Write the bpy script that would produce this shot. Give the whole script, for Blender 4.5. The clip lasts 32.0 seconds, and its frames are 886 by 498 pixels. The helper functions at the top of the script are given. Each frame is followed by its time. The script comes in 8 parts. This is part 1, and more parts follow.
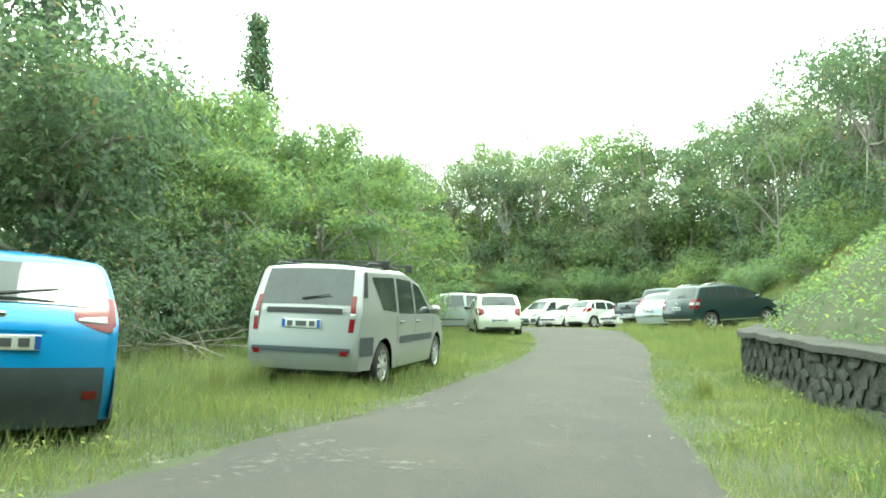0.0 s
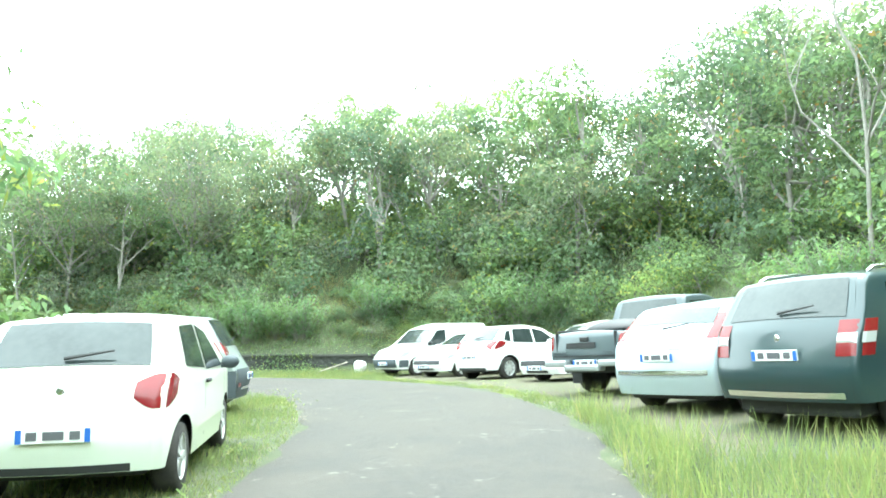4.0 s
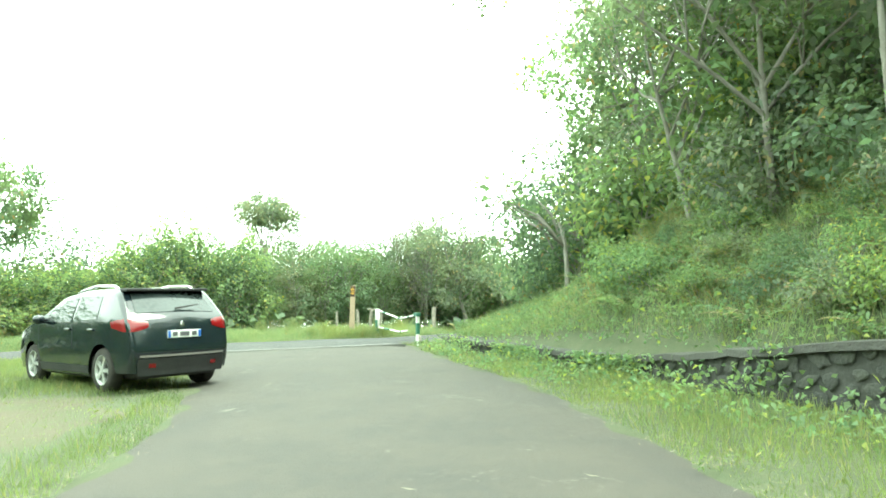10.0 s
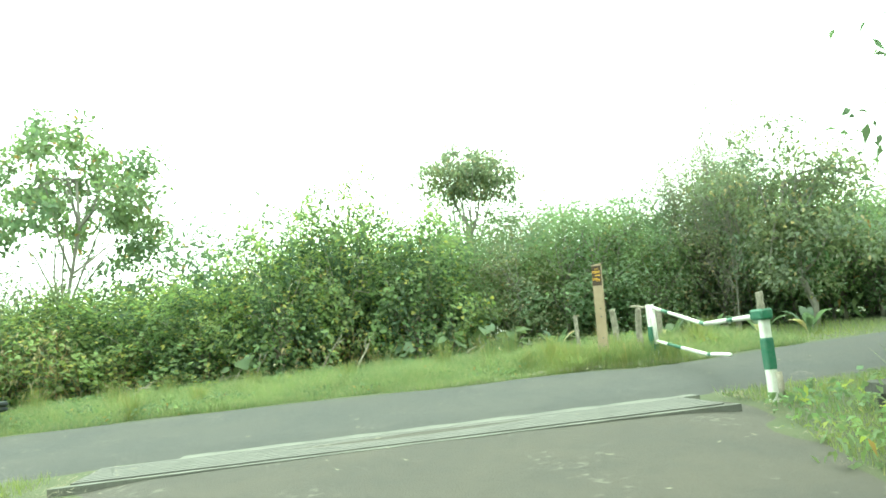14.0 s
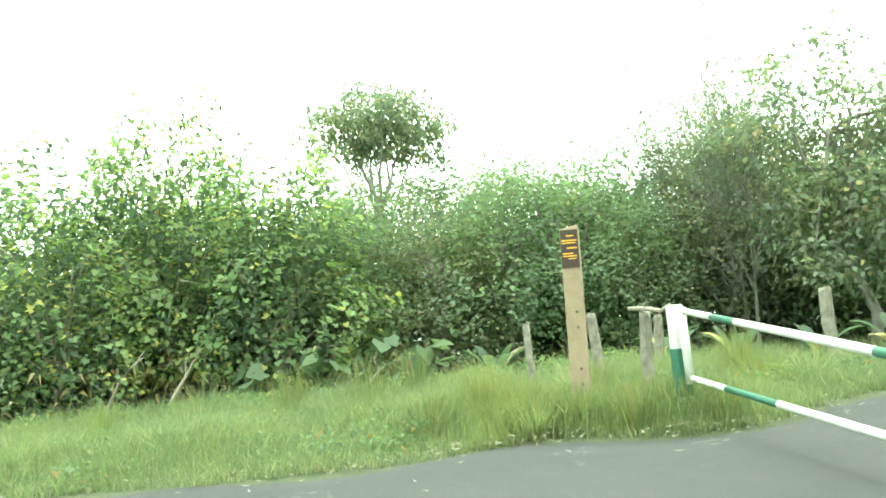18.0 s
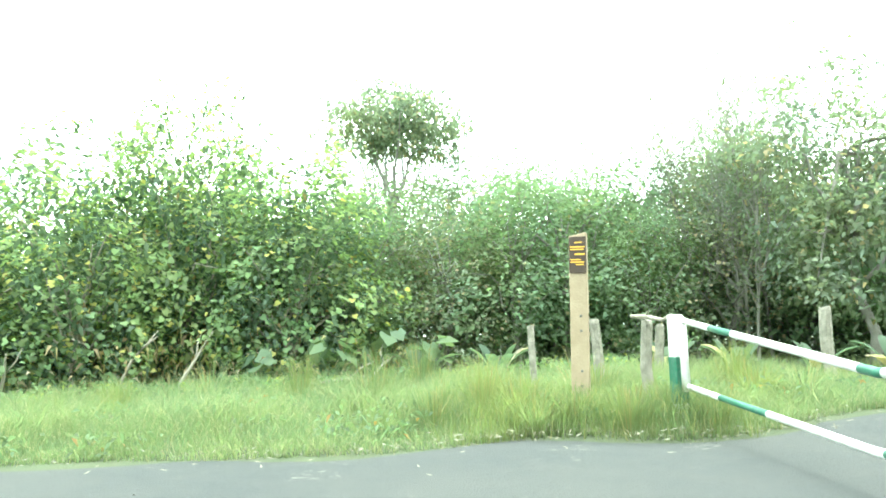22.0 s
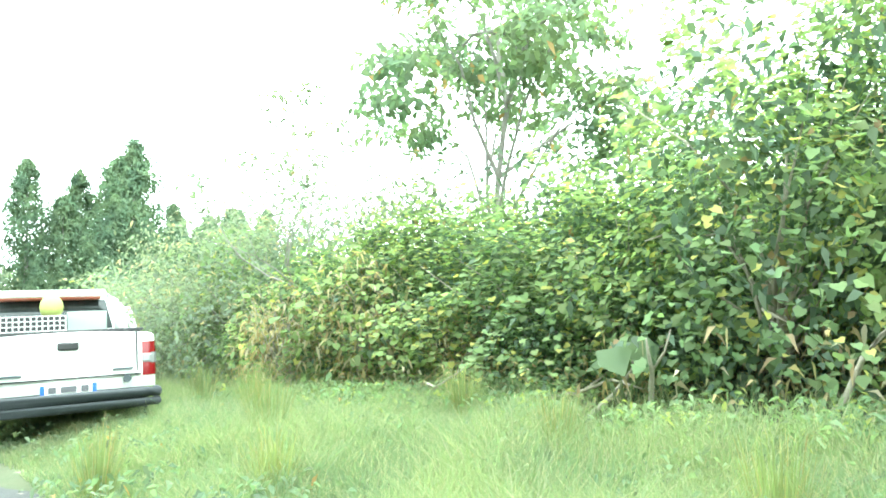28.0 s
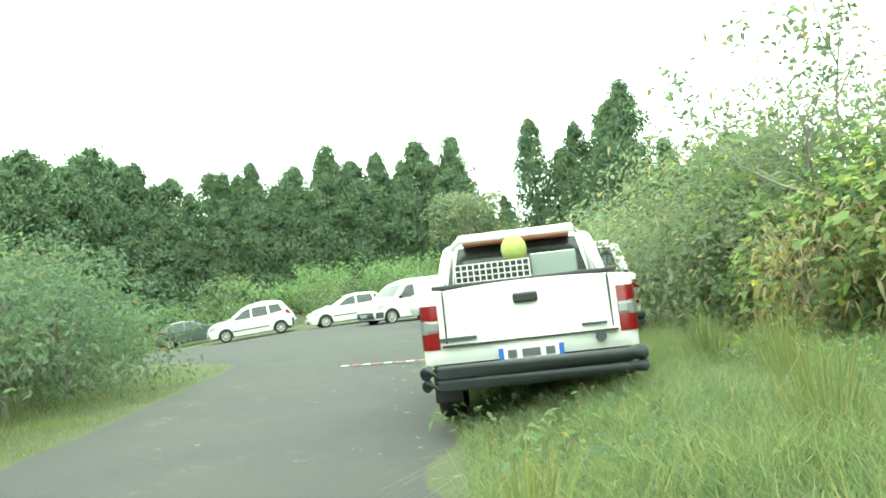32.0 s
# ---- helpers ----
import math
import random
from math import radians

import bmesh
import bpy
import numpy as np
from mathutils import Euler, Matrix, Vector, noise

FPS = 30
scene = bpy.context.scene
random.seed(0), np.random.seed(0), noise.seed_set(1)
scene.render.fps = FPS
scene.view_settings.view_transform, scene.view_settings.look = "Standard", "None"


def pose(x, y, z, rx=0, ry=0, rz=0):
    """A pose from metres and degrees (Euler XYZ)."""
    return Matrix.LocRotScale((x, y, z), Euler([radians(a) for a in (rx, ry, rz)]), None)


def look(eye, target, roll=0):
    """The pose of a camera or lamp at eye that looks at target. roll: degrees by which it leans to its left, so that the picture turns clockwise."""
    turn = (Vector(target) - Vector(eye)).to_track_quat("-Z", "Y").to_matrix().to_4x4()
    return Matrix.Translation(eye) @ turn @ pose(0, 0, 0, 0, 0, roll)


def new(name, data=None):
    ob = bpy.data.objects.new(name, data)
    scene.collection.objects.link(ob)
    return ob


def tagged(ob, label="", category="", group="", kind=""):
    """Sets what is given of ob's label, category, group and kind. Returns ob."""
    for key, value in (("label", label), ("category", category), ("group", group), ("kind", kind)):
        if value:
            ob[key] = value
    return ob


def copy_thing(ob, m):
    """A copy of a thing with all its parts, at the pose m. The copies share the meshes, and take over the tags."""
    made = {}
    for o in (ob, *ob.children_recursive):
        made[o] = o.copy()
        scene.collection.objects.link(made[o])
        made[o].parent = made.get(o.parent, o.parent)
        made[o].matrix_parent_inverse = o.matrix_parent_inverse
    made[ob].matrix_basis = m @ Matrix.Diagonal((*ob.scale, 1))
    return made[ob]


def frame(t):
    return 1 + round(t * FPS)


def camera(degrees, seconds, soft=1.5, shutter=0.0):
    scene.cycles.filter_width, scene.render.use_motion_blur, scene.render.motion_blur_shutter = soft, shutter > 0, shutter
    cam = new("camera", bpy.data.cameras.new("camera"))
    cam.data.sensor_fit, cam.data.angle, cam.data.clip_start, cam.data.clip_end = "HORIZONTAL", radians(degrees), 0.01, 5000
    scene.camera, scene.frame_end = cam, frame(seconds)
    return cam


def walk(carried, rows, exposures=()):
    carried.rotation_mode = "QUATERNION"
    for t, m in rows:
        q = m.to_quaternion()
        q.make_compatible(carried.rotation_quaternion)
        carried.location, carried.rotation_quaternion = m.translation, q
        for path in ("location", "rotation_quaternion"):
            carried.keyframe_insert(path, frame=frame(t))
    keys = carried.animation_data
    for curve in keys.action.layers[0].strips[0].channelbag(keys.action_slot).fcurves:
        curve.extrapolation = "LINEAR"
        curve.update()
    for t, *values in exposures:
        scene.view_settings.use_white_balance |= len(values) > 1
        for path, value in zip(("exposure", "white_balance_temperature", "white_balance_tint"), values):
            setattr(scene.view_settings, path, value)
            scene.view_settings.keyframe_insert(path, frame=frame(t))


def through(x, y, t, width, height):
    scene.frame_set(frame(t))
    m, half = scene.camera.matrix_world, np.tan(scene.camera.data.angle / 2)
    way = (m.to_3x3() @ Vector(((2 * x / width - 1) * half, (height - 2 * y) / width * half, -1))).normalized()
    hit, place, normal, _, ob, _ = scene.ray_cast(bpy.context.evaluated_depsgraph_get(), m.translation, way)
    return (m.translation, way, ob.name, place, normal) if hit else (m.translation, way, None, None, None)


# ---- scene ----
cam = camera(62.0, 32.0, soft=1.75)
# seconds, place, yaw, pitch, roll
ROWS = [
    (0.0, 0.014, 0.033, 1.297, -0.07, 6.98, -1.09),
    (0.5, 0.269, 2.106, 1.397, -4.23, 7.37, -0.39),
    (1.0, 0.733, 4.279, 1.497, -7.15, 7.99, 0.49),
    (1.5, 1.371, 6.635, 1.611, -10.75, 8.78, -0.35),
    (2.0, 1.961, 9.159, 1.761, -11.05, 8.64, -2.30),
    (2.5, 2.585, 11.690, 1.929, -9.97, 9.37, -1.09),
    (4.5, 4.685, 22.011, 2.581, -2.56, 8.43, -0.01),
    (5.0, 5.015, 24.678, 2.641, 2.94, 7.39, -1.80),
    (5.5, 5.310, 27.261, 2.730, 6.98, 6.69, -1.73),
    (6.0, 5.417, 29.749, 2.797, 12.39, 6.77, -2.52),
    (6.5, 5.324, 32.191, 2.829, 16.28, 6.85, -1.40),
    (7.0, 4.983, 34.471, 2.893, 21.38, 7.39, -0.39),
    (7.5, 4.307, 36.541, 2.967, 28.13, 7.52, -0.66),
    (8.0, 3.435, 38.408, 3.021, 34.99, 6.63, 1.29),
    (8.5, 2.417, 40.094, 3.098, 41.87, 6.15, 1.18),
    (9.0, 1.245, 41.592, 3.119, 48.72, 6.00, -0.45),
    (9.5, -0.046, 42.918, 3.130, 55.31, 5.95, 0.61),
    (10.0, -1.447, 44.075, 3.111, 61.15, 5.96, 0.85),
    (10.5, -2.941, 45.127, 3.128, 65.99, 5.86, 0.14),
    (11.0, -4.525, 46.047, 3.177, 69.50, 5.68, 2.17),
    (11.5, -6.107, 46.809, 3.209, 73.83, 5.90, 1.41),
    (12.0, -7.680, 47.454, 3.266, 77.58, 6.07, 2.18),
    (12.5, -9.176, 48.050, 3.320, 79.39, 5.88, 3.84),
    (13.0, -10.611, 48.589, 3.394, 78.97, 6.45, 3.55),
    (13.5, -11.917, 49.017, 3.462, 80.88, 6.88, 4.47),
    (14.0, -13.141, 49.344, 3.496, 82.40, 6.95, 5.32),
    (14.5, -14.309, 49.542, 3.535, 85.98, 6.44, 3.02),
    (16.5, -18.068, 50.663, 3.590, 83.73, 6.44, 3.83),
    (17.0, -18.713, 50.918, 3.625, 81.72, 6.36, 3.38),
    (17.5, -19.266, 51.156, 3.620, 80.56, 6.31, 3.25),
    (18.0, -19.706, 51.364, 3.640, 78.07, 6.88, 4.84),
    (18.5, -19.999, 51.486, 3.638, 78.59, 6.18, 4.72),
    (19.0, -20.158, 51.538, 3.634, 78.03, 5.94, 3.24),
    (19.5, -20.160, 51.541, 3.634, 77.77, 5.77, 2.72),
    (20.0, -20.075, 51.501, 3.623, 77.43, 5.96, 1.75),
    (20.5, -19.906, 51.437, 3.628, 77.80, 6.24, 1.41),
    (21.0, -19.697, 51.353, 3.624, 77.94, 6.37, 1.51),
    (21.5, -19.511, 51.275, 3.620, 78.22, 6.52, 1.77),
    (22.0, -19.457, 51.258, 3.615, 78.25, 6.77, 1.51),
    (22.5, -19.550, 51.294, 3.613, 78.70, 6.83, 0.69),
    (23.0, -19.805, 51.386, 3.624, 78.82, 6.18, -0.25),
    (23.5, -20.226, 51.588, 3.629, 79.06, 7.06, 0.17),
    (24.0, -20.825, 51.831, 3.636, 80.70, 7.32, 0.51),
    (24.5, -21.521, 52.028, 3.668, 82.73, 6.97, 0.35),
    (26.5, -23.544, 51.812, 3.765, 106.72, 6.27, 0.48),
    (27.0, -24.078, 51.523, 3.787, 116.66, 5.38, 0.31),
    (27.5, -24.627, 51.127, 3.802, 126.65, 4.44, 1.28),
    (28.0, -25.025, 50.723, 3.809, 134.99, 4.89, 1.43),
    (28.5, -25.354, 50.335, 3.823, 143.33, 4.96, 2.50),
    (29.0, -25.642, 49.993, 3.823, 149.23, 4.69, 2.82),
    (29.5, -25.848, 49.613, 3.816, 155.46, 4.05, 6.53),
    (30.0, -25.977, 49.354, 3.800, 160.86, 4.59, 6.74),
    (30.5, -26.038, 49.157, 3.793, 164.27, 5.29, 5.68),
    (31.0, -26.144, 48.906, 3.793, 166.59, 3.97, 6.72),
    (31.5, -26.216, 48.628, 3.787, 169.92, 2.65, 5.42),
    (32.0, -26.330, 48.371, 3.764, 172.84, 2.30, 5.70),
]
# seconds, stops, white balance
EXPOSURES = [(0, 1.1, 6300, -8), (1, 1.7, 5600, 0), (2, 1.9, 5750, 3), (5, 1.62, 5750, 0), (6, 1.5, 5750, -1), (7, 1.6, 5800, -1), (8, 1.88, 5800, -1), (9, 1.75, 5900, -3), (10, 1.45, 6400, -12), (11, 1.2, 6500, -14), (13, 1.0, 6500, -17), (17, 1.18, 6500, -13), (19, 1.2, 6400, -10),
             (21, 1.55, 6000, -6), (24, 1.7, 5950, -4), (27, 1.75, 5800, -2), (28.5, 1.8, 5900, -3), (30, 1.62, 6000, -4), (32, 0.92, 6500, -11)]
walk(cam, [(t, pose(x, y, z, 90 + pitch, roll, yaw)) for t, x, y, z, yaw, pitch, roll in ROWS], EXPOSURES)

# ---- light: a bright, thinly overcast tropical day ----
SUN_ELEV, SUN_AZ = 72.0, 38.0     # degrees; azimuth clockwise from +y
world = bpy.data.worlds.new("world")
scene.world = world
world.use_nodes = True
wn, wl = world.node_tree.nodes, world.node_tree.links
sky = wn.new("ShaderNodeTexSky")
sky.sky_type, sky.sun_disc = "NISHITA", False
sky.sun_elevation, sky.sun_rotation = radians(SUN_ELEV), radians(SUN_AZ)
sky.air_density, sky.dust_density, sky.ozone_density = 1.0, 4.0, 1.0
cloud = wn.new("ShaderNodeMixRGB")
cloud.inputs["Fac"].default_value = 0.86
cloud.inputs["Color2"].default_value = (17.0, 18.2, 16.9, 1)
wl.new(sky.outputs["Color"], cloud.inputs["Color1"])
wl.new(cloud.outputs["Color"], wn["Background"].inputs["Color"])
wn["Background"].inputs["Strength"].default_value = 0.15
sun = new("sun", bpy.data.lights.new("sun", "SUN"))
sun.data.energy, sun.data.angle, sun.data.color = 1.5, radians(24), (1.0, 0.95, 0.86)
sun.matrix_world = look((0, 0, 60), Vector((0, 0, 60)) - Vector((math.sin(radians(SUN_AZ)) * math.cos(radians(SUN_ELEV)), math.cos(radians(SUN_AZ)) * math.cos(radians(SUN_ELEV)), math.sin(radians(SUN_ELEV)))))

# ---- materials ----


def material(name, base, rough=0.6, metal=0.0, vary=0.0, scale=8.0, bump=0.0, bump_scale=40.0, second=None, random_by="", spec=0.5, coat=0.0, hue=0.0, shade=0.3):
    """A principled surface: base colour, mottled with a second colour at two scales, and fine relief."""
    m = bpy.data.materials.new(name)
    m.use_nodes = True
    n, l = m.node_tree.nodes, m.node_tree.links
    p = n["Principled BSDF"]
    p.inputs["Roughness"].default_value, p.inputs["Metallic"].default_value = rough, metal
    p.inputs["Specular IOR Level"].default_value, p.inputs["Coat Weight"].default_value = spec, coat
    colour = n.new("ShaderNodeRGB")
    colour.outputs[0].default_value = (*base, 1)
    out = colour.outputs[0]
    geo = n.new("ShaderNodeNewGeometry")
    if vary:
        for k, s in ((1.0, scale), (0.6, scale * 7.3)):
            tex = n.new("ShaderNodeTexNoise")
            tex.inputs["Scale"].default_value, tex.inputs["Detail"].default_value = s, 5
            l.new(geo.outputs["Position"], tex.inputs["Vector"])
            ramp = n.new("ShaderNodeValToRGB")
            ramp.color_ramp.elements[0].position, ramp.color_ramp.elements[1].position = 0.38, 0.66
            l.new(tex.outputs["Fac"], ramp.inputs["Fac"])
            f = n.new("ShaderNodeMath")
            f.operation = "MULTIPLY"
            f.inputs[1].default_value = vary * k
            l.new(ramp.outputs["Color"], f.inputs[0])
            mix = n.new("ShaderNodeMixRGB")
            l.new(f.outputs[0], mix.inputs["Fac"])
            l.new(out, mix.inputs["Color1"])
            mix.inputs["Color2"].default_value = (*(second or [v * 0.55 for v in base]), 1)
            out = mix.outputs["Color"]
    if random_by:
        hsv = n.new("ShaderNodeHueSaturation")
        rnd = geo.outputs["Random Per Island"] if random_by == "island" else n.new("ShaderNodeObjectInfo").outputs["Random"]
        for socket, a, b in (("Hue", 0.5 - hue, 0.5 + hue), ("Value", 1 - shade, 1 + shade)):
            r = n.new("ShaderNodeMapRange")
            r.inputs["To Min"].default_value, r.inputs["To Max"].default_value = a, b
            l.new(rnd, r.inputs["Value"])
            l.new(r.outputs[0], hsv.inputs[socket])
        l.new(out, hsv.inputs["Color"])
        out = hsv.outputs["Color"]
    l.new(out, p.inputs["Base Color"])
    if bump:
        tex = n.new("ShaderNodeTexNoise")
        tex.inputs["Scale"].default_value, tex.inputs["Detail"].default_value = bump_scale, 6
        l.new(geo.outputs["Position"], tex.inputs["Vector"])
        b = n.new("ShaderNodeBump")
        b.inputs["Strength"].default_value, b.inputs["Distance"].default_value = bump, 0.02
        l.new(tex.outputs["Fac"], b.inputs["Height"])
        l.new(b.outputs["Normal"], p.inputs["Normal"])
    return m


def leaf_material(name, base, dry=None, dry_share=0.0, rough=0.6, hue=0.02, through=0.5, shade=0.3, drift=0.9, tint=0.8):
    """Leaves: every leaf its own shade, young and old growth in drifts, some leaves dry, light shining partly through."""
    m = material(name, base, rough, random_by="island", hue=hue, spec=0.22, shade=shade)
    n, l = m.node_tree.nodes, m.node_tree.links
    p = n["Principled BSDF"]
    out = p.inputs["Base Color"].links[0].from_socket
    geo = n.new("ShaderNodeNewGeometry")
    patch = n.new("ShaderNodeTexNoise")
    patch.inputs["Scale"].default_value, patch.inputs["Detail"].default_value = drift, 3
    l.new(geo.outputs["Position"], patch.inputs["Vector"])
    ramp = n.new("ShaderNodeValToRGB")
    ramp.color_ramp.elements[0].position, ramp.color_ramp.elements[1].position = 0.36, 0.64
    ramp.color_ramp.elements[0].color = (0.8, 0.87, 0.92, 1)
    ramp.color_ramp.elements[1].color = (1.22, 1.16, 0.98, 1)
    l.new(patch.outputs["Fac"], ramp.inputs["Fac"])
    young = n.new("ShaderNodeMixRGB")
    young.blend_type = "MULTIPLY"
    young.inputs["Fac"].default_value = tint
    l.new(out, young.inputs["Color1"])
    l.new(ramp.outputs["Color"], young.inputs["Color2"])
    out = young.outputs["Color"]
    l.new(out, p.inputs["Base Color"])
    if dry:
        wn1 = n.new("ShaderNodeTexWhiteNoise")
        wn1.noise_dimensions = "1D"
        l.new(geo.outputs["Random Per Island"], wn1.inputs["W"])
        less = n.new("ShaderNodeMath")
        less.operation = "LESS_THAN"
        less.inputs[1].default_value = dry_share
        l.new(wn1.outputs["Value"], less.inputs[0])
        mix = n.new("ShaderNodeMixRGB")
        l.new(less.outputs[0], mix.inputs["Fac"])
        l.new(out, mix.inputs["Color1"])
        mix.inputs["Color2"].default_value = (*dry, 1)
        out = mix.outputs["Color"]
        l.new(out, p.inputs["Base Color"])
    tr = n.new("ShaderNodeBsdfTranslucent")
    bright = n.new("ShaderNodeMixRGB")
    bright.blend_type = "MULTIPLY"
    bright.inputs["Fac"].default_value = 1.0
    bright.inputs["Color2"].default_value = (1.4, 1.5, 1.0, 1)
    l.new(out, bright.inputs["Color1"])
    l.new(bright.outputs["Color"], tr.inputs["Color"])
    mixs = n.new("ShaderNodeMixShader")
    mixs.inputs["Fac"].default_value = through
    l.new(p.outputs["BSDF"], mixs.inputs[1])
    l.new(tr.outputs["BSDF"], mixs.inputs[2])
    l.new(mixs.outputs[0], n["Material Output"].inputs["Surface"])
    return m


def speckled(m, colour, share, spot, soft=0.05):
    """Adds pale worn or dusty spots to a surface."""
    n, l = m.node_tree.nodes, m.node_tree.links
    p = n["Principled BSDF"]
    out = p.inputs["Base Color"].links[0].from_socket
    geo = n.new("ShaderNodeNewGeometry")
    large, fine = n.new("ShaderNodeTexNoise"), n.new("ShaderNodeTexNoise")
    large.inputs["Scale"].default_value, large.inputs["Detail"].default_value = spot * 0.11, 3
    fine.inputs["Scale"].default_value, fine.inputs["Detail"].default_value = spot, 6
    both = n.new("ShaderNodeMath")
    both.operation = "MULTIPLY"
    for tex, k in ((large, 0), (fine, 1)):
        l.new(geo.outputs["Position"], tex.inputs["Vector"])
        l.new(tex.outputs["Fac"], both.inputs[k])
    r = n.new("ShaderNodeMapRange")
    r.inputs["From Min"].default_value, r.inputs["From Max"].default_value = share, share + soft
    l.new(both.outputs[0], r.inputs["Value"])
    mix = n.new("ShaderNodeMixRGB")
    mix.inputs["Color2"].default_value = (*colour, 1)
    l.new(r.outputs[0], mix.inputs["Fac"])
    l.new(out, mix.inputs["Color1"])
    l.new(mix.outputs["Color"], p.inputs["Base Color"])
    return m


M_ASPHALT = material("asphalt", (0.046, 0.043, 0.038), 0.85, vary=0.55, scale=0.9, second=(0.07, 0.061, 0.048), bump=0.7, bump_scale=70)
speckled(M_ASPHALT, (0.13, 0.12, 0.1), 0.355, 11, 0.1)
M_ASPHALT_OLD = material("old_asphalt", (0.038, 0.04, 0.041), 0.85, vary=0.5, scale=0.7, second=(0.06, 0.058, 0.053), bump=0.7, bump_scale=70)
speckled(M_ASPHALT_OLD, (0.11, 0.105, 0.092), 0.36, 13, 0.1)
M_EARTH = material("grassy_ground", (0.06, 0.078, 0.037), 0.95, vary=0.6, scale=5.0, second=(0.088, 0.093, 0.05), bump=1.0, bump_scale=60)
M_GRAVEL = material("gravelly_earth", (0.1, 0.082, 0.055), 0.95, vary=0.7, scale=1.4, second=(0.07, 0.085, 0.04), bump=0.9, bump_scale=55)
M_CONCRETE = material("concrete", (0.1, 0.102, 0.094), 0.9, vary=0.6, scale=2.2, second=(0.16, 0.165, 0.14), bump=0.5, bump_scale=60)
M_COPING = material("weathered_coping", (0.042, 0.041, 0.037), 0.92, vary=0.7, scale=2.5, second=(0.062, 0.064, 0.052), bump=0.9, bump_scale=30)
M_BASALT = material("basalt_stone", (0.036, 0.038, 0.036), 0.9, vary=0.75, scale=6, second=(0.09, 0.094, 0.078), bump=0.9, bump_scale=30, random_by="object")
M_MORTAR = material("mortar", (0.06, 0.061, 0.054), 0.95, vary=0.8, scale=3, second=(0.032, 0.034, 0.03), bump=1.0, bump_scale=14)
M_CHANNEL = material("dark_channel", (0.05, 0.05, 0.046), 0.95, vary=0.5, scale=5)
M_METAL = material("steel_grate", (0.13, 0.13, 0.12), 0.7, metal=0.2, vary=0.5, scale=6)
M_BARK = material("bark", (0.2, 0.18, 0.155), 0.9, vary=0.6, scale=6, second=(0.3, 0.29, 0.26), bump=0.8, bump_scale=35)
M_DEADWOOD = material("dead_wood", (0.36, 0.33, 0.27), 0.9, vary=0.6, scale=9, second=(0.2, 0.17, 0.13), bump=0.6)
M_POSTWOOD = material("weathered_post_wood", (0.34, 0.31, 0.26), 0.9, vary=0.7, scale=12, second=(0.15, 0.14, 0.11), bump=0.9, bump_scale=60)
M_SIGNWOOD = material("planed_pine", (0.36, 0.28, 0.19), 0.75, vary=0.5, scale=9, second=(0.27, 0.2, 0.13), bump=0.3)
M_SIGNBROWN = material("brown_sign_face", (0.055, 0.032, 0.02), 0.6, vary=0.3, scale=20)
M_YELLOW = material("yellow_lettering", (0.75, 0.42, 0.05), 0.6)
M_WHITEPAINT = material("white_gate_paint", (0.75, 0.76, 0.74), 0.55, vary=0.45, scale=14, second=(0.45, 0.43, 0.36))
M_GREENPAINT = material("green_gate_paint", (0.02, 0.13, 0.075), 0.5, vary=0.5, scale=25, second=(0.09, 0.17, 0.13))
M_REDWHITE = material("faded_road_paint", (0.7, 0.68, 0.64), 0.8, vary=0.5, scale=12)
M_REDPAINT = material("faded_red_road_paint", (0.5, 0.13, 0.09), 0.8, vary=0.5, scale=12)
M_STRAW = material("dry_straw", (0.19, 0.165, 0.11), 0.9, random_by="island", shade=0.3)
M_LITTER = material("pale_litter", (0.24, 0.22, 0.17), 0.9, vary=0.4, scale=30)

L_TREE = leaf_material("broadleaf", (0.148, 0.196, 0.124), dry=(0.3, 0.2, 0.09), dry_share=0.02)
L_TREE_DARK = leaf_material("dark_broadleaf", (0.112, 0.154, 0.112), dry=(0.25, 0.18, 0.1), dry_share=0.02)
L_TREE_GREY = leaf_material("greyish_broadleaf", (0.17, 0.2, 0.152), dry=(0.34, 0.28, 0.18), dry_share=0.06)
L_VINE = leaf_material("vine_leaf", (0.2, 0.26, 0.13), dry=(0.4, 0.38, 0.13), dry_share=0.1, drift=0.5, through=0.58)
L_BRIGHT = leaf_material("bright_leaf", (0.165, 0.226, 0.128), dry=(0.3, 0.33, 0.1), dry_share=0.08)
L_LONG = leaf_material("long_leaf", (0.16, 0.235, 0.13), rough=0.4)
L_BUSH = leaf_material("bush_leaf", (0.16, 0.216, 0.136), dry=(0.3, 0.26, 0.16), dry_share=0.03)
L_BUSH_GREY = leaf_material("brownish_bush_leaf", (0.17, 0.194, 0.138), dry=(0.33, 0.27, 0.18), dry_share=0.1)
L_CONIFER = leaf_material("conifer_spray", (0.098, 0.142, 0.088), hue=0.02, through=0.2, rough=0.9, shade=0.2)
L_GRASS = leaf_material("grass_blade", drift=0.8, tint=1.0, base=(0.17, 0.2, 0.1), dry=(0.29, 0.27, 0.14), dry_share=0.1, rough=0.6, shade=0.16, through=0.6)
L_TALLGRASS = leaf_material("tall_grass_blade", drift=1.1, tint=0.6, base=(0.185, 0.228, 0.135), dry=(0.3, 0.29, 0.19), dry_share=0.22, rough=0.6, shade=0.16, through=0.6)
L_DRYGRASS = leaf_material("dry_grass_blade", (0.24, 0.2, 0.095), dry=(0.3, 0.23, 0.12), dry_share=0.4, rough=0.7, shade=0.2)
L_DEAD = leaf_material("dead_leaf", (0.3, 0.24, 0.15), dry=(0.4, 0.35, 0.26), dry_share=0.3)

# ---- helpers of this scene ----
rng = np.random.default_rng(7)


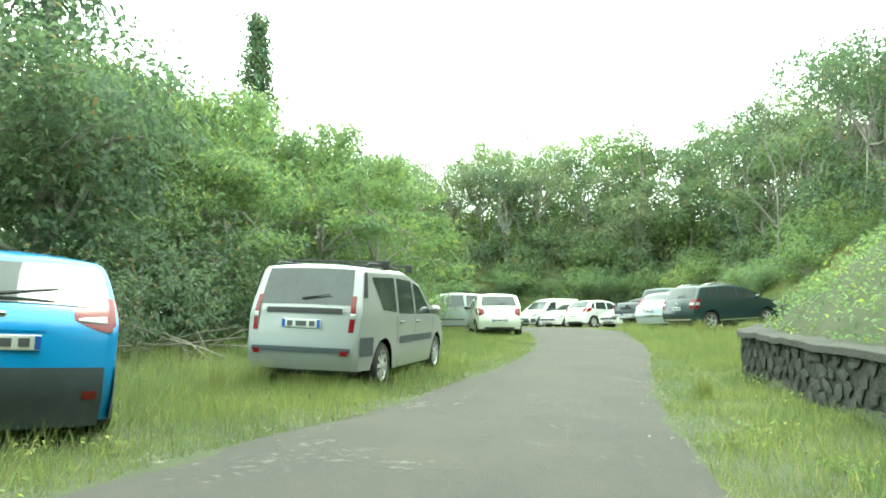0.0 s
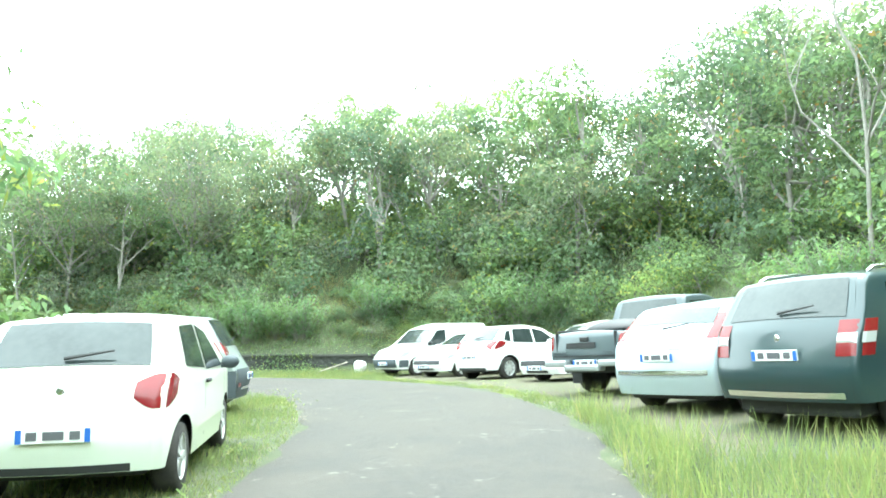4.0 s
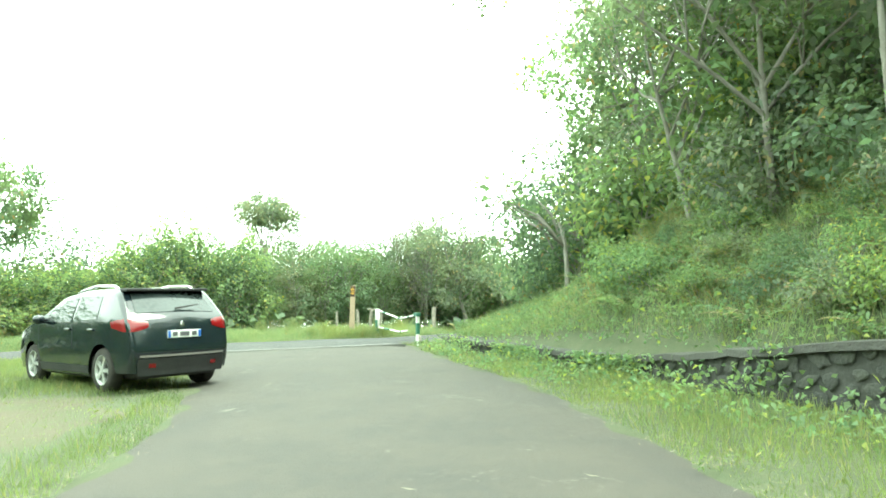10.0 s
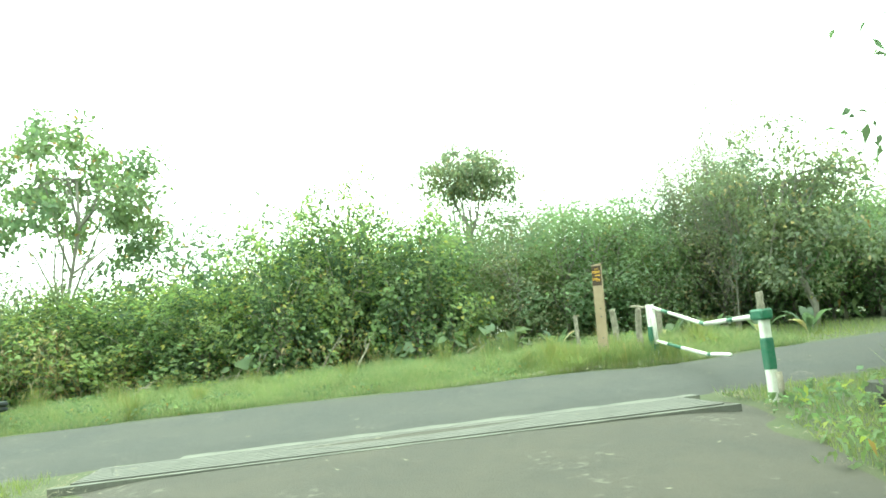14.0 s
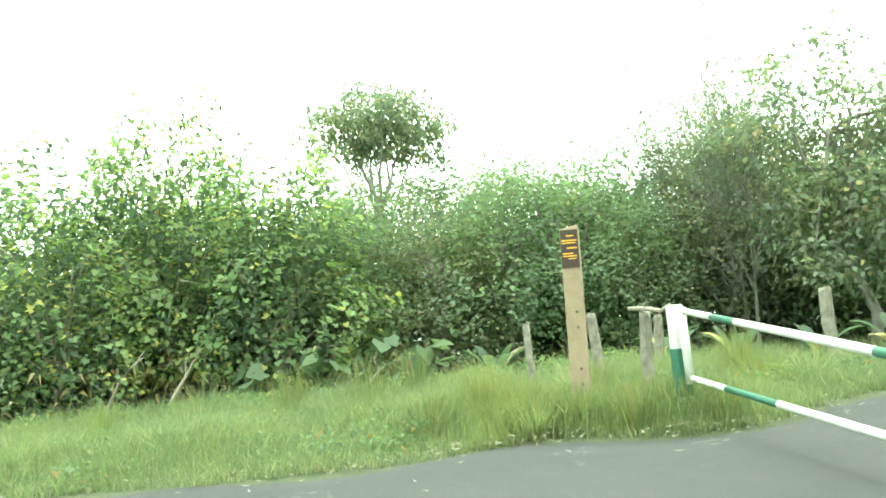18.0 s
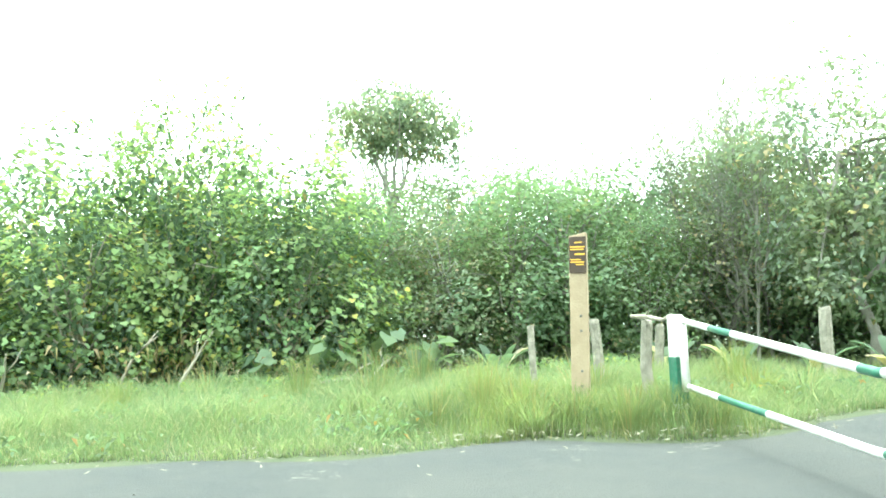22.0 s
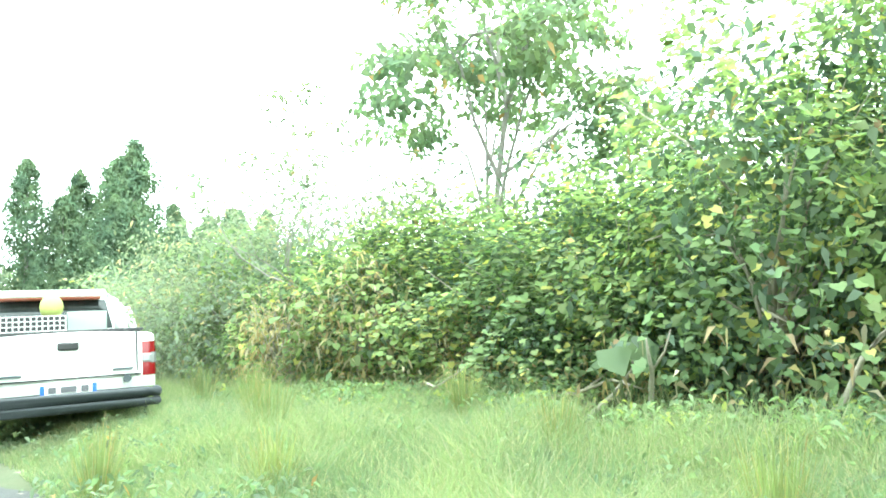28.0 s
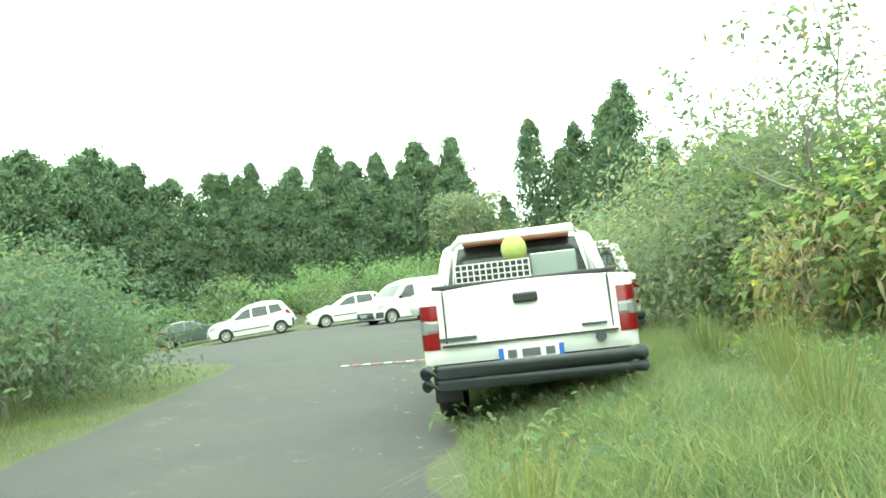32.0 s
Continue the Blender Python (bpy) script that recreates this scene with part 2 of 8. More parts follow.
def mesh_of(name, verts, faces, smooth=False):
    me = bpy.data.meshes.new(name)
    me.from_pydata([tuple(map(float, v)) for v in verts], [], [tuple(f) for f in faces])
    if smooth:
        me.polygons.foreach_set("use_smooth", [True] * len(me.polygons))
    me.update()
    return me


def quads_mesh(name, verts, k, smooth=False):
    """A mesh of separate k-cornered faces from an array (n * k, 3)."""
    me = bpy.data.meshes.new(name)
    n = len(verts) // k
    me.vertices.add(n * k)
    me.vertices.foreach_set("co", np.ascontiguousarray(verts, dtype=np.float32).ravel())
    me.loops.add(n * k)
    me.loops.foreach_set("vertex_index", np.arange(n * k, dtype=np.int32))
    me.polygons.add(n)
    me.polygons.foreach_set("loop_start", np.arange(0, n * k, k, dtype=np.int32))
    me.update(calc_edges=True)
    return me


def part(name, me, mat, parent=None, label="", m=None):
    ob = new(name, me)
    if mat and not me.materials:
        me.materials.append(mat)
    if parent:
        ob.parent = parent
    if m is not None:
        ob.matrix_basis = m
    if label:
        ob["label"] = label
    return ob


def box_data(x0, x1, y0, y1, z0, z1, b=0.0):
    """A box with chamfered upright and top edges (b)."""
    if b <= 0:
        v = [(x, y, z) for z in (z0, z1) for x, y in ((x0, y0), (x1, y0), (x1, y1), (x0, y1))]
        return v, [(3, 2, 1, 0), (4, 5, 6, 7), (0, 1, 5, 4), (1, 2, 6, 5), (2, 3, 7, 6), (3, 0, 4, 7)]
    ring = lambda e, z: [(x0 + e + a, y0 + e + c, z) for a, c in ((b, 0), )] and [
        (x0 + e + b, y0 + e, z), (x1 - e - b, y0 + e, z), (x1 - e, y0 + e + b, z), (x1 - e, y1 - e - b, z),
        (x1 - e - b, y1 - e, z), (x0 + e + b, y1 - e, z), (x0 + e, y1 - e - b, z), (x0 + e, y0 + e + b, z)]
    v = ring(b * 0.6, z0) + ring(0, z0 + b) + ring(0, z1 - b) + ring(b * 0.6, z1)
    f = [tuple(reversed(range(8))), tuple(range(24, 32))]
    for r in range(3):
        f += [(8 * r + i, 8 * r + (i + 1) % 8, 8 * r + 8 + (i + 1) % 8, 8 * r + 8 + i) for i in range(8)]
    return v, f


def box(name, x0, x1, y0, y1, z0, z1, b=0.0):
    return mesh_of(name, *box_data(x0, x1, y0, y1, z0, z1, b))


def join(*datas):
    v, f = [], []
    for a, b in datas:
        k = len(v)
        v += list(a)
        f += [tuple(i + k for i in q) for q in b]
    return v, f


def tube_data(points, radii, sides=6, cap=True):
    pts = [Vector(p) for p in points]
    v, f = [], []
    for i, p in enumerate(pts):
        d = (pts[min(i + 1, len(pts) - 1)] - pts[max(i - 1, 0)]).normalized()
        a = d.orthogonal().normalized()
        b = d.cross(a)
        for k in range(sides):
            w = 2 * math.pi * k / sides
            v.append(tuple(p + (a * math.cos(w) + b * math.sin(w)) * radii[i]))
    for i in range(len(pts) - 1):
        f += [(i * sides + k, i * sides + (k + 1) % sides, (i + 1) * sides + (k + 1) % sides, (i + 1) * sides + k) for k in range(sides)]
    if cap:
        f += [tuple(reversed(range(sides))), tuple(range((len(pts) - 1) * sides, len(pts) * sides))]
    return v, f


def ball_data(c, r, n=8, m=6):
    v = [(c[0], c[1], c[2] + r[2])]
    for j in range(1, m):
        t = math.pi * j / m
        v += [(c[0] + r[0] * math.sin(t) * math.cos(2 * math.pi * i / n), c[1] + r[1] * math.sin(t) * math.sin(2 * math.pi * i / n), c[2] + r[2] * math.cos(t)) for i in range(n)]
    v.append((c[0], c[1], c[2] - r[2]))
    f = [(0, 1 + i, 1 + (i + 1) % n) for i in range(n)]
    for j in range(m - 2):
        f += [(1 + j * n + i, 1 + (j + 1) * n + i, 1 + (j + 1) * n + (i + 1) % n, 1 + j * n + (i + 1) % n) for i in range(n)]
    e = 1 + (m - 2) * n
    f += [(e + i, len(v) - 1, e + (i + 1) % n) for i in range(n)]
    return v, f


def spline(points, n):
    """n points along a smooth curve through the given ones (Catmull-Rom)."""
    p = np.array(points, float)
    p = np.vstack([2 * p[0] - p[1], p, 2 * p[-1] - p[-2]])
    out = []
    for s in np.linspace(0, len(p) - 3 - 1e-9, n):
        i, t = int(s), s - int(s)
        a, b, c, d = p[i:i + 4]
        out.append(0.5 * (2 * b + (c - a) * t + (2 * a - 5 * b + 4 * c - d) * t * t + (3 * b - a - 3 * c + d) * t ** 3))
    return np.array(out)


def inside(poly, x, y):
    """Which of the points lie in the polygon."""
    r = np.zeros(len(x), bool)
    q = np.array(poly)
    for (ax, ay), (bx, by) in zip(q, np.roll(q, -1, 0)):
        hit = ((ay > y) != (by > y)) & (x < (bx - ax) * (y - ay) / (by - ay + 1e-12) + ax)
        r ^= hit
    return r


def away(line, x, y):
    """Distance to a polyline."""
    best = np.full(len(x), 1e9)
    q = np.array(line, float)
    for a, b in zip(q, q[1:]):
        d = b - a
        t = np.clip(((x - a[0]) * d[0] + (y - a[1]) * d[1]) / (d @ d), 0, 1)
        best = np.minimum(best, np.hypot(x - a[0] - t * d[0], y - a[1] - t * d[1]))
    return best


# ---- the lie of the land ----
WALL = [(2.6, -9), (3.3, -3), (3.9, 2), (4.25, 7.3), (4.6, 10.4), (5.03, 12.4), (7.6, 15.8), (10.5, 19.5), (13.4, 27), (14.6, 34), (15.0, 41), (13.2, 46.8), (8.5, 50.2),
        (0.84, 50.3), (-5.2, 50.6), (-8, 51.3), (-11, 52.0), (-15, 52.8), (-18.9, 53.7)]
HILL = WALL + [(-21.0, 57), (-24, 66), (-30, 90), (60, 90), (60, -30), (2.6, -30)]
COEF = [1.6496, 1.0672, -0.3216, -0.2019, 0.3118, -0.9752, 0.914, -0.6221, 0.3339, 1.2201, -0.5795, -0.2395, 1.3707, -1.5062, -0.3864]
POWERS = [(i, j) for i in range(5) for j in range(5 - i)]


def base_height(x, y):
    """The open ground before the bank: it climbs gently along the lane."""
    u, v = (np.clip(x, -38, 15) + 10) / 30, (np.clip(y, -4, 60) - 28) / 30
    dip = 0.15 * np.exp(-((np.asarray(x) + 29) ** 2 + (np.asarray(y) - 38) ** 2) / 40)      # hollow where the pickups stand
    return sum(c * u ** i * v ** j for c, (i, j) in zip(COEF, POWERS)) - dip


def ground(x, y):
    """Height of the ground, with the bank that rises behind the wall."""
    x, y = np.atleast_1d(np.asarray(x, float)), np.atleast_1d(np.asarray(y, float))
    d = np.where(inside(HILL, x, y), away(WALL, x, y), 0.0)
    fade = np.clip((x + 24) / 14, 0, 1)
    fade = 0.12 + 0.88 * fade * fade * (3 - 2 * fade)
    tall = np.where(x > -4, 0.55, 0.22) * np.clip(d / 0.5, 0, 1)
    rise = np.minimum(d, 7) * 0.72 + np.clip(d - 7, 0, 14) * 0.32
    bumps = 0.25 * np.sin(x * 0.9 + 1.3 * np.sin(y * 0.7)) * np.clip(d / 4, 0, 1)
    return base_height(x, y) + (tall + rise + bumps) * np.where(d > 0, fade, 0)


def z_at(x, y):
    return float(ground(x, y)[0])


R1_LEFT = spline([(-5.2, -9), (-3.6, -1), (-1.7, 5.7), (-0.75, 7.9), (0.4, 11.6), (1.31, 14.3), (2.45, 19.5), (3.05, 25), (3.3, 29), (3.15, 31.4), (2.6, 34.6), (1.6, 36.9), (-0.2, 39.4), (-2.8, 41.5), (-5.2, 43.3), (-8.5, 44.9), (-12.5, 46.0), (-16.4, 46.7), (-19.75, 46.8), (-20.7, 46.75)], 114)
R1_RIGHT = spline([(-0.4, -9), (0.6, -1), (1.95, 5.4), (2.6, 8.8), (3.15, 11), (3.9, 13.9), (5.0, 18), (6.1, 24), (6.85, 28), (7.0, 31), (6.75, 35.2), (6.2, 37.5), (4.6, 41.4), (1.6, 44.2), (-1.45, 46.0), (-5.0, 48.0), (-10.2, 50.2), (-14.5, 51.5), (-19.75, 53.2), (-20.7, 53.4)], 114)
R2_WEST = spline([(-29.8, 14), (-29.4, 22), (-28.4, 30), (-27.5, 37), (-27.15, 42), (-26.65, 46), (-26.1, 50), (-25.55, 52), (-25.85, 53.4), (-25.2, 54.4), (-25.25, 55.4), (-25.85, 56.7), (-26.7, 61), (-30, 70)], 90)
R2_EAST = spline([(-15.5, 12), (-18.5, 20.5), (-20.8, 25.4), (-23.0, 29.4), (-23.45, 32), (-23.1, 36.4), (-22.9, 40), (-22.2, 43.5), (-21.3, 46.4), (-21.15, 50), (-21.15, 53.4), (-21.5, 57), (-23.2, 62), (-26.5, 70)], 90)
ROAD_POLYS = [np.vstack([R1_LEFT, R1_RIGHT[::-1]]), np.vstack([R2_WEST, R2_EAST[::-1]])]
GRAVEL = [(7.2, 25.5), (7.6, 31), (7.2, 35), (6.6, 38), (5.2, 41.4), (4.6, 44.6), (8, 47), (12.0, 45.6), (13.6, 41), (13.4, 34), (12.3, 28), (10, 25)]
GRAVEL_2 = [(2.3, 36.0), (0.9, 37.6), (-0.9, 39.4), (-5.6, 42.8), (-9, 44.4), (-12.4, 45.6), (-14, 43.5), (-9, 39), (-4, 36), (-1, 33.5), (1.6, 33.8)]


def build_ground():
    fx = np.concatenate([[-1500, -700, -350, -190, -120, -85, -66], np.arange(-54, -22, 0.8), np.arange(-22, 16.5, 0.3), np.arange(17, 33, 0.8), [36, 44, 56, 75, 110, 190, 350, 700, 1500]])
    fy = np.concatenate([[-1500, -700, -350, -190, -110, -70, -45, -30, -20], np.arange(-12, 4, 0.8), np.arange(4, 58, 0.3), np.arange(58.5, 79, 0.8), [82, 90, 105, 130, 190, 350, 700, 1500]])
    gx, gy = np.meshgrid(fx, fy)
    z = ground(np.clip(gx, -80, 45).ravel(), np.clip(gy, -40, 85).ravel()) + 0.02 * np.sin(gx.ravel() * 3.1) * np.sin(gy.ravel() * 2.7)
    v = np.stack([gx.ravel(), gy.ravel(), z], 1)
    w = len(fx)
    f = [(j * w + i, j * w + i + 1, (j + 1) * w + i + 1, (j + 1) * w + i) for j in range(len(fy) - 1) for i in range(w - 1)]
    ob = part("ground", mesh_of("ground", v, f, True), M_EARTH)
    tagged(ob, "rough grassy ground rising into a wooded bank", "ground", kind="structure")


def build_road(name, left, right, mat, label, lift, wobble=0.05):
    n, k = len(left), 9
    v = []
    for i in range(n):
        a, b = left[i], right[i]
        d = (b - a) / np.linalg.norm(b - a)
        a = a + d * wobble * math.sin(i * 2.3) * math.sin(i * 0.71)
        b = b + d * wobble * math.sin(i * 1.9 + 1) * math.sin(i * 0.83)
        for s in np.linspace(0, 1, k):
            p = a + (b - a) * s
            z = float(base_height(p[0], p[1])) + lift + 0.03 * math.sin(math.pi * s)
            v.append((*p, z))
        v[-k] = (*v[-k][:2], v[-k][2] - 0.05)
        v[-1] = (*v[-1][:2], v[-1][2] - 0.05)
    f = [(i * k + j, i * k + j + 1, (i + 1) * k + j + 1, (i + 1) * k + j) for i in range(n - 1) for j in range(k - 1)]
    me = mesh_of(name, v, [tuple(reversed(q)) for q in f] if (np.cross(right[0] - left[0], left[1] - left[0]) < 0) else f, True)
    return tagged(part(name, me, mat), label, "road", kind="structure")


def build_sheet(name, poly, mat, label, lift):
    """A flat patch on the ground with a ragged rim."""
    q = spline(poly + [poly[0]], 90)[:-1]
    c = q.mean(0)
    v, f, rings = [], [], 7
    for r in range(rings):
        s = 1 - r / rings
        for i, p in enumerate(q):
            e = c + (p - c) * s * (1 + (0.03 * math.sin(i * 1.7) * math.sin(i * 0.43) if r == 0 else 0))
            v.append((*e, float(base_height(e[0], e[1])) + lift - (0.05 if r == 0 else 0)))
    v.append((*c, float(base_height(c[0], c[1])) + lift))
    n = len(q)
    for r in range(rings - 1):
        f += [(r * n + i, r * n + (i + 1) % n, (r + 1) * n + (i + 1) % n, (r + 1) * n + i) for i in range(n)]
    f += [((rings - 1) * n + i, (rings - 1) * n + (i + 1) % n, len(v) - 1) for i in range(n)]
    if np.cross(q[1] - q[0], c - q[0]) < 0:
        f = [tuple(reversed(t)) for t in f]
    return tagged(part(name, mesh_of(name, v, f, True), mat), label, "ground", kind="structure")


build_ground()
build_road("road_1", R1_LEFT, R1_RIGHT, M_ASPHALT, "narrow worn asphalt lane between grass verges", 0.045, 0.03)
build_road("road_2", R2_WEST, R2_EAST, M_ASPHALT_OLD, "old dark asphalt road with loose grit", 0.035, 0.015)
build_sheet("parking_ground", GRAVEL, M_GRAVEL, "bare gravelly earth with thin grass used for parking", 0.02)
build_sheet("parking_ground_small", GRAVEL_2, M_GRAVEL, "trodden gravel patch with thin grass beside the lane", 0.02)


def build_wall():
    """A low wall of basalt stones under a mortar coping, along the foot of the bank."""
    line = spline(WALL, 150)
    core_v, core_f, cop_v, cop_f = [], [], [], []
    for i, p in enumerate(line):
        d = line[min(i + 1, len(line) - 1)] - line[max(i - 1, 0)]
        d /= np.linalg.norm(d)
        nrm = np.array([d[1], -d[0]])          # towards the bank
        h = WALL_HEIGHT(p)
        z = float(base_height(*p))
        a, b = p + nrm * 0.02, p + nrm * 0.42
        core_v += [(*a, z - 0.3), (*a, z + h - 0.02), (*b, z + h - 0.02), (*b, z - 0.3)]
        e0, e1 = p - nrm * 0.07, p + nrm * 0.5
        j = 0.012 * math.sin(i * 1.3) + 0.01 * math.sin(i * 2.9)
        cop_v += [(*e0, z + h - 0.09 + j), (*(e0 + nrm * 0.015), z + h - 0.012 + j), (*(e0 + nrm * 0.05), z + h + j), (*e1, z + h + 0.01 + j), (*e1, z + h - 0.12)]
        if i:
            k = 4 * i
            core_f += [(k - 4 + q, k - 4 + (q + 1) % 4, k + (q + 1) % 4, k + q) for q in range(4)]
            k = 5 * i
            cop_f += [(k - 5 + q, k - 5 + (q + 1) % 5, k + (q + 1) % 5, k + q) for q in range(5)]
    n = len(line) * 5
    cop_f += [tuple(range(5)), tuple(range(n - 1, n - 6, -1))]
    n = len(line) * 4
    core_f += [tuple(range(4)), tuple(range(n - 1, n - 5, -1))]
    wall = tagged(part("wall_stone", mesh_of("wall_core", core_v, core_f), M_MORTAR), "low dark basalt rubble wall with mossy mortar", "wall", kind="structure")
    part("coping", mesh_of("coping", cop_v, cop_f), M_COPING, wall, "grey weathered mortar coping")
    return wall, line


WALL_HEIGHT = lambda p: 0.74 if p[0] > -5 else max(0.3, 0.74 + (p[0] + 5) * 0.09)
wall, wall_line = build_wall()
# ---- cars ----


def paint(name, base, metal=0.0, rough=0.28):
    return material(name, base, rough, metal, vary=0.12, scale=2.0, second=[v * 0.8 for v in base], coat=0.6)


M_WHITE = paint("white_paint", (0.72, 0.73, 0.71))
M_SILVER = paint("silver_paint", (0.34, 0.36, 0.355), 0.3, 0.32)
M_BLUE = paint("blue_paint", (0.015, 0.24, 0.55), 0.1)
M_PALEGREEN = paint("pale_green_paint", (0.66, 0.7, 0.6))
M_GREYGREEN = paint("grey_green_paint", (0.3, 0.345, 0.325), 0.3, 0.35)
M_DARKGREEN = paint("dark_green_grey_paint", (0.085, 0.105, 0.1), 0.2)
M_BLACKCAR = paint("black_paint", (0.008, 0.014, 0.018), 0.0, 0.12)
M_DUSTERGREEN = paint("deep_green_paint", (0.015, 0.035, 0.04))
M_SLATE = paint("slate_paint", (0.06, 0.08, 0.088), 0.1, 0.35)
M_LIGHTBLUE = paint("pale_blue_silver_paint", (0.42, 0.49, 0.52), 0.25, 0.35)
M_GLASS = material("tinted_glass", (0.022, 0.03, 0.03), 0.04, spec=0.6, vary=0.7, scale=2.5, second=(0.045, 0.056, 0.055), coat=0.0)
M_BLACK = material("black_plastic", (0.022, 0.023, 0.025), 0.6, vary=0.4, scale=8, second=(0.04, 0.04, 0.04))
M_BUMPER = material("dull_dark_paint", (0.025, 0.032, 0.038), 0.55, vary=0.4, scale=9, second=(0.05, 0.055, 0.06))
M_GREYPLASTIC = material("grey_plastic", (0.06, 0.075, 0.085), 0.6, vary=0.3, scale=8)
M_TYRE = material("tyre_rubber", (0.018, 0.018, 0.018), 0.85, vary=0.6, scale=12, second=(0.05, 0.045, 0.035))
M_RIM = material("wheel_trim", (0.5, 0.51, 0.5), 0.4, 0.4, vary=0.3, scale=15)
M_RED = material("red_lens", (0.17, 0.004, 0.007), 0.25, coat=0.2, spec=0.5)
M_CLEAR = material("clear_lens", (0.4, 0.41, 0.41), 0.1, coat=0.9, spec=0.7)
M_GREYLENS = material("grey_lens", (0.2, 0.205, 0.205), 0.2, coat=0.6)
M_AMBER = material("pinkish_lens", (0.6, 0.3, 0.25), 0.15, coat=0.8)
M_CHROME = material("bright_metal", (0.75, 0.76, 0.76), 0.18, 1.0)
M_PLATE = material("plate_white", (0.75, 0.76, 0.74), 0.45)
M_PLATEBLUE = material("plate_blue", (0.03, 0.12, 0.45), 0.45)
M_PLATEBAR = material("plate_bar", (0.1, 0.1, 0.11), 0.6)
M_ORANGE = material("faded_orange_strip", (0.36, 0.09, 0.045), 0.7, vary=0.4, scale=10, second=(0.36, 0.18, 0.12))
M_FLUO = material("yellow_green_cloth", (0.42, 0.47, 0.14), 0.8, vary=0.3, scale=12)


def fillet(points, cut=0.1):
    """A polyline with rounded corners, and the index at which each corner's middle comes."""
    p = [np.array(q, float) for q in points]
    out, mid = [p[0]], [0]
    for a, b, c in zip(p, p[1:], p[2:]):
        r1, r2 = min(cut, 0.4 * np.linalg.norm(a - b)), min(cut, 0.4 * np.linalg.norm(c - b))
        s, e = b + (a - b) / np.linalg.norm(a - b) * r1, b + (c - b) / np.linalg.norm(c - b) * r2
        curve = [(1 - t) ** 2 * s + 2 * t * (1 - t) * b + t * t * e for t in np.linspace(0, 1, 5)]
        mid.append(len(out) + 2)
        out += curve
    out.append(p[-1])
    mid.append(len(out) - 1)
    return np.array(out), mid


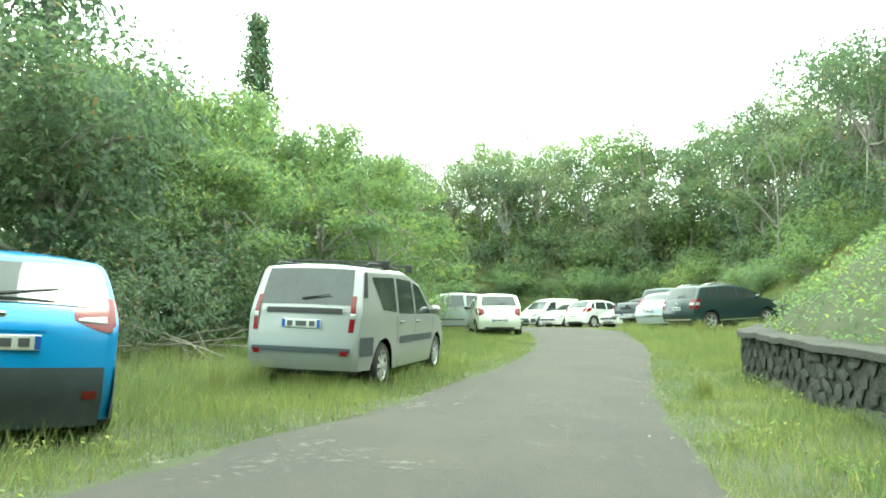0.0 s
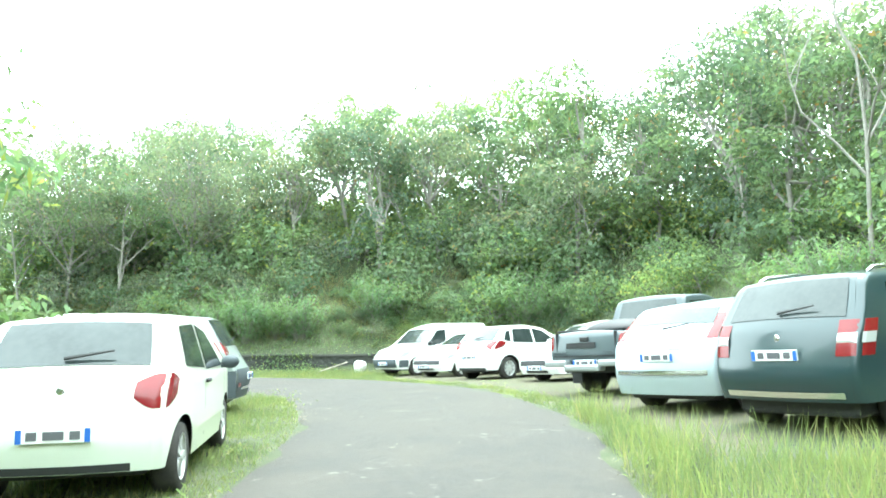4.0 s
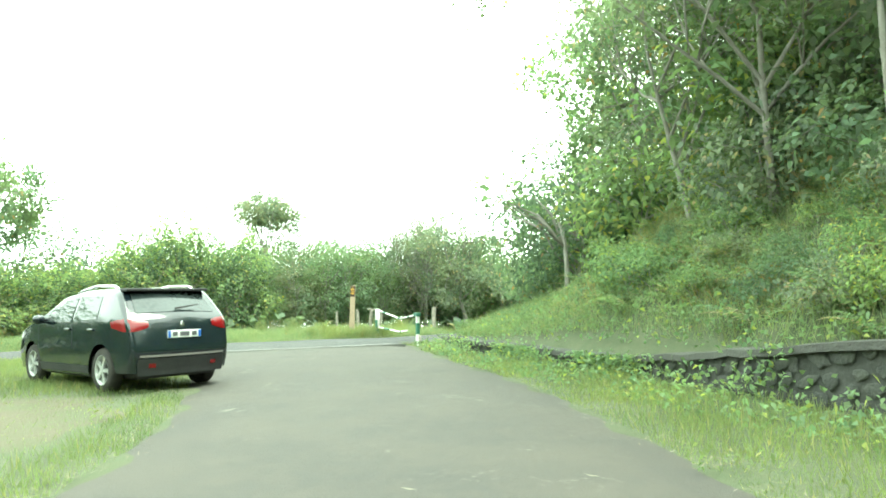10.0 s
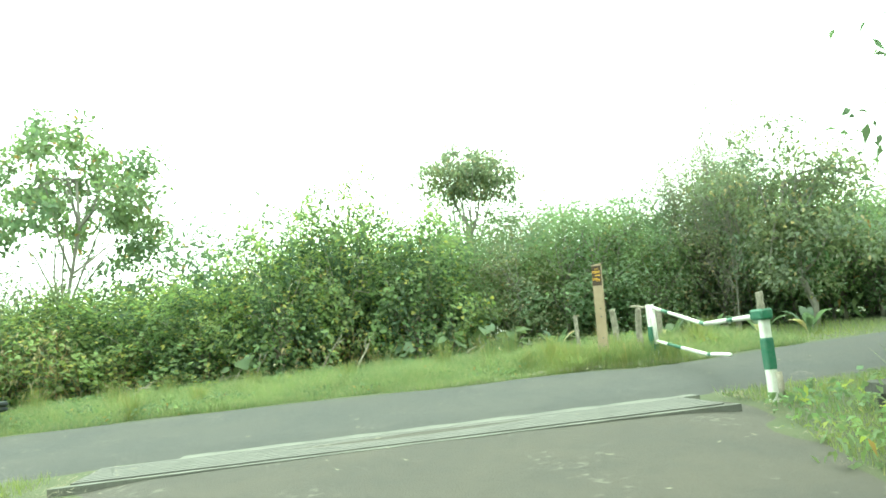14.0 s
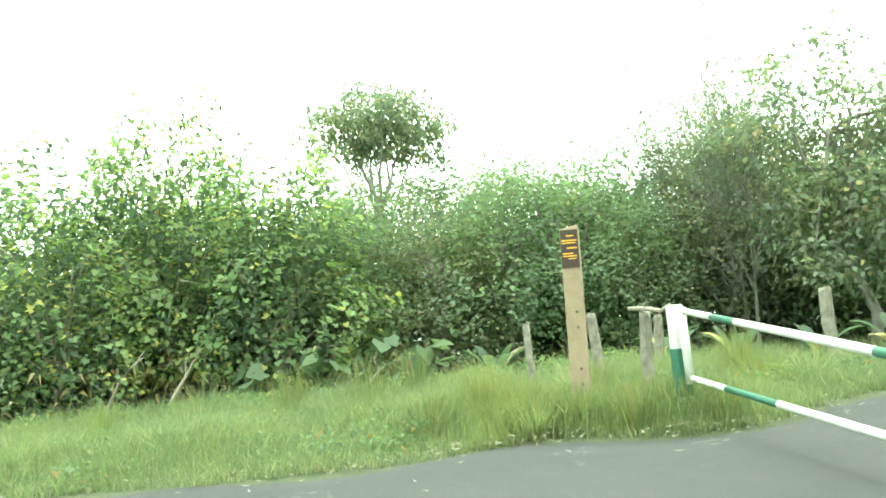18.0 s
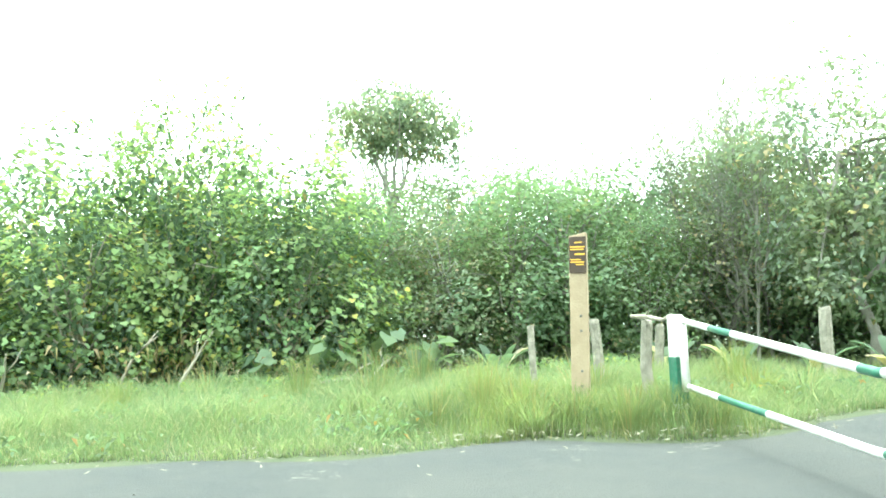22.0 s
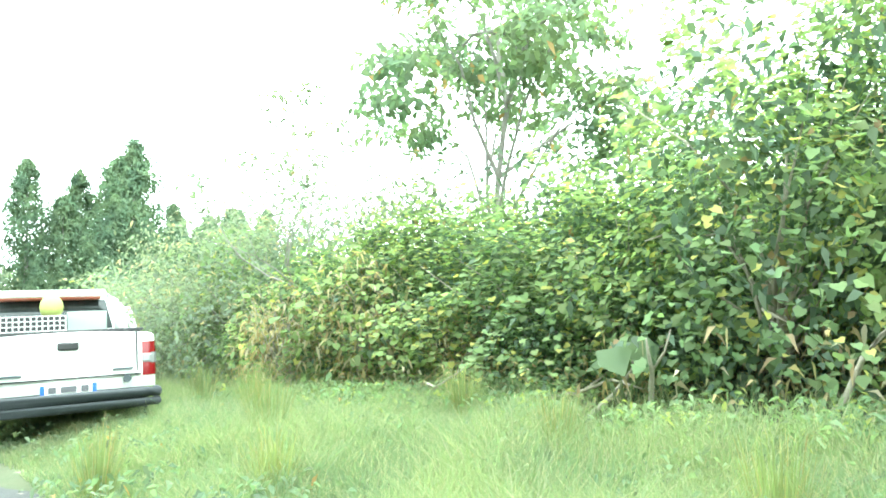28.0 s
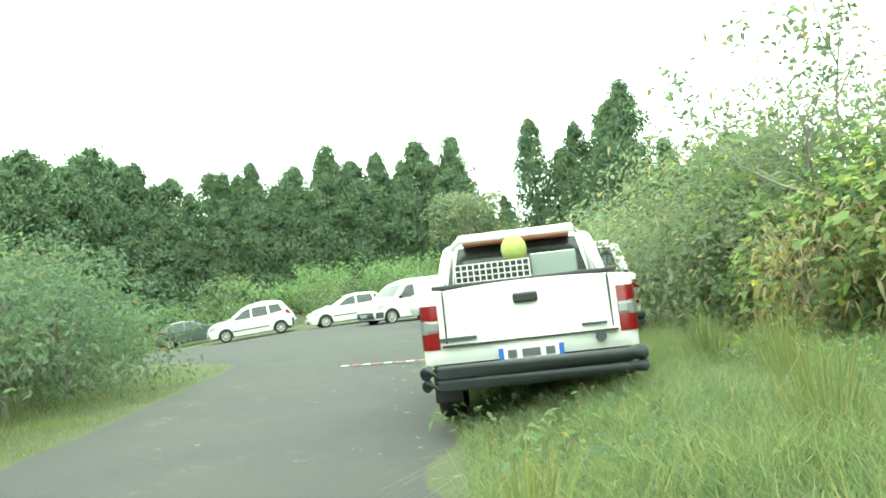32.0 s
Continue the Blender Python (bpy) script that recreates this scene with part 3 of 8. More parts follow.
class Shape:
    """A car's outer skin: its middle line from front bumper over the roof to the rear bumper, and its half width at every height."""

    def __init__(self, s):
        self.s = s
        self.line, self.mid = fillet(s["line"])
        self.L = max(q[0] for q in s["line"])
        self.round = s.get("round", 0.07)

    def width(self, f, z):
        s = self.s
        w = s["W"] / 2
        t = np.clip((np.abs(f) / self.L - 0.55) / 0.45, 0, 1)
        w = w * (1 - s.get("taper", 0.13) * t * t)
        w = w * (1 - 0.05 * np.clip((0.45 - z) / 0.3, 0, 1))
        belt, top = s["belt"], s["H"]
        return w * (1 - s.get("tumble", 0.2) * np.clip((z - belt) / (top - belt), 0, 1) ** 1.15)

    def strip(self, i0, i1, s0, s1, a=0.0, b=1.0, n=6, k=9, out=0.0):
        """A patch of the middle surface between two corners of the line (and a to b of the way between them), from s0 to s1 across."""
        idx = np.linspace(self.mid[i0], self.mid[i1], 200)
        pts = np.stack([np.interp(idx, np.arange(len(self.line)), self.line[:, q]) for q in (0, 1)], 1)
        d = np.r_[0, np.cumsum(np.linalg.norm(np.diff(pts, axis=0), axis=1))]
        at = np.linspace(a, b, n) * d[-1]
        pf = np.stack([np.interp(at, d, pts[:, q]) for q in (0, 1)], 1)
        return self.across(pf, s0, s1, k, out)

    def across(self, pf, s0, s1, k=9, out=0.0):
        v = []
        t = np.gradient(pf, axis=0)
        for (f, z), (tf, tz) in zip(pf, t):
            nn = np.array([-tz, tf]) * -1
            nn = nn / (np.linalg.norm(nn) + 1e-9)
            w = float(self.width(f, z)) - self.round
            bow = self.s.get("bow", 0.09) * np.clip((abs(f) / self.L - 0.72) / 0.28, 0, 1)
            for s in np.linspace(s0, s1, k):
                c = 1 - s * s
                v.append((s * w, f + math.copysign(bow * c, f) + nn[0] * out, z + 0.035 * c * max(0, nn[1]) + nn[1] * out))
        n = len(pf)
        fc = [(i * k + j, i * k + j + 1, (i + 1) * k + j + 1, (i + 1) * k + j) for i in range(n - 1) for j in range(k - 1)]
        return v, fc

    def rear(self, z0, z1, s0, s1, n=4, k=5, out=0.008):
        """A patch on the tail between two heights."""
        pts = self.line[self.mid[7]:]
        zz = np.linspace(z1, z0, n)
        pf = np.stack([np.interp(-zz, -pts[:, 1], pts[:, 0]), zz], 1)
        return self.across(pf, s0, s1, k, out)

    def wrap(self, z0, z1, s0, s1, reach, side, out, slim):
        """A lens on the tail that runs round the corner; slim ones narrow towards both ends."""
        pts = self.line[self.mid[7]:]
        f_at = lambda z: float(np.interp(-z, -pts[:, 1], pts[:, 0]))
        zc, v, rows = z0 + (z1 - z0) * 0.6, [], 5
        cols = [("rear", s) for s in np.linspace(s0, s1, 5)]
        if reach > 0.02:
            cols += [("corner", 0.0)] + [("flank", q) for q in np.linspace(0, reach, 4)]
        for t in np.linspace(0, 1, rows):
            for kind, q in cols:
                u = max(0.0, (s1 - q) / (s1 - s0)) if kind == "rear" else 0.0 if kind == "corner" else q / reach
                z = zc + (z0 + (z1 - z0) * t - zc) * (1 - 0.55 * u ** 1.4 if slim else 1.0)
                f = f_at(z)
                w = float(self.width(f, z)) - self.round
                bow = self.s.get("bow", 0.09) * np.clip((abs(f) / self.L - 0.72) / 0.28, 0, 1)
                if kind == "rear":
                    v.append((side * q * w, f - bow * (1 - q * q) - out * (1 if 0 < t < 1 else 0.5), z))
                elif kind == "corner":
                    v.append((side * (w + self.round * 0.72), f + self.round * 0.2 - out * 0.6, z))
                else:
                    g = f + self.round + q
                    v.append((side * (float(self.width(g, z)) + 0.007 + (out - 0.014)), g, z))
        k = len(cols)
        fc = [(i * k + j, i * k + j + 1, (i + 1) * k + j + 1, (i + 1) * k + j) for i in range(rows - 1) for j in range(k - 1)]
        return v, fc if side < 0 else [tuple(reversed(q)) for q in fc]

    def front(self, z0, z1, s0, s1, n=4, k=5, out=0.008):
        pts = self.line[:self.mid[4] + 1]
        zz = np.linspace(z0, z1, n)
        pf = np.stack([np.interp(zz, pts[:, 1], pts[:, 0]), zz], 1)
        return self.across(pf, s0, s1, k, out)

    def flank(self, corners, side, out=0.006, n=5, k=4):
        """A four-cornered patch (f, z) on one side."""
        a, b, c, d = [np.array(q, float) for q in corners]
        v = []
        for t in np.linspace(0, 1, n):
            for s in np.linspace(0, 1, k):
                f, z = (a * (1 - t) + b * t) * (1 - s) + (d * (1 - t) + c * t) * s
                v.append((side * (float(self.width(f, z)) + out), f, z))
        fc = [(i * k + j, i * k + j + 1, (i + 1) * k + j + 1, (i + 1) * k + j) for i in range(n - 1) for j in range(k - 1)]
        return v, fc

    def body(self):
        s, ln, mid = self.s, self.line, self.mid
        datas = [self.across(ln, -1, 1, 11)]
        nu = 64
        top, fr, rr = ln[mid[3]:mid[9] + 1], ln[:mid[3] + 1], ln[mid[9]:][::-1]
        u = np.linspace(0, 1, nu)
        edge = np.array([0, 0.004, 0.012, 0.025, 0.045, 0.08])
        u = np.unique(np.r_[edge * 0.6, u, 1 - edge * 0.6])
        vv = np.unique(np.r_[np.linspace(0, 0.9, 9), 1 - edge * 1.4])

        def along(p, t):
            d = np.r_[0, np.cumsum(np.linalg.norm(np.diff(p, axis=0), axis=1))]
            return np.stack([np.interp(t * d[-1], d, p[:, q]) for q in (0, 1)], 1)
        fb = ln[0][0] + (ln[-1][0] - ln[0][0]) * u
        zb = ln[0][1] + (ln[-1][1] - ln[0][1]) * u
        zb = np.where((u > 0.12) & (u < 0.88), s.get("sill", 0.24), zb)
        for fc in (s["axle_f"], s["axle_r"]):
            ra = s["wheel"] + s.get("arch", 0.055)
            arc = ra * ra - (fb - fc) ** 2
            zb = np.where(arc > 0, np.maximum(zb, s["wheel"] + np.sqrt(np.maximum(arc, 0))), zb)
        B, T = np.stack([fb, zb], 1), along(top, u)
        Lf, Rr = along(fr, vv), along(rr, vv)
        for side in (-1, 1):
            v, f = [], []
            for j, q in enumerate(vv):
                p = (1 - q) * B + q * T + np.outer(1 - u, Lf[j]) + np.outer(u, Rr[j])
                p -= np.outer((1 - u) * (1 - q), B[0]) + np.outer(u * (1 - q), B[-1]) + np.outer((1 - u) * q, T[0]) + np.outer(u * q, T[-1])
                y = self.width(p[:, 0], p[:, 1])
                dist = np.minimum((1 - q) * (T[:, 1] - B[:, 1]), np.minimum(u, 1 - u) * 2 * self.L)
                r = self.round
                y = y - (r - np.sqrt(np.maximum(r * r - np.maximum(r - dist, 0) ** 2, 0)))
                v += [(side * yy, ff, zz) for yy, (ff, zz) in zip(y, p)]
            n = len(u)
            f = [(j * n + i, j * n + i + 1, (j + 1) * n + i + 1, (j + 1) * n + i) for j in range(len(vv) - 1) for i in range(n - 1)]
            datas.append((v, f if side < 0 else [tuple(reversed(t)) for t in f]))
        return join(*datas)


WHEELS = {}


def wheel_meshes(r, w, spokes):
    key = (r, w, spokes)
    if key in WHEELS:
        return WHEELS[key]
    n = 28
    prof = [(r * 0.66, 0), (r * 0.68, w * 0.02), (r * 0.9, -0.004), (r * 0.975, w * 0.1), (r, w * 0.25), (r, w * 0.8), (r * 0.94, w), (r * 0.6, w)]
    v, f = [], []
    for i in range(n):
        a = 2 * math.pi * i / n
        v += [(-d, math.cos(a) * q, math.sin(a) * q) for q, d in prof]
    k = len(prof)
    f = [(i * k + j, ((i + 1) % n) * k + j, ((i + 1) % n) * k + j + 1, i * k + j + 1) for i in range(n) for j in range(k - 1)]
    tyre = mesh_of("tyre", v, f, True)
    v, f = [], []
    ring = [(r * 0.67, 0.0), (r * 0.62, 0.004), (r * 0.58, 0.03), (r * 0.55, 0.09)]
    for i in range(n):
        a = 2 * math.pi * i / n
        v += [(-d, math.cos(a) * q, math.sin(a) * q) for q, d in ring]
    f = [(i * 4 + j, ((i + 1) % n) * 4 + j, ((i + 1) % n) * 4 + j + 1, i * 4 + j + 1) for i in range(n) for j in range(3)]
    rim = [(v, f)]
    for q in range(spokes):
        a = 2 * math.pi * q / spokes
        ca, sa = math.cos(a), math.sin(a)
        sv = []
        for q2, hw, d in ((r * 0.08, r * 0.09, 0.0), (r * 0.35, r * 0.075, 0.012), (r * 0.62, r * 0.1, 0.01)):
            sv += [(-d, ca * q2 - sa * t, sa * q2 + ca * t) for t in (-hw, hw)] + [(-d - 0.03, ca * q2 - sa * t, sa * q2 + ca * t) for t in (hw, -hw)]
        sf = [(i * 4 + j, i * 4 + (j + 1) % 4, (i + 1) * 4 + (j + 1) % 4, (i + 1) * 4 + j) for i in range(2) for j in range(4)]
        rim.append((sv, sf))
    rim.append(tube_data([(0.006, 0, 0), (-0.04, 0, 0)], [r * 0.13, r * 0.16], 12))
    rimm = mesh_of("rim", *join(*rim))
    back = mesh_of("brake_disc", *tube_data([(-0.07, 0, 0), (-w, 0, 0)], [r * 0.6, r * 0.6], 20))
    WHEELS[key] = (tyre, rimm, back)
    return WHEELS[key]


def plate_on(thing, centre, facing, w=0.52, h=0.11, bars=True):
    """A number plate with plain bars; facing: 1 to the front, -1 to the rear."""
    x, f, z = centre
    p = part("number_plate", box("number_plate", x - w / 2, x + w / 2, f - 0.012, f + 0.012, z - h / 2, z + h / 2, 0.006), M_PLATE, thing, "white number plate with plain dark bars")
    y = f + facing * 0.015
    if bars:
        for e in (-1, 1):
            part("blue_band", box("blue_band", x + e * w * 0.46 - 0.02, x + e * w * 0.46 + 0.02, y - 0.004, y + 0.004, z - h * 0.46, z + h * 0.46), M_PLATEBLUE, p)
        for a, b in ((-0.36, -0.22), (-0.14, 0.14), (0.22, 0.36)):
            part("bar", box("bar", x + a * w, x + b * w, y - 0.003, y + 0.003, z - h * 0.28, z + h * 0.28), M_PLATEBAR, p)


def make_car(s, label, x, y, turn, body_mat, category="car", lift=0.0, lean=None):
    sh = Shape(s)
    name = s["name"]
    car = new(name)
    tagged(car, label, category)
    part("body", mesh_of("body", *sh.body(), True), body_mat, car)
    W, r, ww = s["W"], s["wheel"], s.get("tyre_w", 0.19)
    part("underbody", mesh_of("underbody", *join(box_data(-W / 2 + 0.24, W / 2 - 0.24, sh.line[-1][0] + 0.12, sh.line[0][0] - 0.12, s.get("under", 0.2), 0.7, 0.03),
                                               box_data(-W / 2 + 0.08, W / 2 - 0.08, s["axle_r"] + r + 0.08, s["axle_f"] - r - 0.08, s.get("under", 0.2), 0.52, 0.02))), M_BLACK, car)
    tyre, rim, disc = wheel_meshes(r, ww, s.get("spokes", 7))
    for f in (s["axle_f"], s["axle_r"]):
        for side in (-1, 1):
            m = Matrix.Translation((side * (W / 2 - 0.03), f, r)) @ (Matrix.Identity(4) if side > 0 else Matrix.Rotation(math.pi, 4, "Z"))
            w = part("wheel", tyre, M_TYRE, car, "", m)
            part("rim", rim, s.get("rim", M_RIM), w)
            part("brake_disc", disc, M_BLACK, w)
    # glass
    part("windscreen", mesh_of("windscreen", *sh.strip(4, 5, -0.95, 0.95, 0.07, 0.95, out=0.006), True), M_GLASS, car)
    if s.get("rear_glass", True):
        g0, g1, gs = s.get("rear_window", (0.06, 0.92, 0.9))
        part("rear_window", mesh_of("rear_window", *sh.strip(7, 8, -gs, gs, g0, g1, out=0.007), True), s.get("rear_glass_mat", M_GLASS), car)
    for side in (-1, 1):
        for q in s["windows"]:
            part("side_window", mesh_of("side_window", *sh.flank(q, side), True), M_GLASS, car)
        for a, b in s.get("seams", ()):
            z0, z1 = s.get("sill", 0.24) + 0.1, s["belt"] - 0.01
            part("door_seam", mesh_of("door_seam", *sh.flank([(a - 0.006, z0), (a + 0.006, z0), (b + 0.006, z1), (b - 0.006, z1)], side, 0.003, 3, 3)), M_BLACK, car)
        for f in s.get("handles", ()):
            hx = float(sh.width(f, s["belt"] - 0.09))
            part("door_handle", box("door_handle", side * hx - 0.03, side * hx + 0.03, f - 0.09, f + 0.09, s["belt"] - 0.11, s["belt"] - 0.075, 0.012), s.get("handle_mat", body_mat), car)
        if s.get("rub"):
            f0, f1, z0, z1 = s["rub"]
            part("rubbing_strip", mesh_of("rubbing_strip", *sh.flank([(f0, z0), (f1, z0), (f1, z1), (f0, z1)], side, 0.014, 12, 3)), s.get("rub_mat", M_GREYPLASTIC), car)
        if s.get("cladding"):
            part("sill_cladding", mesh_of("sill_cladding", *sh.flank([(s["axle_r"] + r + 0.07, 0.24), (s["axle_f"] - r - 0.07, 0.24), (s["axle_f"] - r - 0.07, 0.4), (s["axle_r"] + r + 0.07, 0.4)], side, 0.008, 8, 3)), M_BLACK, car)
        mf, mz = s["mirror"]
        mx = side * (float(sh.width(mf, mz)) + 0.1)
        part("wing_mirror", mesh_of("wing_mirror", *join(ball_data((mx, mf, mz), (0.1, 0.07, 0.075)), tube_data([(mx - side * 0.14, mf, mz - 0.05), (mx, mf, mz - 0.03)], [0.025, 0.025], 6)), True), s.get("mirror_mat", body_mat), car)
        # lamps
        t = s["tail"]
        z0, z1, s0 = t[:3]
        reach = t[3] if len(t) > 3 else 0.22
        ft = float(np.interp(-(z0 + z1) / 2, -sh.line[sh.mid[7]:, 1], sh.line[sh.mid[7]:, 0]))
        zs = sorted((z0, z1))
        f_at = lambda z: float(np.interp(-z, -sh.line[sh.mid[7]:, 1], sh.line[sh.mid[7]:, 0]))
        slim = z1 - z0 < 0.3
        tl = part("taillight", mesh_of("taillight", *sh.wrap(z0, z1, s0, 1.0, reach, side, 0.014, slim), True), s.get("tail_mat", M_RED), car)
        if s.get("tail_mid"):
            a, b = s["tail_mid"]
            part("clear_lens", mesh_of("clear_lens", *sh.wrap(a, b, s0 + (0.04 if slim else 0.004), 0.98 if slim else 1.0, 0.0 if slim else reach * 0.9, side, 0.022, slim)), s.get("tail_mid_mat", M_CLEAR), tl)
        hz0, hz1, hs = s["head"]
        fh = lambda z: float(np.interp(z, sh.line[:sh.mid[4] + 1, 1], sh.line[:sh.mid[4] + 1, 0]))
        part("headlight", mesh_of("headlight", *join(sh.front(hz0, hz1, side * hs, side * 1.0, out=0.012), sh.flank([(fh(hz0) - 0.03, hz0), (fh(hz0) - 0.28, hz0 + 0.05), (fh(hz1) - 0.3, hz1), (fh(hz1) - 0.02, hz1)], side, 0.004)), True), M_CLEAR, car)
        for z, e in s.get("reflectors", ()):
            part("reflector", mesh_of("reflector", *sh.rear(z - 0.03, z + 0.03, side * e, side * (e + 0.14), out=0.02)), M_RED, car)
    # bumpers, grille, plates
    for a, b, w0, mat in s.get("rear_bands", ()):
        part("rear_bumper_band", mesh_of("rear_bumper_band", *sh.rear(a, b, -w0, w0, 5, 15, 0.014), True), mat, car)
    for a, b, w0, mat in s.get("front_bands", ()):
        part("front_bumper_band", mesh_of("front_bumper_band", *sh.front(a, b, -w0, w0, 5, 15, 0.014), True), mat, car)
    for side in (-1, 1):
        for f0, f1, z0, z1, mat in s.get("side_bands", ()):
            part("bumper_corner", mesh_of("bumper_corner", *sh.flank([(f0, z0), (f1, z0), (f1, z1), (f0, z1)], side, 0.008, 7, 4), True), mat, car)
    for side in (-1, 1):
        for q, mat in s.get("side_patches", ()):
            part("pillar_trim", mesh_of("pillar_trim", *sh.flank(q, side, 0.007), True), mat, car)
    bow = s.get("bow", 0.09)
    pz = s.get("plate_z", 0.75)
    pf = float(np.interp(-pz, -sh.line[sh.mid[7]:, 1], sh.line[sh.mid[7]:, 0]))
    plate_on(car, (0, pf - bow * np.clip((abs(pf) / sh.L - 0.72) / 0.28, 0, 1) - 0.02, pz), -1, *s.get("plate_size", (0.52, 0.11)))
    fz = s.get("front_plate_z", 0.42)
    pf = float(np.interp(fz, sh.line[:sh.mid[4] + 1, 1], sh.line[:sh.mid[4] + 1, 0]))
    plate_on(car, (0, pf + bow + 0.02, fz), 1)
    if s.get("wiper", True) and s.get("rear_glass", True):
        v, _ = sh.strip(7, 8, -0.05, 0.5, 0.83, 0.83 + 1e-3, 2, 2, 0.03)
        part("rear_wiper", mesh_of("rear_wiper", *tube_data([v[0], Vector(v[1]) + Vector((0, 0, 0.06))], [0.016, 0.008], 5)), M_BLACK, car)
    if s.get("badge", True):
        z = s.get("badge_z", s["belt"] - 0.06)
        f = float(np.interp(-z, -sh.line[sh.mid[7]:, 1], sh.line[sh.mid[7]:, 0]))
        b = bow * np.clip((abs(f) / sh.L - 0.72) / 0.28, 0, 1)
        part("badge", mesh_of("badge", *ball_data((0, f - b - 0.01, z), (0.035, 0.012, 0.04), 6, 4)), M_CHROME, car)
    if s.get("rails"):
        f0, f1 = s["rails"]
        for side in (-1, 1):
            zt = lambda f: float(np.interp(-f, -sh.line[sh.mid[5]:sh.mid[7] + 1, 0], sh.line[sh.mid[5]:sh.mid[7] + 1, 1]))
            rx = side * (float(sh.width(0, s["H"])) - 0.1)
            pts = [(rx, f0, zt(f0) + 0.01), (rx, f0 - 0.12, zt(f0) + 0.06), (rx, (f0 + f1) / 2, zt((f0 + f1) / 2) + 0.065), (rx, f1 + 0.12, zt(f1) + 0.06), (rx, f1, zt(f1) + 0.01)]
            part("roof_rail", mesh_of("roof_rail", *tube_data(pts, [0.02] * 5, 6), True), s.get("rail_mat", M_CHROME), car)
    for f in s.get("bars", ()):
        w = float(sh.width(0, s["H"])) - 0.02
        part("roof_bar", box("roof_bar", -w, w, f - 0.03, f + 0.03, s["H"] + 0.055, s["H"] + 0.085, 0.008), M_BLACK, car)
        for side in (-1, 1):
            part("bar_foot", box("bar_foot", side * w - 0.04, side * w + 0.04, f - 0.05, f + 0.05, s["H"] - 0.03, s["H"] + 0.09, 0.012), M_BLACK, car)
    if s.get("spoiler"):
        zt = s["line"][7][1]
        f7 = s["line"][7][0]
        w = float(sh.width(f7, zt)) - 0.04
        part("spoiler", box("spoiler", -w, w, f7 - 0.16, f7 + 0.06, zt - 0.02, zt + 0.025, 0.012), s.get("spoiler_mat", body_mat), car)
    fwd = Vector((-math.sin(radians(turn)), math.cos(radians(turn))))
    zf, zr = [float(base_height(x + fwd.x * f, y + fwd.y * f)) for f in (s["axle_f"], s["axle_r"])]
    rgt = Vector((fwd.y, -fwd.x))
    zl, zg = [float(base_height(x - rgt.x * e, y - rgt.y * e)) for e in (0.7, -0.7)]
    pitch = math.atan2(zf - zr, s["axle_f"] - s["axle_r"])
    roll = math.atan2(zl - zg, 1.4)
    roll = roll if lean is None else radians(lean)
    zc = zr + (zf - zr) * (0 - s["axle_r"]) / (s["axle_f"] - s["axle_r"])
    car.matrix_basis = Matrix.Translation((x, y, zc + lift)) @ Matrix.Rotation(radians(turn), 4, "Z") @ Matrix.Rotation(pitch, 4, "X") @ Matrix.Rotation(roll, 4, "Y")
    return car


def spec(name, L, W, H, line, belt, windows, **more):
    return dict(name=name, L=L, W=W, H=H, line=line, belt=belt, windows=windows, **more)


HATCH_LINE = [(1.9, 0.22), (1.99, 0.42), (1.95, 0.64), (1.62, 0.84), (0.98, 0.98), (0.2, 1.38), (-0.45, 1.47), (-1.35, 1.42), (-1.78, 1.0), (-1.9, 0.88), (-1.98, 0.55), (-1.92, 0.27)]
HATCH_WIN = [[(-0.3, 0.97), (0.62, 0.97), (0.1, 1.3), (-0.3, 1.37)], [(-1.18, 1.0), (-0.38, 0.97), (-0.38, 1.37), (-1.1, 1.36)]]
S_CLIO = spec("hatchback", 4.0, 1.7, 1.48, HATCH_LINE, 0.95, HATCH_WIN + [[(-1.5, 1.06), (-1.27, 1.02), (-1.22, 1.33), (-1.36, 1.3)]], wheel=0.305, axle_f=1.24, axle_r=-1.34, mirror=(0.72, 1.0), tail=(0.82, 1.06, 0.74, 0.26), head=(0.6, 0.76, 0.5),
              seams=((0.95, 0.95), (-0.34, -0.34), (-1.0, -1.15)), handles=(-0.2, -1.0), rub=(-0.95, 0.85, 0.5, 0.55), rub_mat=M_BLACK, plate_z=0.62, front_bands=((0.5, 0.58, 0.6, M_BLACK), (0.26, 0.38, 0.7, M_BLACK)), rear_bands=((0.27, 0.34, 0.8, M_BLACK),), spokes=9)
S_206 = spec("hatchback", 3.83, 1.65, 1.43, [(1.84, 0.2), (1.92, 0.36), (1.88, 0.56), (1.55, 0.76), (0.85, 0.95), (0.1, 1.34), (-0.5, 1.43), (-1.2, 1.37), (-1.68, 1.0), (-1.8, 0.85), (-1.9, 0.52), (-1.84, 0.25)], 0.92,
             [[(-0.3, 0.94), (0.55, 0.94), (0.02, 1.27), (-0.3, 1.33)], [(-1.12, 0.97), (-0.38, 0.94), (-0.38, 1.33), (-0.98, 1.31)]], wheel=0.29, axle_f=1.15, axle_r=-1.29, mirror=(0.66, 0.97), tail=(0.75, 0.98, 0.7), head=(0.56, 0.7, 0.45),
             seams=((0.9, 0.9), (-0.34, -0.34)), handles=(-0.2,), front_bands=((0.4, 0.52, 0.96, M_BLACK), (0.24, 0.3, 0.6, M_BLACK)), rub=(-0.9, 0.85, 0.48, 0.54), rub_mat=M_BLACK, front_plate_z=0.35)
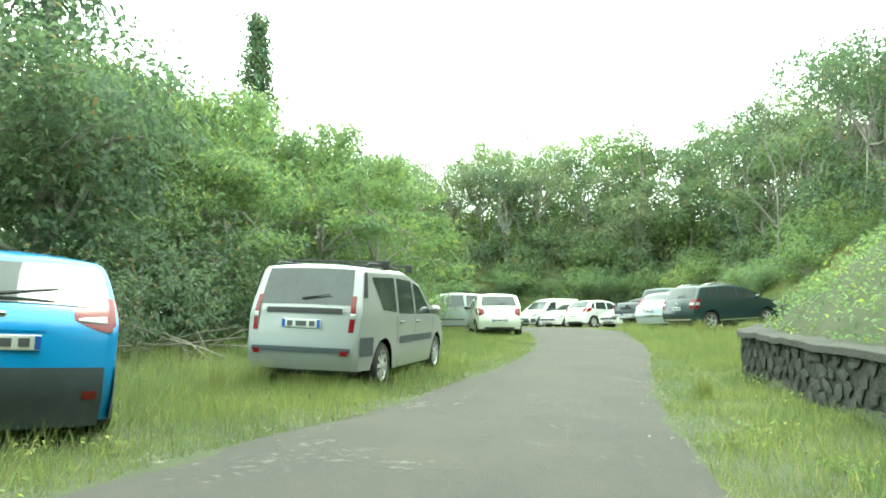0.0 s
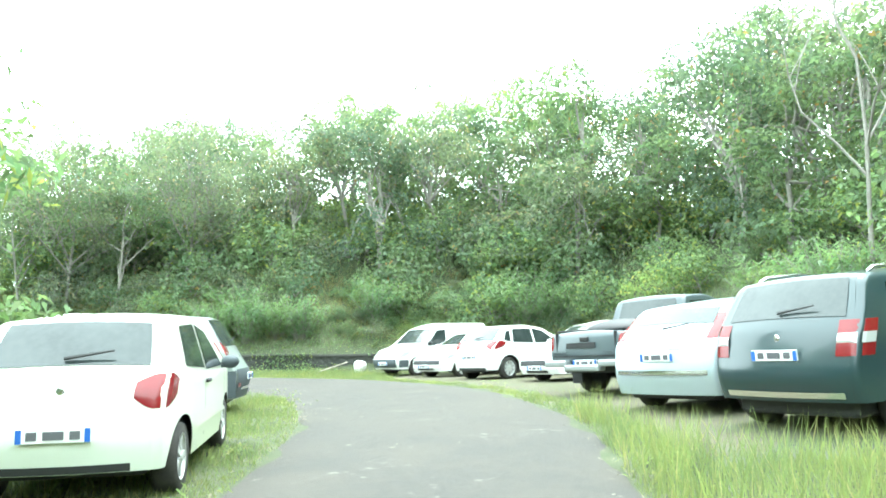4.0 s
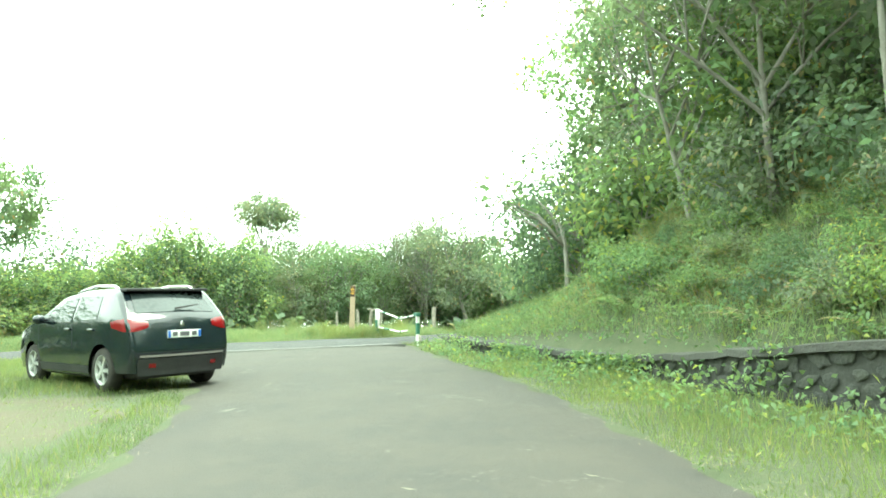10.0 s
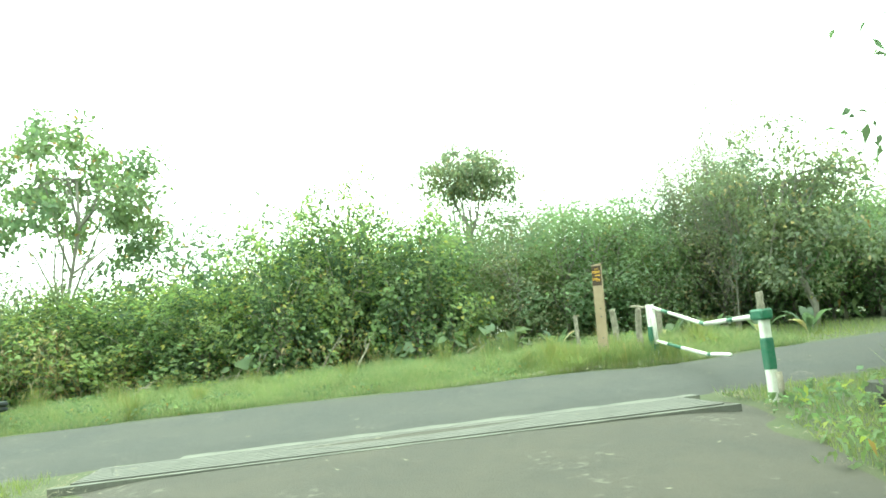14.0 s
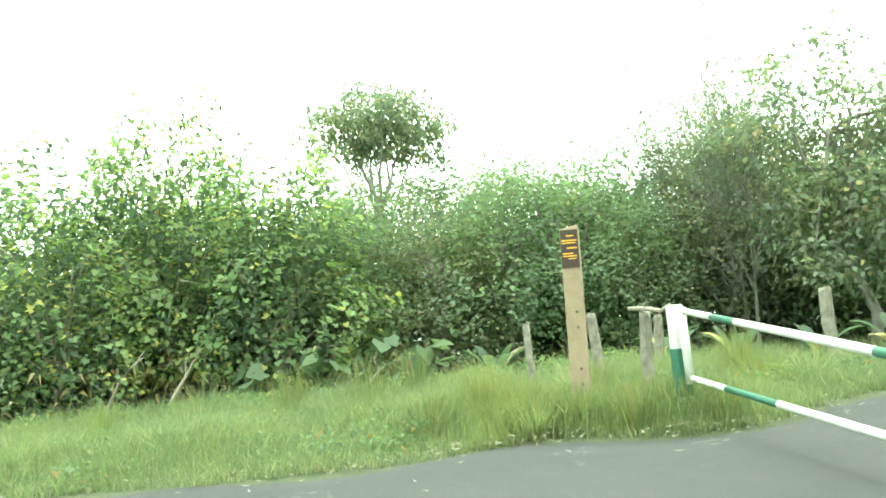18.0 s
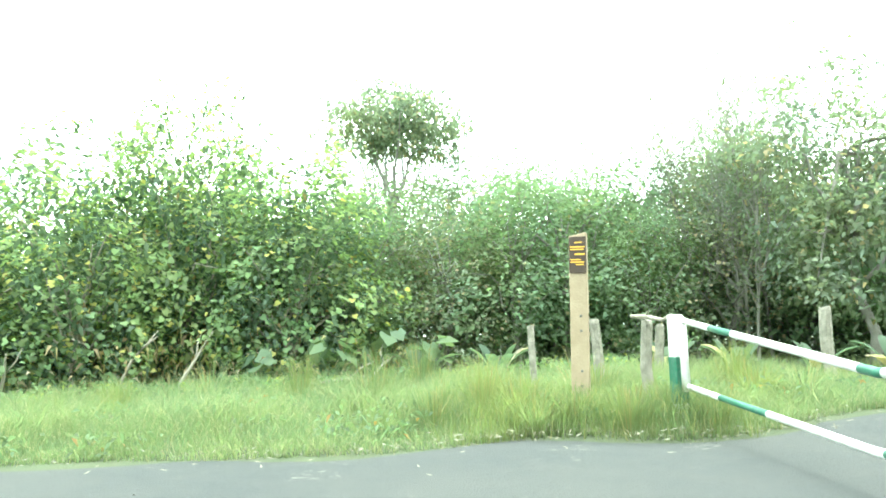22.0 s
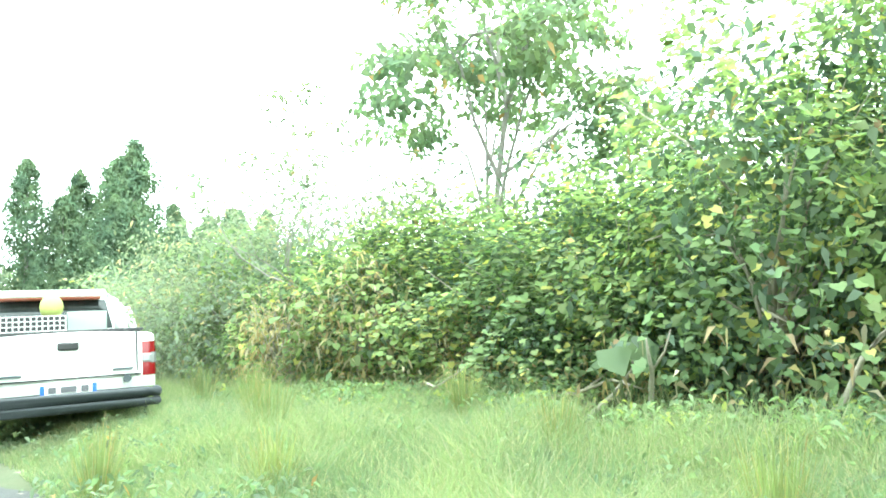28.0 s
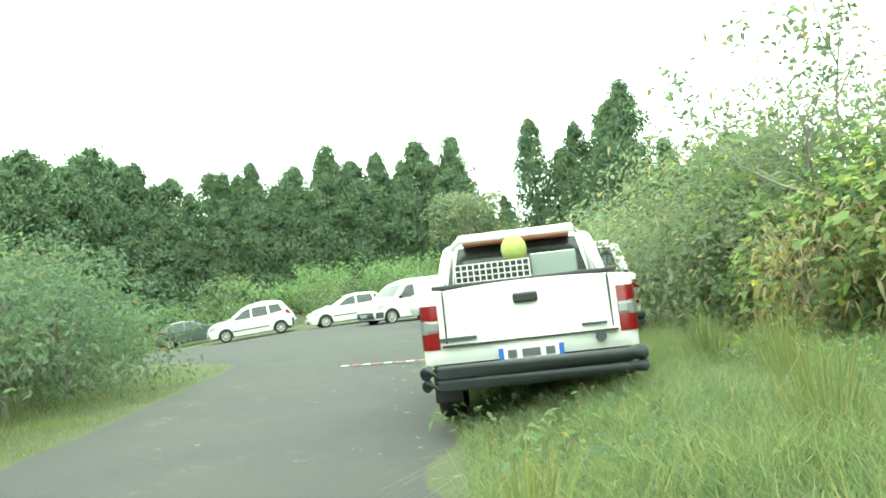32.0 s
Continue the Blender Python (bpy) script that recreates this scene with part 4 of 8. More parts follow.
S_TWINGO = spec("hatchback", 3.6, 1.65, 1.47, [(1.72, 0.2), (1.8, 0.42), (1.76, 0.62), (1.5, 0.84), (1.0, 0.98), (0.25, 1.4), (-0.3, 1.47), (-1.3, 1.41), (-1.62, 1.0), (-1.72, 0.86), (-1.8, 0.52), (-1.74, 0.26)], 0.93,
                [[(-0.32, 0.95), (0.68, 0.95), (0.12, 1.31), (-0.32, 1.38)], [(-1.2, 1.02), (-0.4, 0.97), (-0.4, 1.38), (-1.05, 1.36)]], wheel=0.285, axle_f=1.08, axle_r=-1.29, mirror=(0.72, 0.98), mirror_mat=M_GREYPLASTIC,
                tail=(0.72, 0.98, 0.78, 0.16), head=(0.58, 0.78, 0.5), seams=((0.9, 0.9), (-0.36, -0.36)), handles=(-0.22,), handle_mat=M_BLACK, rub=(-0.9, 0.85, 0.46, 0.5), rub_mat=M_PALEGREEN, plate_z=0.56, rear_bands=((0.27, 0.33, 0.8, M_BLACK),), spokes=5)
S_LOGAN = spec("estate_car", 4.45, 1.74, 1.64, [(2.1, 0.22), (2.2, 0.44), (2.16, 0.66), (1.8, 0.86), (1.1, 0.99), (0.42, 1.46), (-0.35, 1.62), (-1.92, 1.6), (-2.12, 1.06), (-2.14, 0.95), (-2.24, 0.5), (-2.18, 0.28)], 0.97,
               [[(0.02, 0.99), (0.86, 0.99), (0.34, 1.4), (0.02, 1.47)], [(-0.86, 1.0), (-0.08, 0.99), (-0.08, 1.48), (-0.8, 1.5)], [(-1.5, 1.05), (-0.96, 1.02), (-0.92, 1.5), (-1.74, 1.48)]], wheel=0.31, axle_f=1.35, axle_r=-1.45, tumble=0.14, bow=0.05, mirror=(0.82, 1.05), mirror_mat=M_SILVER,
               tail=(0.76, 1.22, 0.9, 0.0), tail_mid=(0.92, 1.0), head=(0.62, 0.82, 0.5), rear_window=(0.05, 0.96, 0.92), seams=((1.0, 1.0), (-0.02, -0.02), (-0.88, -0.95)), handles=(0.12, -0.72), rub=(-0.82, 0.92, 0.58, 0.68), plate_z=0.86, badge=False,
               side_bands=((-2.16, -1.82, 0.46, 0.7, M_GREYPLASTIC),), side_patches=(([(-2.05, 1.2), (-1.94, 1.2), (-1.86, 1.53), (-1.93, 1.54)], M_BLACK),), rear_bands=((0.5, 0.56, 0.98, M_GREYPLASTIC), (0.985, 1.05, 0.75, M_BLACK)), reflectors=((0.5, 0.8),), bars=(0.0, -1.1), rails=(0.3, -1.7), rail_mat=M_BLACK, spokes=8)
S_CAPTUR = spec("crossover_car", 4.12, 1.78, 1.56, [(1.95, 0.26), (2.05, 0.48), (2.0, 0.7), (1.7, 0.92), (1.05, 1.05), (0.25, 1.46), (-0.4, 1.56), (-1.5, 1.5), (-1.9, 1.1), (-1.98, 0.98), (-2.06, 0.6), (-1.98, 0.3)], 1.02,
                [[(-0.3, 1.03), (0.66, 1.03), (0.12, 1.38), (-0.3, 1.45)], [(-1.2, 1.1), (-0.38, 1.04), (-0.38, 1.45), (-1.15, 1.42)]], wheel=0.33, axle_f=1.28, axle_r=-1.32, mirror=(0.74, 1.08), tail=(0.96, 1.22, 0.66, 0.28), tail_mid=(1.02, 1.08), head=(0.7, 0.86, 0.5), rear_window=(0.14, 0.93, 0.9),
                seams=((0.95, 0.95), (-0.34, -0.34)), handles=(-0.2, -1.0), plate_z=0.88, badge_z=1.06, rear_bands=((0.26, 0.7, 1.0, M_GREYPLASTIC), (0.95, 1.0, 0.42, M_BLUE)), side_bands=((-2.03, -1.7, 0.3, 0.7, M_GREYPLASTIC),), cladding=True, reflectors=((0.5, 0.8),))
S_SCENIC = spec("family_car", 4.26, 1.81, 1.62, [(2.0, 0.22), (2.12, 0.44), (2.06, 0.68), (1.75, 0.88), (1.2, 1.03), (0.35, 1.5), (-0.4, 1.62), (-1.6, 1.56), (-1.88, 1.08), (-1.94, 0.96), (-2.12, 0.66), (-2.05, 0.28)], 1.0,
                [[(0.0, 1.02), (0.9, 1.02), (0.3, 1.43), (0.0, 1.5)], [(-0.85, 1.04), (-0.08, 1.02), (-0.08, 1.5), (-0.8, 1.52)], [(-1.6, 1.14), (-0.95, 1.06), (-0.92, 1.52), (-1.45, 1.5)]], wheel=0.315, axle_f=1.3, axle_r=-1.39, mirror=(0.86, 1.06), tail=(0.9, 1.18, 0.8, 0.2), tail_mid=(0.94, 1.02), head=(0.64, 0.82, 0.5), rear_window=(0.05, 0.97, 0.93),
                seams=((1.05, 1.05), (-0.04, -0.04), (-0.9, -0.95)), handles=(0.1, -0.75), rub=(-0.85, 0.95, 0.46, 0.52), plate_z=0.62, rear_bands=((0.3, 0.74, 0.98, M_GREYPLASTIC), (0.42, 0.46, 0.6, M_CHROME)), side_bands=((-2.1, -1.97, 0.3, 0.72, M_GREYPLASTIC),), reflectors=((0.5, 0.8),), spokes=7)
S_ALMERA = spec("hatchback", 4.18, 1.7, 1.45, [(1.98, 0.2), (2.08, 0.4), (2.02, 0.6), (1.7, 0.8), (0.95, 0.95), (0.15, 1.36), (-0.5, 1.45), (-1.4, 1.38), (-1.85, 1.0), (-1.95, 0.9), (-2.08, 0.52), (-2.0, 0.27)], 0.93,
                HATCH_WIN, wheel=0.3, axle_f=1.25, axle_r=-1.28, mirror=(0.7, 0.98), tail=(0.66, 0.98, 0.7, 0.3), tail_mid=(0.84, 0.92), head=(0.56, 0.74, 0.5), seams=((0.95, 0.95), (-0.34, -0.34)), handles=(-0.2, -1.0), plate_z=0.78, rear_bands=((0.5, 0.56, 0.98, M_BLACK),), spokes=6)
S_PRADO = spec("off_roader", 4.6, 1.88, 1.88, [(2.18, 0.36), (2.3, 0.6), (2.26, 0.86), (2.0, 1.06), (1.1, 1.17), (0.55, 1.7), (-0.3, 1.87), (-2.0, 1.85), (-2.22, 1.2), (-2.25, 1.1), (-2.3, 0.62), (-2.25, 0.42)], 1.15,
               [[(0.05, 1.18), (0.9, 1.18), (0.48, 1.62), (0.05, 1.68)], [(-0.85, 1.18), (-0.05, 1.18), (-0.05, 1.69), (-0.85, 1.7)], [(-2.0, 1.24), (-0.95, 1.2), (-0.95, 1.7), (-1.9, 1.68)]], wheel=0.375, axle_f=1.42, axle_r=-1.37, tumble=0.12, bow=0.05, sill=0.4, mirror=(0.85, 1.25), tail=(0.95, 1.4, 0.86, 0.16), tail_mid=(1.1, 1.2), head=(0.86, 1.02, 0.5),
               seams=((1.0, 1.0), (0.0, 0.0), (-0.9, -0.9)), handles=(0.15, -0.75), plate_z=0.75, rear_bands=((0.5, 0.66, 1.0, M_CHROME),), rear_window=(0.05, 0.9, 0.9), spokes=6, tyre_w=0.25)
S_DUSTER = spec("off_roader", 4.3, 1.82, 1.64, [(2.02, 0.32), (2.14, 0.52), (2.1, 0.78), (1.8, 0.98), (1.05, 1.08), (0.35, 1.52), (-0.35, 1.63), (-1.65, 1.58), (-1.95, 1.12), (-2.0, 1.02), (-2.12, 0.62), (-2.05, 0.36)], 1.05,
                [[(0.0, 1.07), (0.85, 1.07), (0.3, 1.45), (0.0, 1.51)], [(-0.85, 1.1), (-0.08, 1.07), (-0.08, 1.51), (-0.8, 1.52)], [(-1.55, 1.18), (-0.95, 1.12), (-0.9, 1.5), (-1.4, 1.48)]], wheel=0.34, axle_f=1.33, axle_r=-1.34, sill=0.32, mirror=(0.82, 1.12), tail=(0.8, 1.14, 0.83, 0.14), tail_mid=(0.92, 1.02), head=(0.74, 0.92, 0.55),
                seams=((0.98, 0.98), (-0.04, -0.04)), handles=(0.1, -0.75), plate_z=0.82, rear_bands=((0.4, 0.46, 0.9, M_CHROME),), side_bands=((-0.95, 0.9, 0.33, 0.37, M_CHROME),), rails=(0.2, -1.4), spokes=5)
S_FOCUS = spec("hatchback", 4.34, 1.84, 1.48, [(2.05, 0.22), (2.16, 0.42), (2.1, 0.64), (1.75, 0.84), (1.0, 0.98), (0.2, 1.39), (-0.5, 1.48), (-1.5, 1.41), (-2.0, 1.0), (-2.08, 0.9), (-2.17, 0.55), (-2.1, 0.27)], 0.96, HATCH_WIN, wheel=0.315, axle_f=1.3, axle_r=-1.34, mirror=(0.74, 1.02),
               tail=(0.98, 1.3, 0.86, 0.16), head=(0.6, 0.78, 0.5), seams=((0.98, 0.98), (-0.34, -0.34)), handles=(-0.2, -1.0), plate_z=0.76, badge_z=0.98, rear_window=(0.12, 0.62, 0.86), rear_bands=((0.53, 0.59, 0.98, M_CHROME), (0.85, 0.89, 0.5, M_CHROME)), spokes=7)
S_2008 = spec("crossover_car", 4.16, 1.74, 1.5, [(1.96, 0.24), (2.07, 0.46), (2.02, 0.7), (1.7, 0.9), (1.0, 1.02), (0.25, 1.42), (-0.4, 1.5), (-1.5, 1.48), (-1.9, 1.08), (-1.96, 0.98), (-2.07, 0.6), (-2.0, 0.3)], 1.0,
              [[(-0.3, 1.02), (0.66, 1.02), (0.12, 1.34), (-0.3, 1.4)], [(-1.15, 1.06), (-0.38, 1.03), (-0.38, 1.4), (-1.1, 1.4)]], wheel=0.325, axle_f=1.25, axle_r=-1.29, mirror=(0.74, 1.06), tail=(0.88, 1.06, 0.7, 0.3), head=(0.68, 0.84, 0.5), rear_window=(0.12, 0.9, 0.88), spoiler=True, spoiler_mat=M_BLACK,
              seams=((0.95, 0.95), (-0.34, -0.34)), handles=(-0.2, -1.0), plate_z=0.83, badge_z=0.97, rear_bands=((0.26, 0.5, 0.98, M_BLACK), (0.52, 0.55, 0.95, M_CHROME)), reflectors=((0.4, 0.62),), side_bands=((-0.9, 0.88, 0.26, 0.38, M_BLACK),), rails=(0.1, -1.3), spokes=5)
S_VAN = spec("panel_van", 4.1, 1.72, 1.8, [(1.92, 0.24), (2.04, 0.42), (2.0, 0.66), (1.7, 0.88), (1.1, 1.03), (0.5, 1.58), (-0.1, 1.76), (-1.9, 1.78), (-2.02, 1.2), (-2.03, 1.1), (-2.05, 0.5), (-2.0, 0.3)], 1.0,
             [[(0.05, 1.02), (0.85, 1.02), (0.42, 1.5), (0.05, 1.55)]], wheel=0.3, axle_f=1.25, axle_r=-1.44, tumble=0.13, bow=0.06, mirror=(0.8, 1.08), mirror_mat=M_BLACK, tail=(0.6, 1.0, 0.9, 0.1), head=(0.62, 0.8, 0.5), seams=((0.98, 0.98), (-0.02, -0.02)), handles=(0.12,), handle_mat=M_BLACK,
             front_bands=((0.3, 0.56, 1.0, M_GREYPLASTIC),), side_bands=((1.62, 1.96, 0.3, 0.54, M_GREYPLASTIC),), plate_z=0.7, spokes=8)
S_NAVARA = spec("pickup_truck", 4.95, 1.8, 1.69, [(2.34, 0.4), (2.46, 0.6), (2.42, 0.84), (2.1, 1.02), (1.3, 1.14), (0.8, 1.56), (0.3, 1.68), (-0.5, 1.66), (-0.66, 1.18), (-2.36, 1.16), (-2.42, 0.66), (-2.4, 0.58)], 1.12,
                [[(0.45, 1.15), (1.14, 1.15), (0.75, 1.5), (0.45, 1.58)], [(-0.42, 1.16), (0.37, 1.15), (0.37, 1.59), (-0.38, 1.57)]], wheel=0.37, axle_f=1.55, axle_r=-1.38, sill=0.42, taper=0.05, bow=0.02, tumble=0.14, mirror=(1.05, 1.22), tail=(0.7, 1.06, 0.91, 0.07), tail_mid=(0.83, 0.94), tail_mid_mat=M_GREYLENS, head=(0.7, 0.88, 0.5), rear_window=(0.08, 0.9, 0.86), wiper=False, badge=False,
                seams=((1.2, 1.2), (0.4, 0.4), (-0.5, -0.5)), handles=(0.55, -0.28), plate_z=0.615, under=0.42, arch=0.07, tyre_w=0.24, spokes=6)
S_HILUX = dict(S_NAVARA, H=1.74, taper=0.07, tumble=0.16, line=[(2.34, 0.4), (2.46, 0.6), (2.42, 0.86), (2.1, 1.02), (1.2, 1.12), (0.7, 1.6), (0.2, 1.73), (-0.5, 1.71), (-0.66, 1.14), (-2.38, 1.12), (-2.44, 0.74), (-2.42, 0.62)], belt=1.1,
               windows=[[(0.38, 1.13), (1.05, 1.13), (0.66, 1.54), (0.38, 1.62)], [(-0.42, 1.14), (0.3, 1.13), (0.3, 1.62), (-0.38, 1.6)]], tail=(0.82, 1.08, 0.955, 0.05), tail_mid=None, plate_z=0.6)
S_SUV = dict(S_SCENIC, name="off_roader", H=1.68, line=[(2.02, 0.26), (2.15, 0.5), (2.1, 0.76), (1.8, 0.96), (1.1, 1.06), (0.35, 1.55), (-0.4, 1.68), (-1.6, 1.63), (-1.95, 1.12), (-2.02, 1.0), (-2.15, 0.64), (-2.08, 0.32)], rear_bands=(), rails=(0.2, -1.4))

logan = make_car(S_LOGAN, "silver estate car with black roof bars parked on the grass verge", -1.25, 11.65, -14, M_SILVER)
captur = make_car(S_CAPTUR, "bright blue crossover car with grey bumper standing in long grass", -4.29, 7.08, 33, M_BLUE, lift=-0.12)
twingo = make_car(S_TWINGO, "pale green small hatchback parked half on the verge", 1.88, 27.1, 3, M_PALEGREEN)
scenic = make_car(S_SCENIC, "grey-green family car parked nose to the bushes", 0.06, 32.19, 92, M_GREYGREEN)
almera = make_car(S_ALMERA, "dark grey-green hatchback with large red lamps", -0.98, 35.05, 99, M_DARKGREEN)
prado = make_car(S_PRADO, "tall white off-roader with a spare wheel on its tail", -3.35, 38.22, 123, M_WHITE)
duster = make_car(S_DUSTER, "dark green off-roader with silver roof rails in tall grass", 10.4, 27.5, -66, M_DUSTERGREEN)
focus = make_car(S_FOCUS, "pale blue-silver hatchback parked in grass", 10.0, 30.0, -60, M_LIGHTBLUE)
hilux = make_car(S_HILUX, "slate grey pickup truck with a white step bumper", 10.1, 33.3, -58, M_SLATE, "pickup")
front_hatch = make_car(S_206, "white small hatchback facing the lane", 10.0, 37.9, 118, M_WHITE)
clio = make_car(S_CLIO, "white hatchback parked nose to the bank", 8.7, 40.8, -55, M_WHITE)
p206 = make_car(S_206, "white small hatchback with black bumper strip facing the lane", 7.6, 43.5, 125, M_WHITE)
van = make_car(S_VAN, "white panel van with grey bumper facing the lane", 6.5, 45.6, 122, M_WHITE, "van")
p2008 = make_car(S_2008, "black crossover car with silver roof rails at the lane's edge", -14.8, 45.3, 110, M_BLACKCAR)
navara = make_car(S_NAVARA, "white double-cab pickup truck with black tube bumper", -28.23, 40.25, 167.6, M_WHITE, "pickup", lean=-0.9)
pickup_2 = make_car(S_NAVARA, "second white pickup truck parked ahead on the verge", -30.45, 35.3, 163, M_WHITE, "pickup")
suv_far = make_car(S_SUV, "white off-roader parked across the end of the road", -21.2, 9.6, -82, M_WHITE)
clio_far = make_car(S_CLIO, "white hatchback parked at the end of the road", -26.1, 11.4, -80, M_WHITE)
hatch_far = make_car(S_ALMERA, "dark green hatchback parked at the edge of the bushes", -17.2, 4.2, 95, M_DARKGREEN)
van_far = make_car(S_VAN, "white van with grey bumper parked far down the road", -28.6, 17.0, -62, M_WHITE, "van")
prado_far = make_car(S_PRADO, "white off-roader with dark bumper far down the road", -30.6, 22.5, -58, M_WHITE)
# ---- plants ----


def unit(v):
    return v / (np.linalg.norm(v, axis=1, keepdims=True) + 1e-9)


def leaf_quads(c, length, width, out=None, lift=0.5, droop=0.25):
    """Diamond leaves round the points c; out: the way the leaf faces, mixed with chance."""
    n = len(c)
    d = rng.normal(size=(n, 3))
    nrm = rng.normal(size=(n, 3)) * 0.7
    nrm[:, 2] += lift
    if out is not None:
        nrm += out * 0.9
        d += out * 0.5
    nrm = unit(nrm)
    d = unit(d - nrm * (d * nrm).sum(1, keepdims=True))
    side = np.cross(nrm, d)
    l = length * rng.uniform(0.65, 1.25, (n, 1))
    w = width * rng.uniform(0.7, 1.2, (n, 1))
    tip = c + d * l * 0.55
    tip[:, 2] -= droop * l[:, 0]
    v = np.stack([c - d * l * 0.45, c + side * w * 0.5 + nrm * w * 0.12, tip, c - side * w * 0.5 + nrm * w * 0.12], 1)
    return v.reshape(-1, 3)


def heart_leaves(c, size, out):
    """Broad vine leaves with six corners, tilted outward."""
    n = len(c)
    nrm = unit(out * 0.55 + rng.normal(size=(n, 3)) * 0.36 + np.array([0, 0, 0.8]))
    d = np.array([0, 0, -0.6]) + out * 0.8 + rng.normal(size=(n, 3)) * 0.55
    d = unit(d - nrm * (d * nrm).sum(1, keepdims=True))
    side = np.cross(nrm, d)
    s = size * rng.uniform(0.55, 1.25, (n, 1))
    shape = ((-0.35, 0.12), (-0.5, 0.42), (0.0, 0.56), (0.6, 0.0), (0.0, -0.56), (-0.5, -0.42))
    v = np.stack([c + d * s * a + side * s * b + nrm * s * (0.14 * abs(b) - 0.1 * max(a, 0)) for a, b in shape], 1)
    return v.reshape(-1, 3)


def clump_points(lobes, clumps, per, r):
    """Points in small clumps over the shells of ellipsoids, and the way out of the crown."""
    vol = np.array([l[3] * l[4] for l in lobes], float)
    pick = rng.choice(len(lobes), clumps, p=vol / vol.sum())
    L = np.array(lobes)[pick]
    d = unit(rng.normal(size=(clumps, 3)) + np.array([0, 0, 0.25]))
    cen = L[:, :3] + d * L[:, 3:6] * rng.uniform(0.62, 1.05, (clumps, 1))
    p = np.repeat(cen, per, 0) + rng.normal(size=(clumps * per, 3)) * r * np.array([1, 1, 0.7])
    return p, np.repeat(d, per, 0), cen


def branches(base, targets, r0, height, bend=0.3, stem_top=0.6, sides=6):
    """A tapered trunk with limbs that reach for the targets."""
    base = np.array(base, float)
    lean = rng.normal(size=2) * 0.04 * height
    trunk = [base + np.array([lean[0] * t * t, lean[1] * t * t, height * stem_top * t]) + np.r_[rng.normal(size=2) * 0.04 * height * t, 0] for t in np.linspace(0, 1, 6)]
    datas = [tube_data(trunk, [r0 * (1.25 if i == 0 else 1 - 0.11 * i) for i in range(6)], sides + 2)]
    for tg in targets:
        k = int(rng.integers(2, 6))
        a = trunk[k]
        tg = np.array(tg, float)
        mid = (a + tg) / 2 + rng.normal(size=3) * bend * 0.4 + np.array([0, 0, bend])
        datas.append(tube_data([a, (a + mid) / 2 + rng.normal(size=3) * 0.06, mid, (mid + tg) / 2 + rng.normal(size=3) * 0.1, tg], [r0 * q for q in (0.55, 0.42, 0.3, 0.2, 0.1)], sides, False))
    return join(*datas)


def place(x, y, s=1.0, turn=None, sink=0.05, sz=None):
    return Matrix.Translation((x, y, z_at(x, y) - sink)) @ Matrix.Rotation(rng.uniform(0, 6.28) if turn is None else turn, 4, "Z") @ Matrix.Diagonal((s, s, sz or s, 1))


def tree(name, label, lobes, clumps, per, r, leaf, leaf_w, mat, trunk_r, height, stem=0.55, bark=None, group="", category="tree"):
    t = new(name)
    tagged(t, label, category, group)
    p, out, cen = clump_points(lobes, clumps, per, r)
    part("trunk", mesh_of("trunk", *branches((0, 0, -0.3), cen[rng.choice(len(cen), min(len(cen), 16), False)], trunk_r, height, stem_top=stem), True), bark or M_BARK, t)
    part("crown", quads_mesh("crown", leaf_quads(p, leaf, leaf_w, out), 4), mat, t)
    return t


def grow(p, d, length, r, level, kids, spread_out, rise, datas, tips):
    """One limb, bent a little, and the limbs that spring from it; the last ones carry tufts."""
    pts = [p]
    for _ in range(3):
        d = d + rng.normal(size=3) * (0.04 if level == 3 else 0.16) + np.array([0, 0, rise * 0.15])
        d = d / np.linalg.norm(d)
        pts.append(pts[-1] + d * length / 3)
    datas.append(tube_data(pts, [r, r * 0.85, r * 0.7, r * 0.5 if level else r * 0.2], (3, 4, 5, 7)[level], False))
    if level == 0:
        tips += [pts[3], pts[2]]
        return
    for k in range(kids[level]):
        t = 1.0 if k == 0 else rng.uniform(0.35, 0.98)
        i = min(2, int(t * 3))
        q = pts[i] + (pts[i + 1] - pts[i]) * (t * 3 - i)
        s = rng.normal(size=3)
        s -= d * (s @ d)
        e = d * (1.0 if k == 0 else 0.55) + s / (np.linalg.norm(s) + 1e-6) * spread_out * (0.35 if k == 0 else 1.0) + np.array([0, 0, rise])
        grow(q, e / np.linalg.norm(e), length * rng.uniform(0.55, 0.85), r * 0.52, level - 1, kids, spread_out, rise, datas, tips)


def branching_tree(name, label, h, mat, leaf, leaf_w, per, tuft, kids=(0, 4, 4, 6), spread_out=0.8, rise=0.25, stem=0.42, r=0.09, lean=(0, 0), bark=None, group="", category="tree"):
    """An open tree whose forked limbs show between the tufts of leaves."""
    t = new(name)
    tagged(t, label, category, group)
    datas, tips = [], []
    d = np.array([lean[0], lean[1], 1.0])
    grow(np.array([0, 0, -0.3]), d / np.linalg.norm(d), h * stem, r, 3, kids, spread_out, rise, datas, tips)
    tips = np.array(tips)
    k = h / np.percentile(tips[:, 2], 97)
    tips *= k
    v, f = join(*datas)
    part("trunk", mesh_of("trunk", np.array(v) * k, f, True), bark or M_BARK, t)
    p = np.repeat(tips, per, 0) + rng.normal(size=(len(tips) * per, 3)) * tuft * np.array([1, 1, 0.75])
    part("crown", quads_mesh("crown", leaf_quads(p, leaf, leaf_w, lift=0.7), 4), mat, t)
    return t


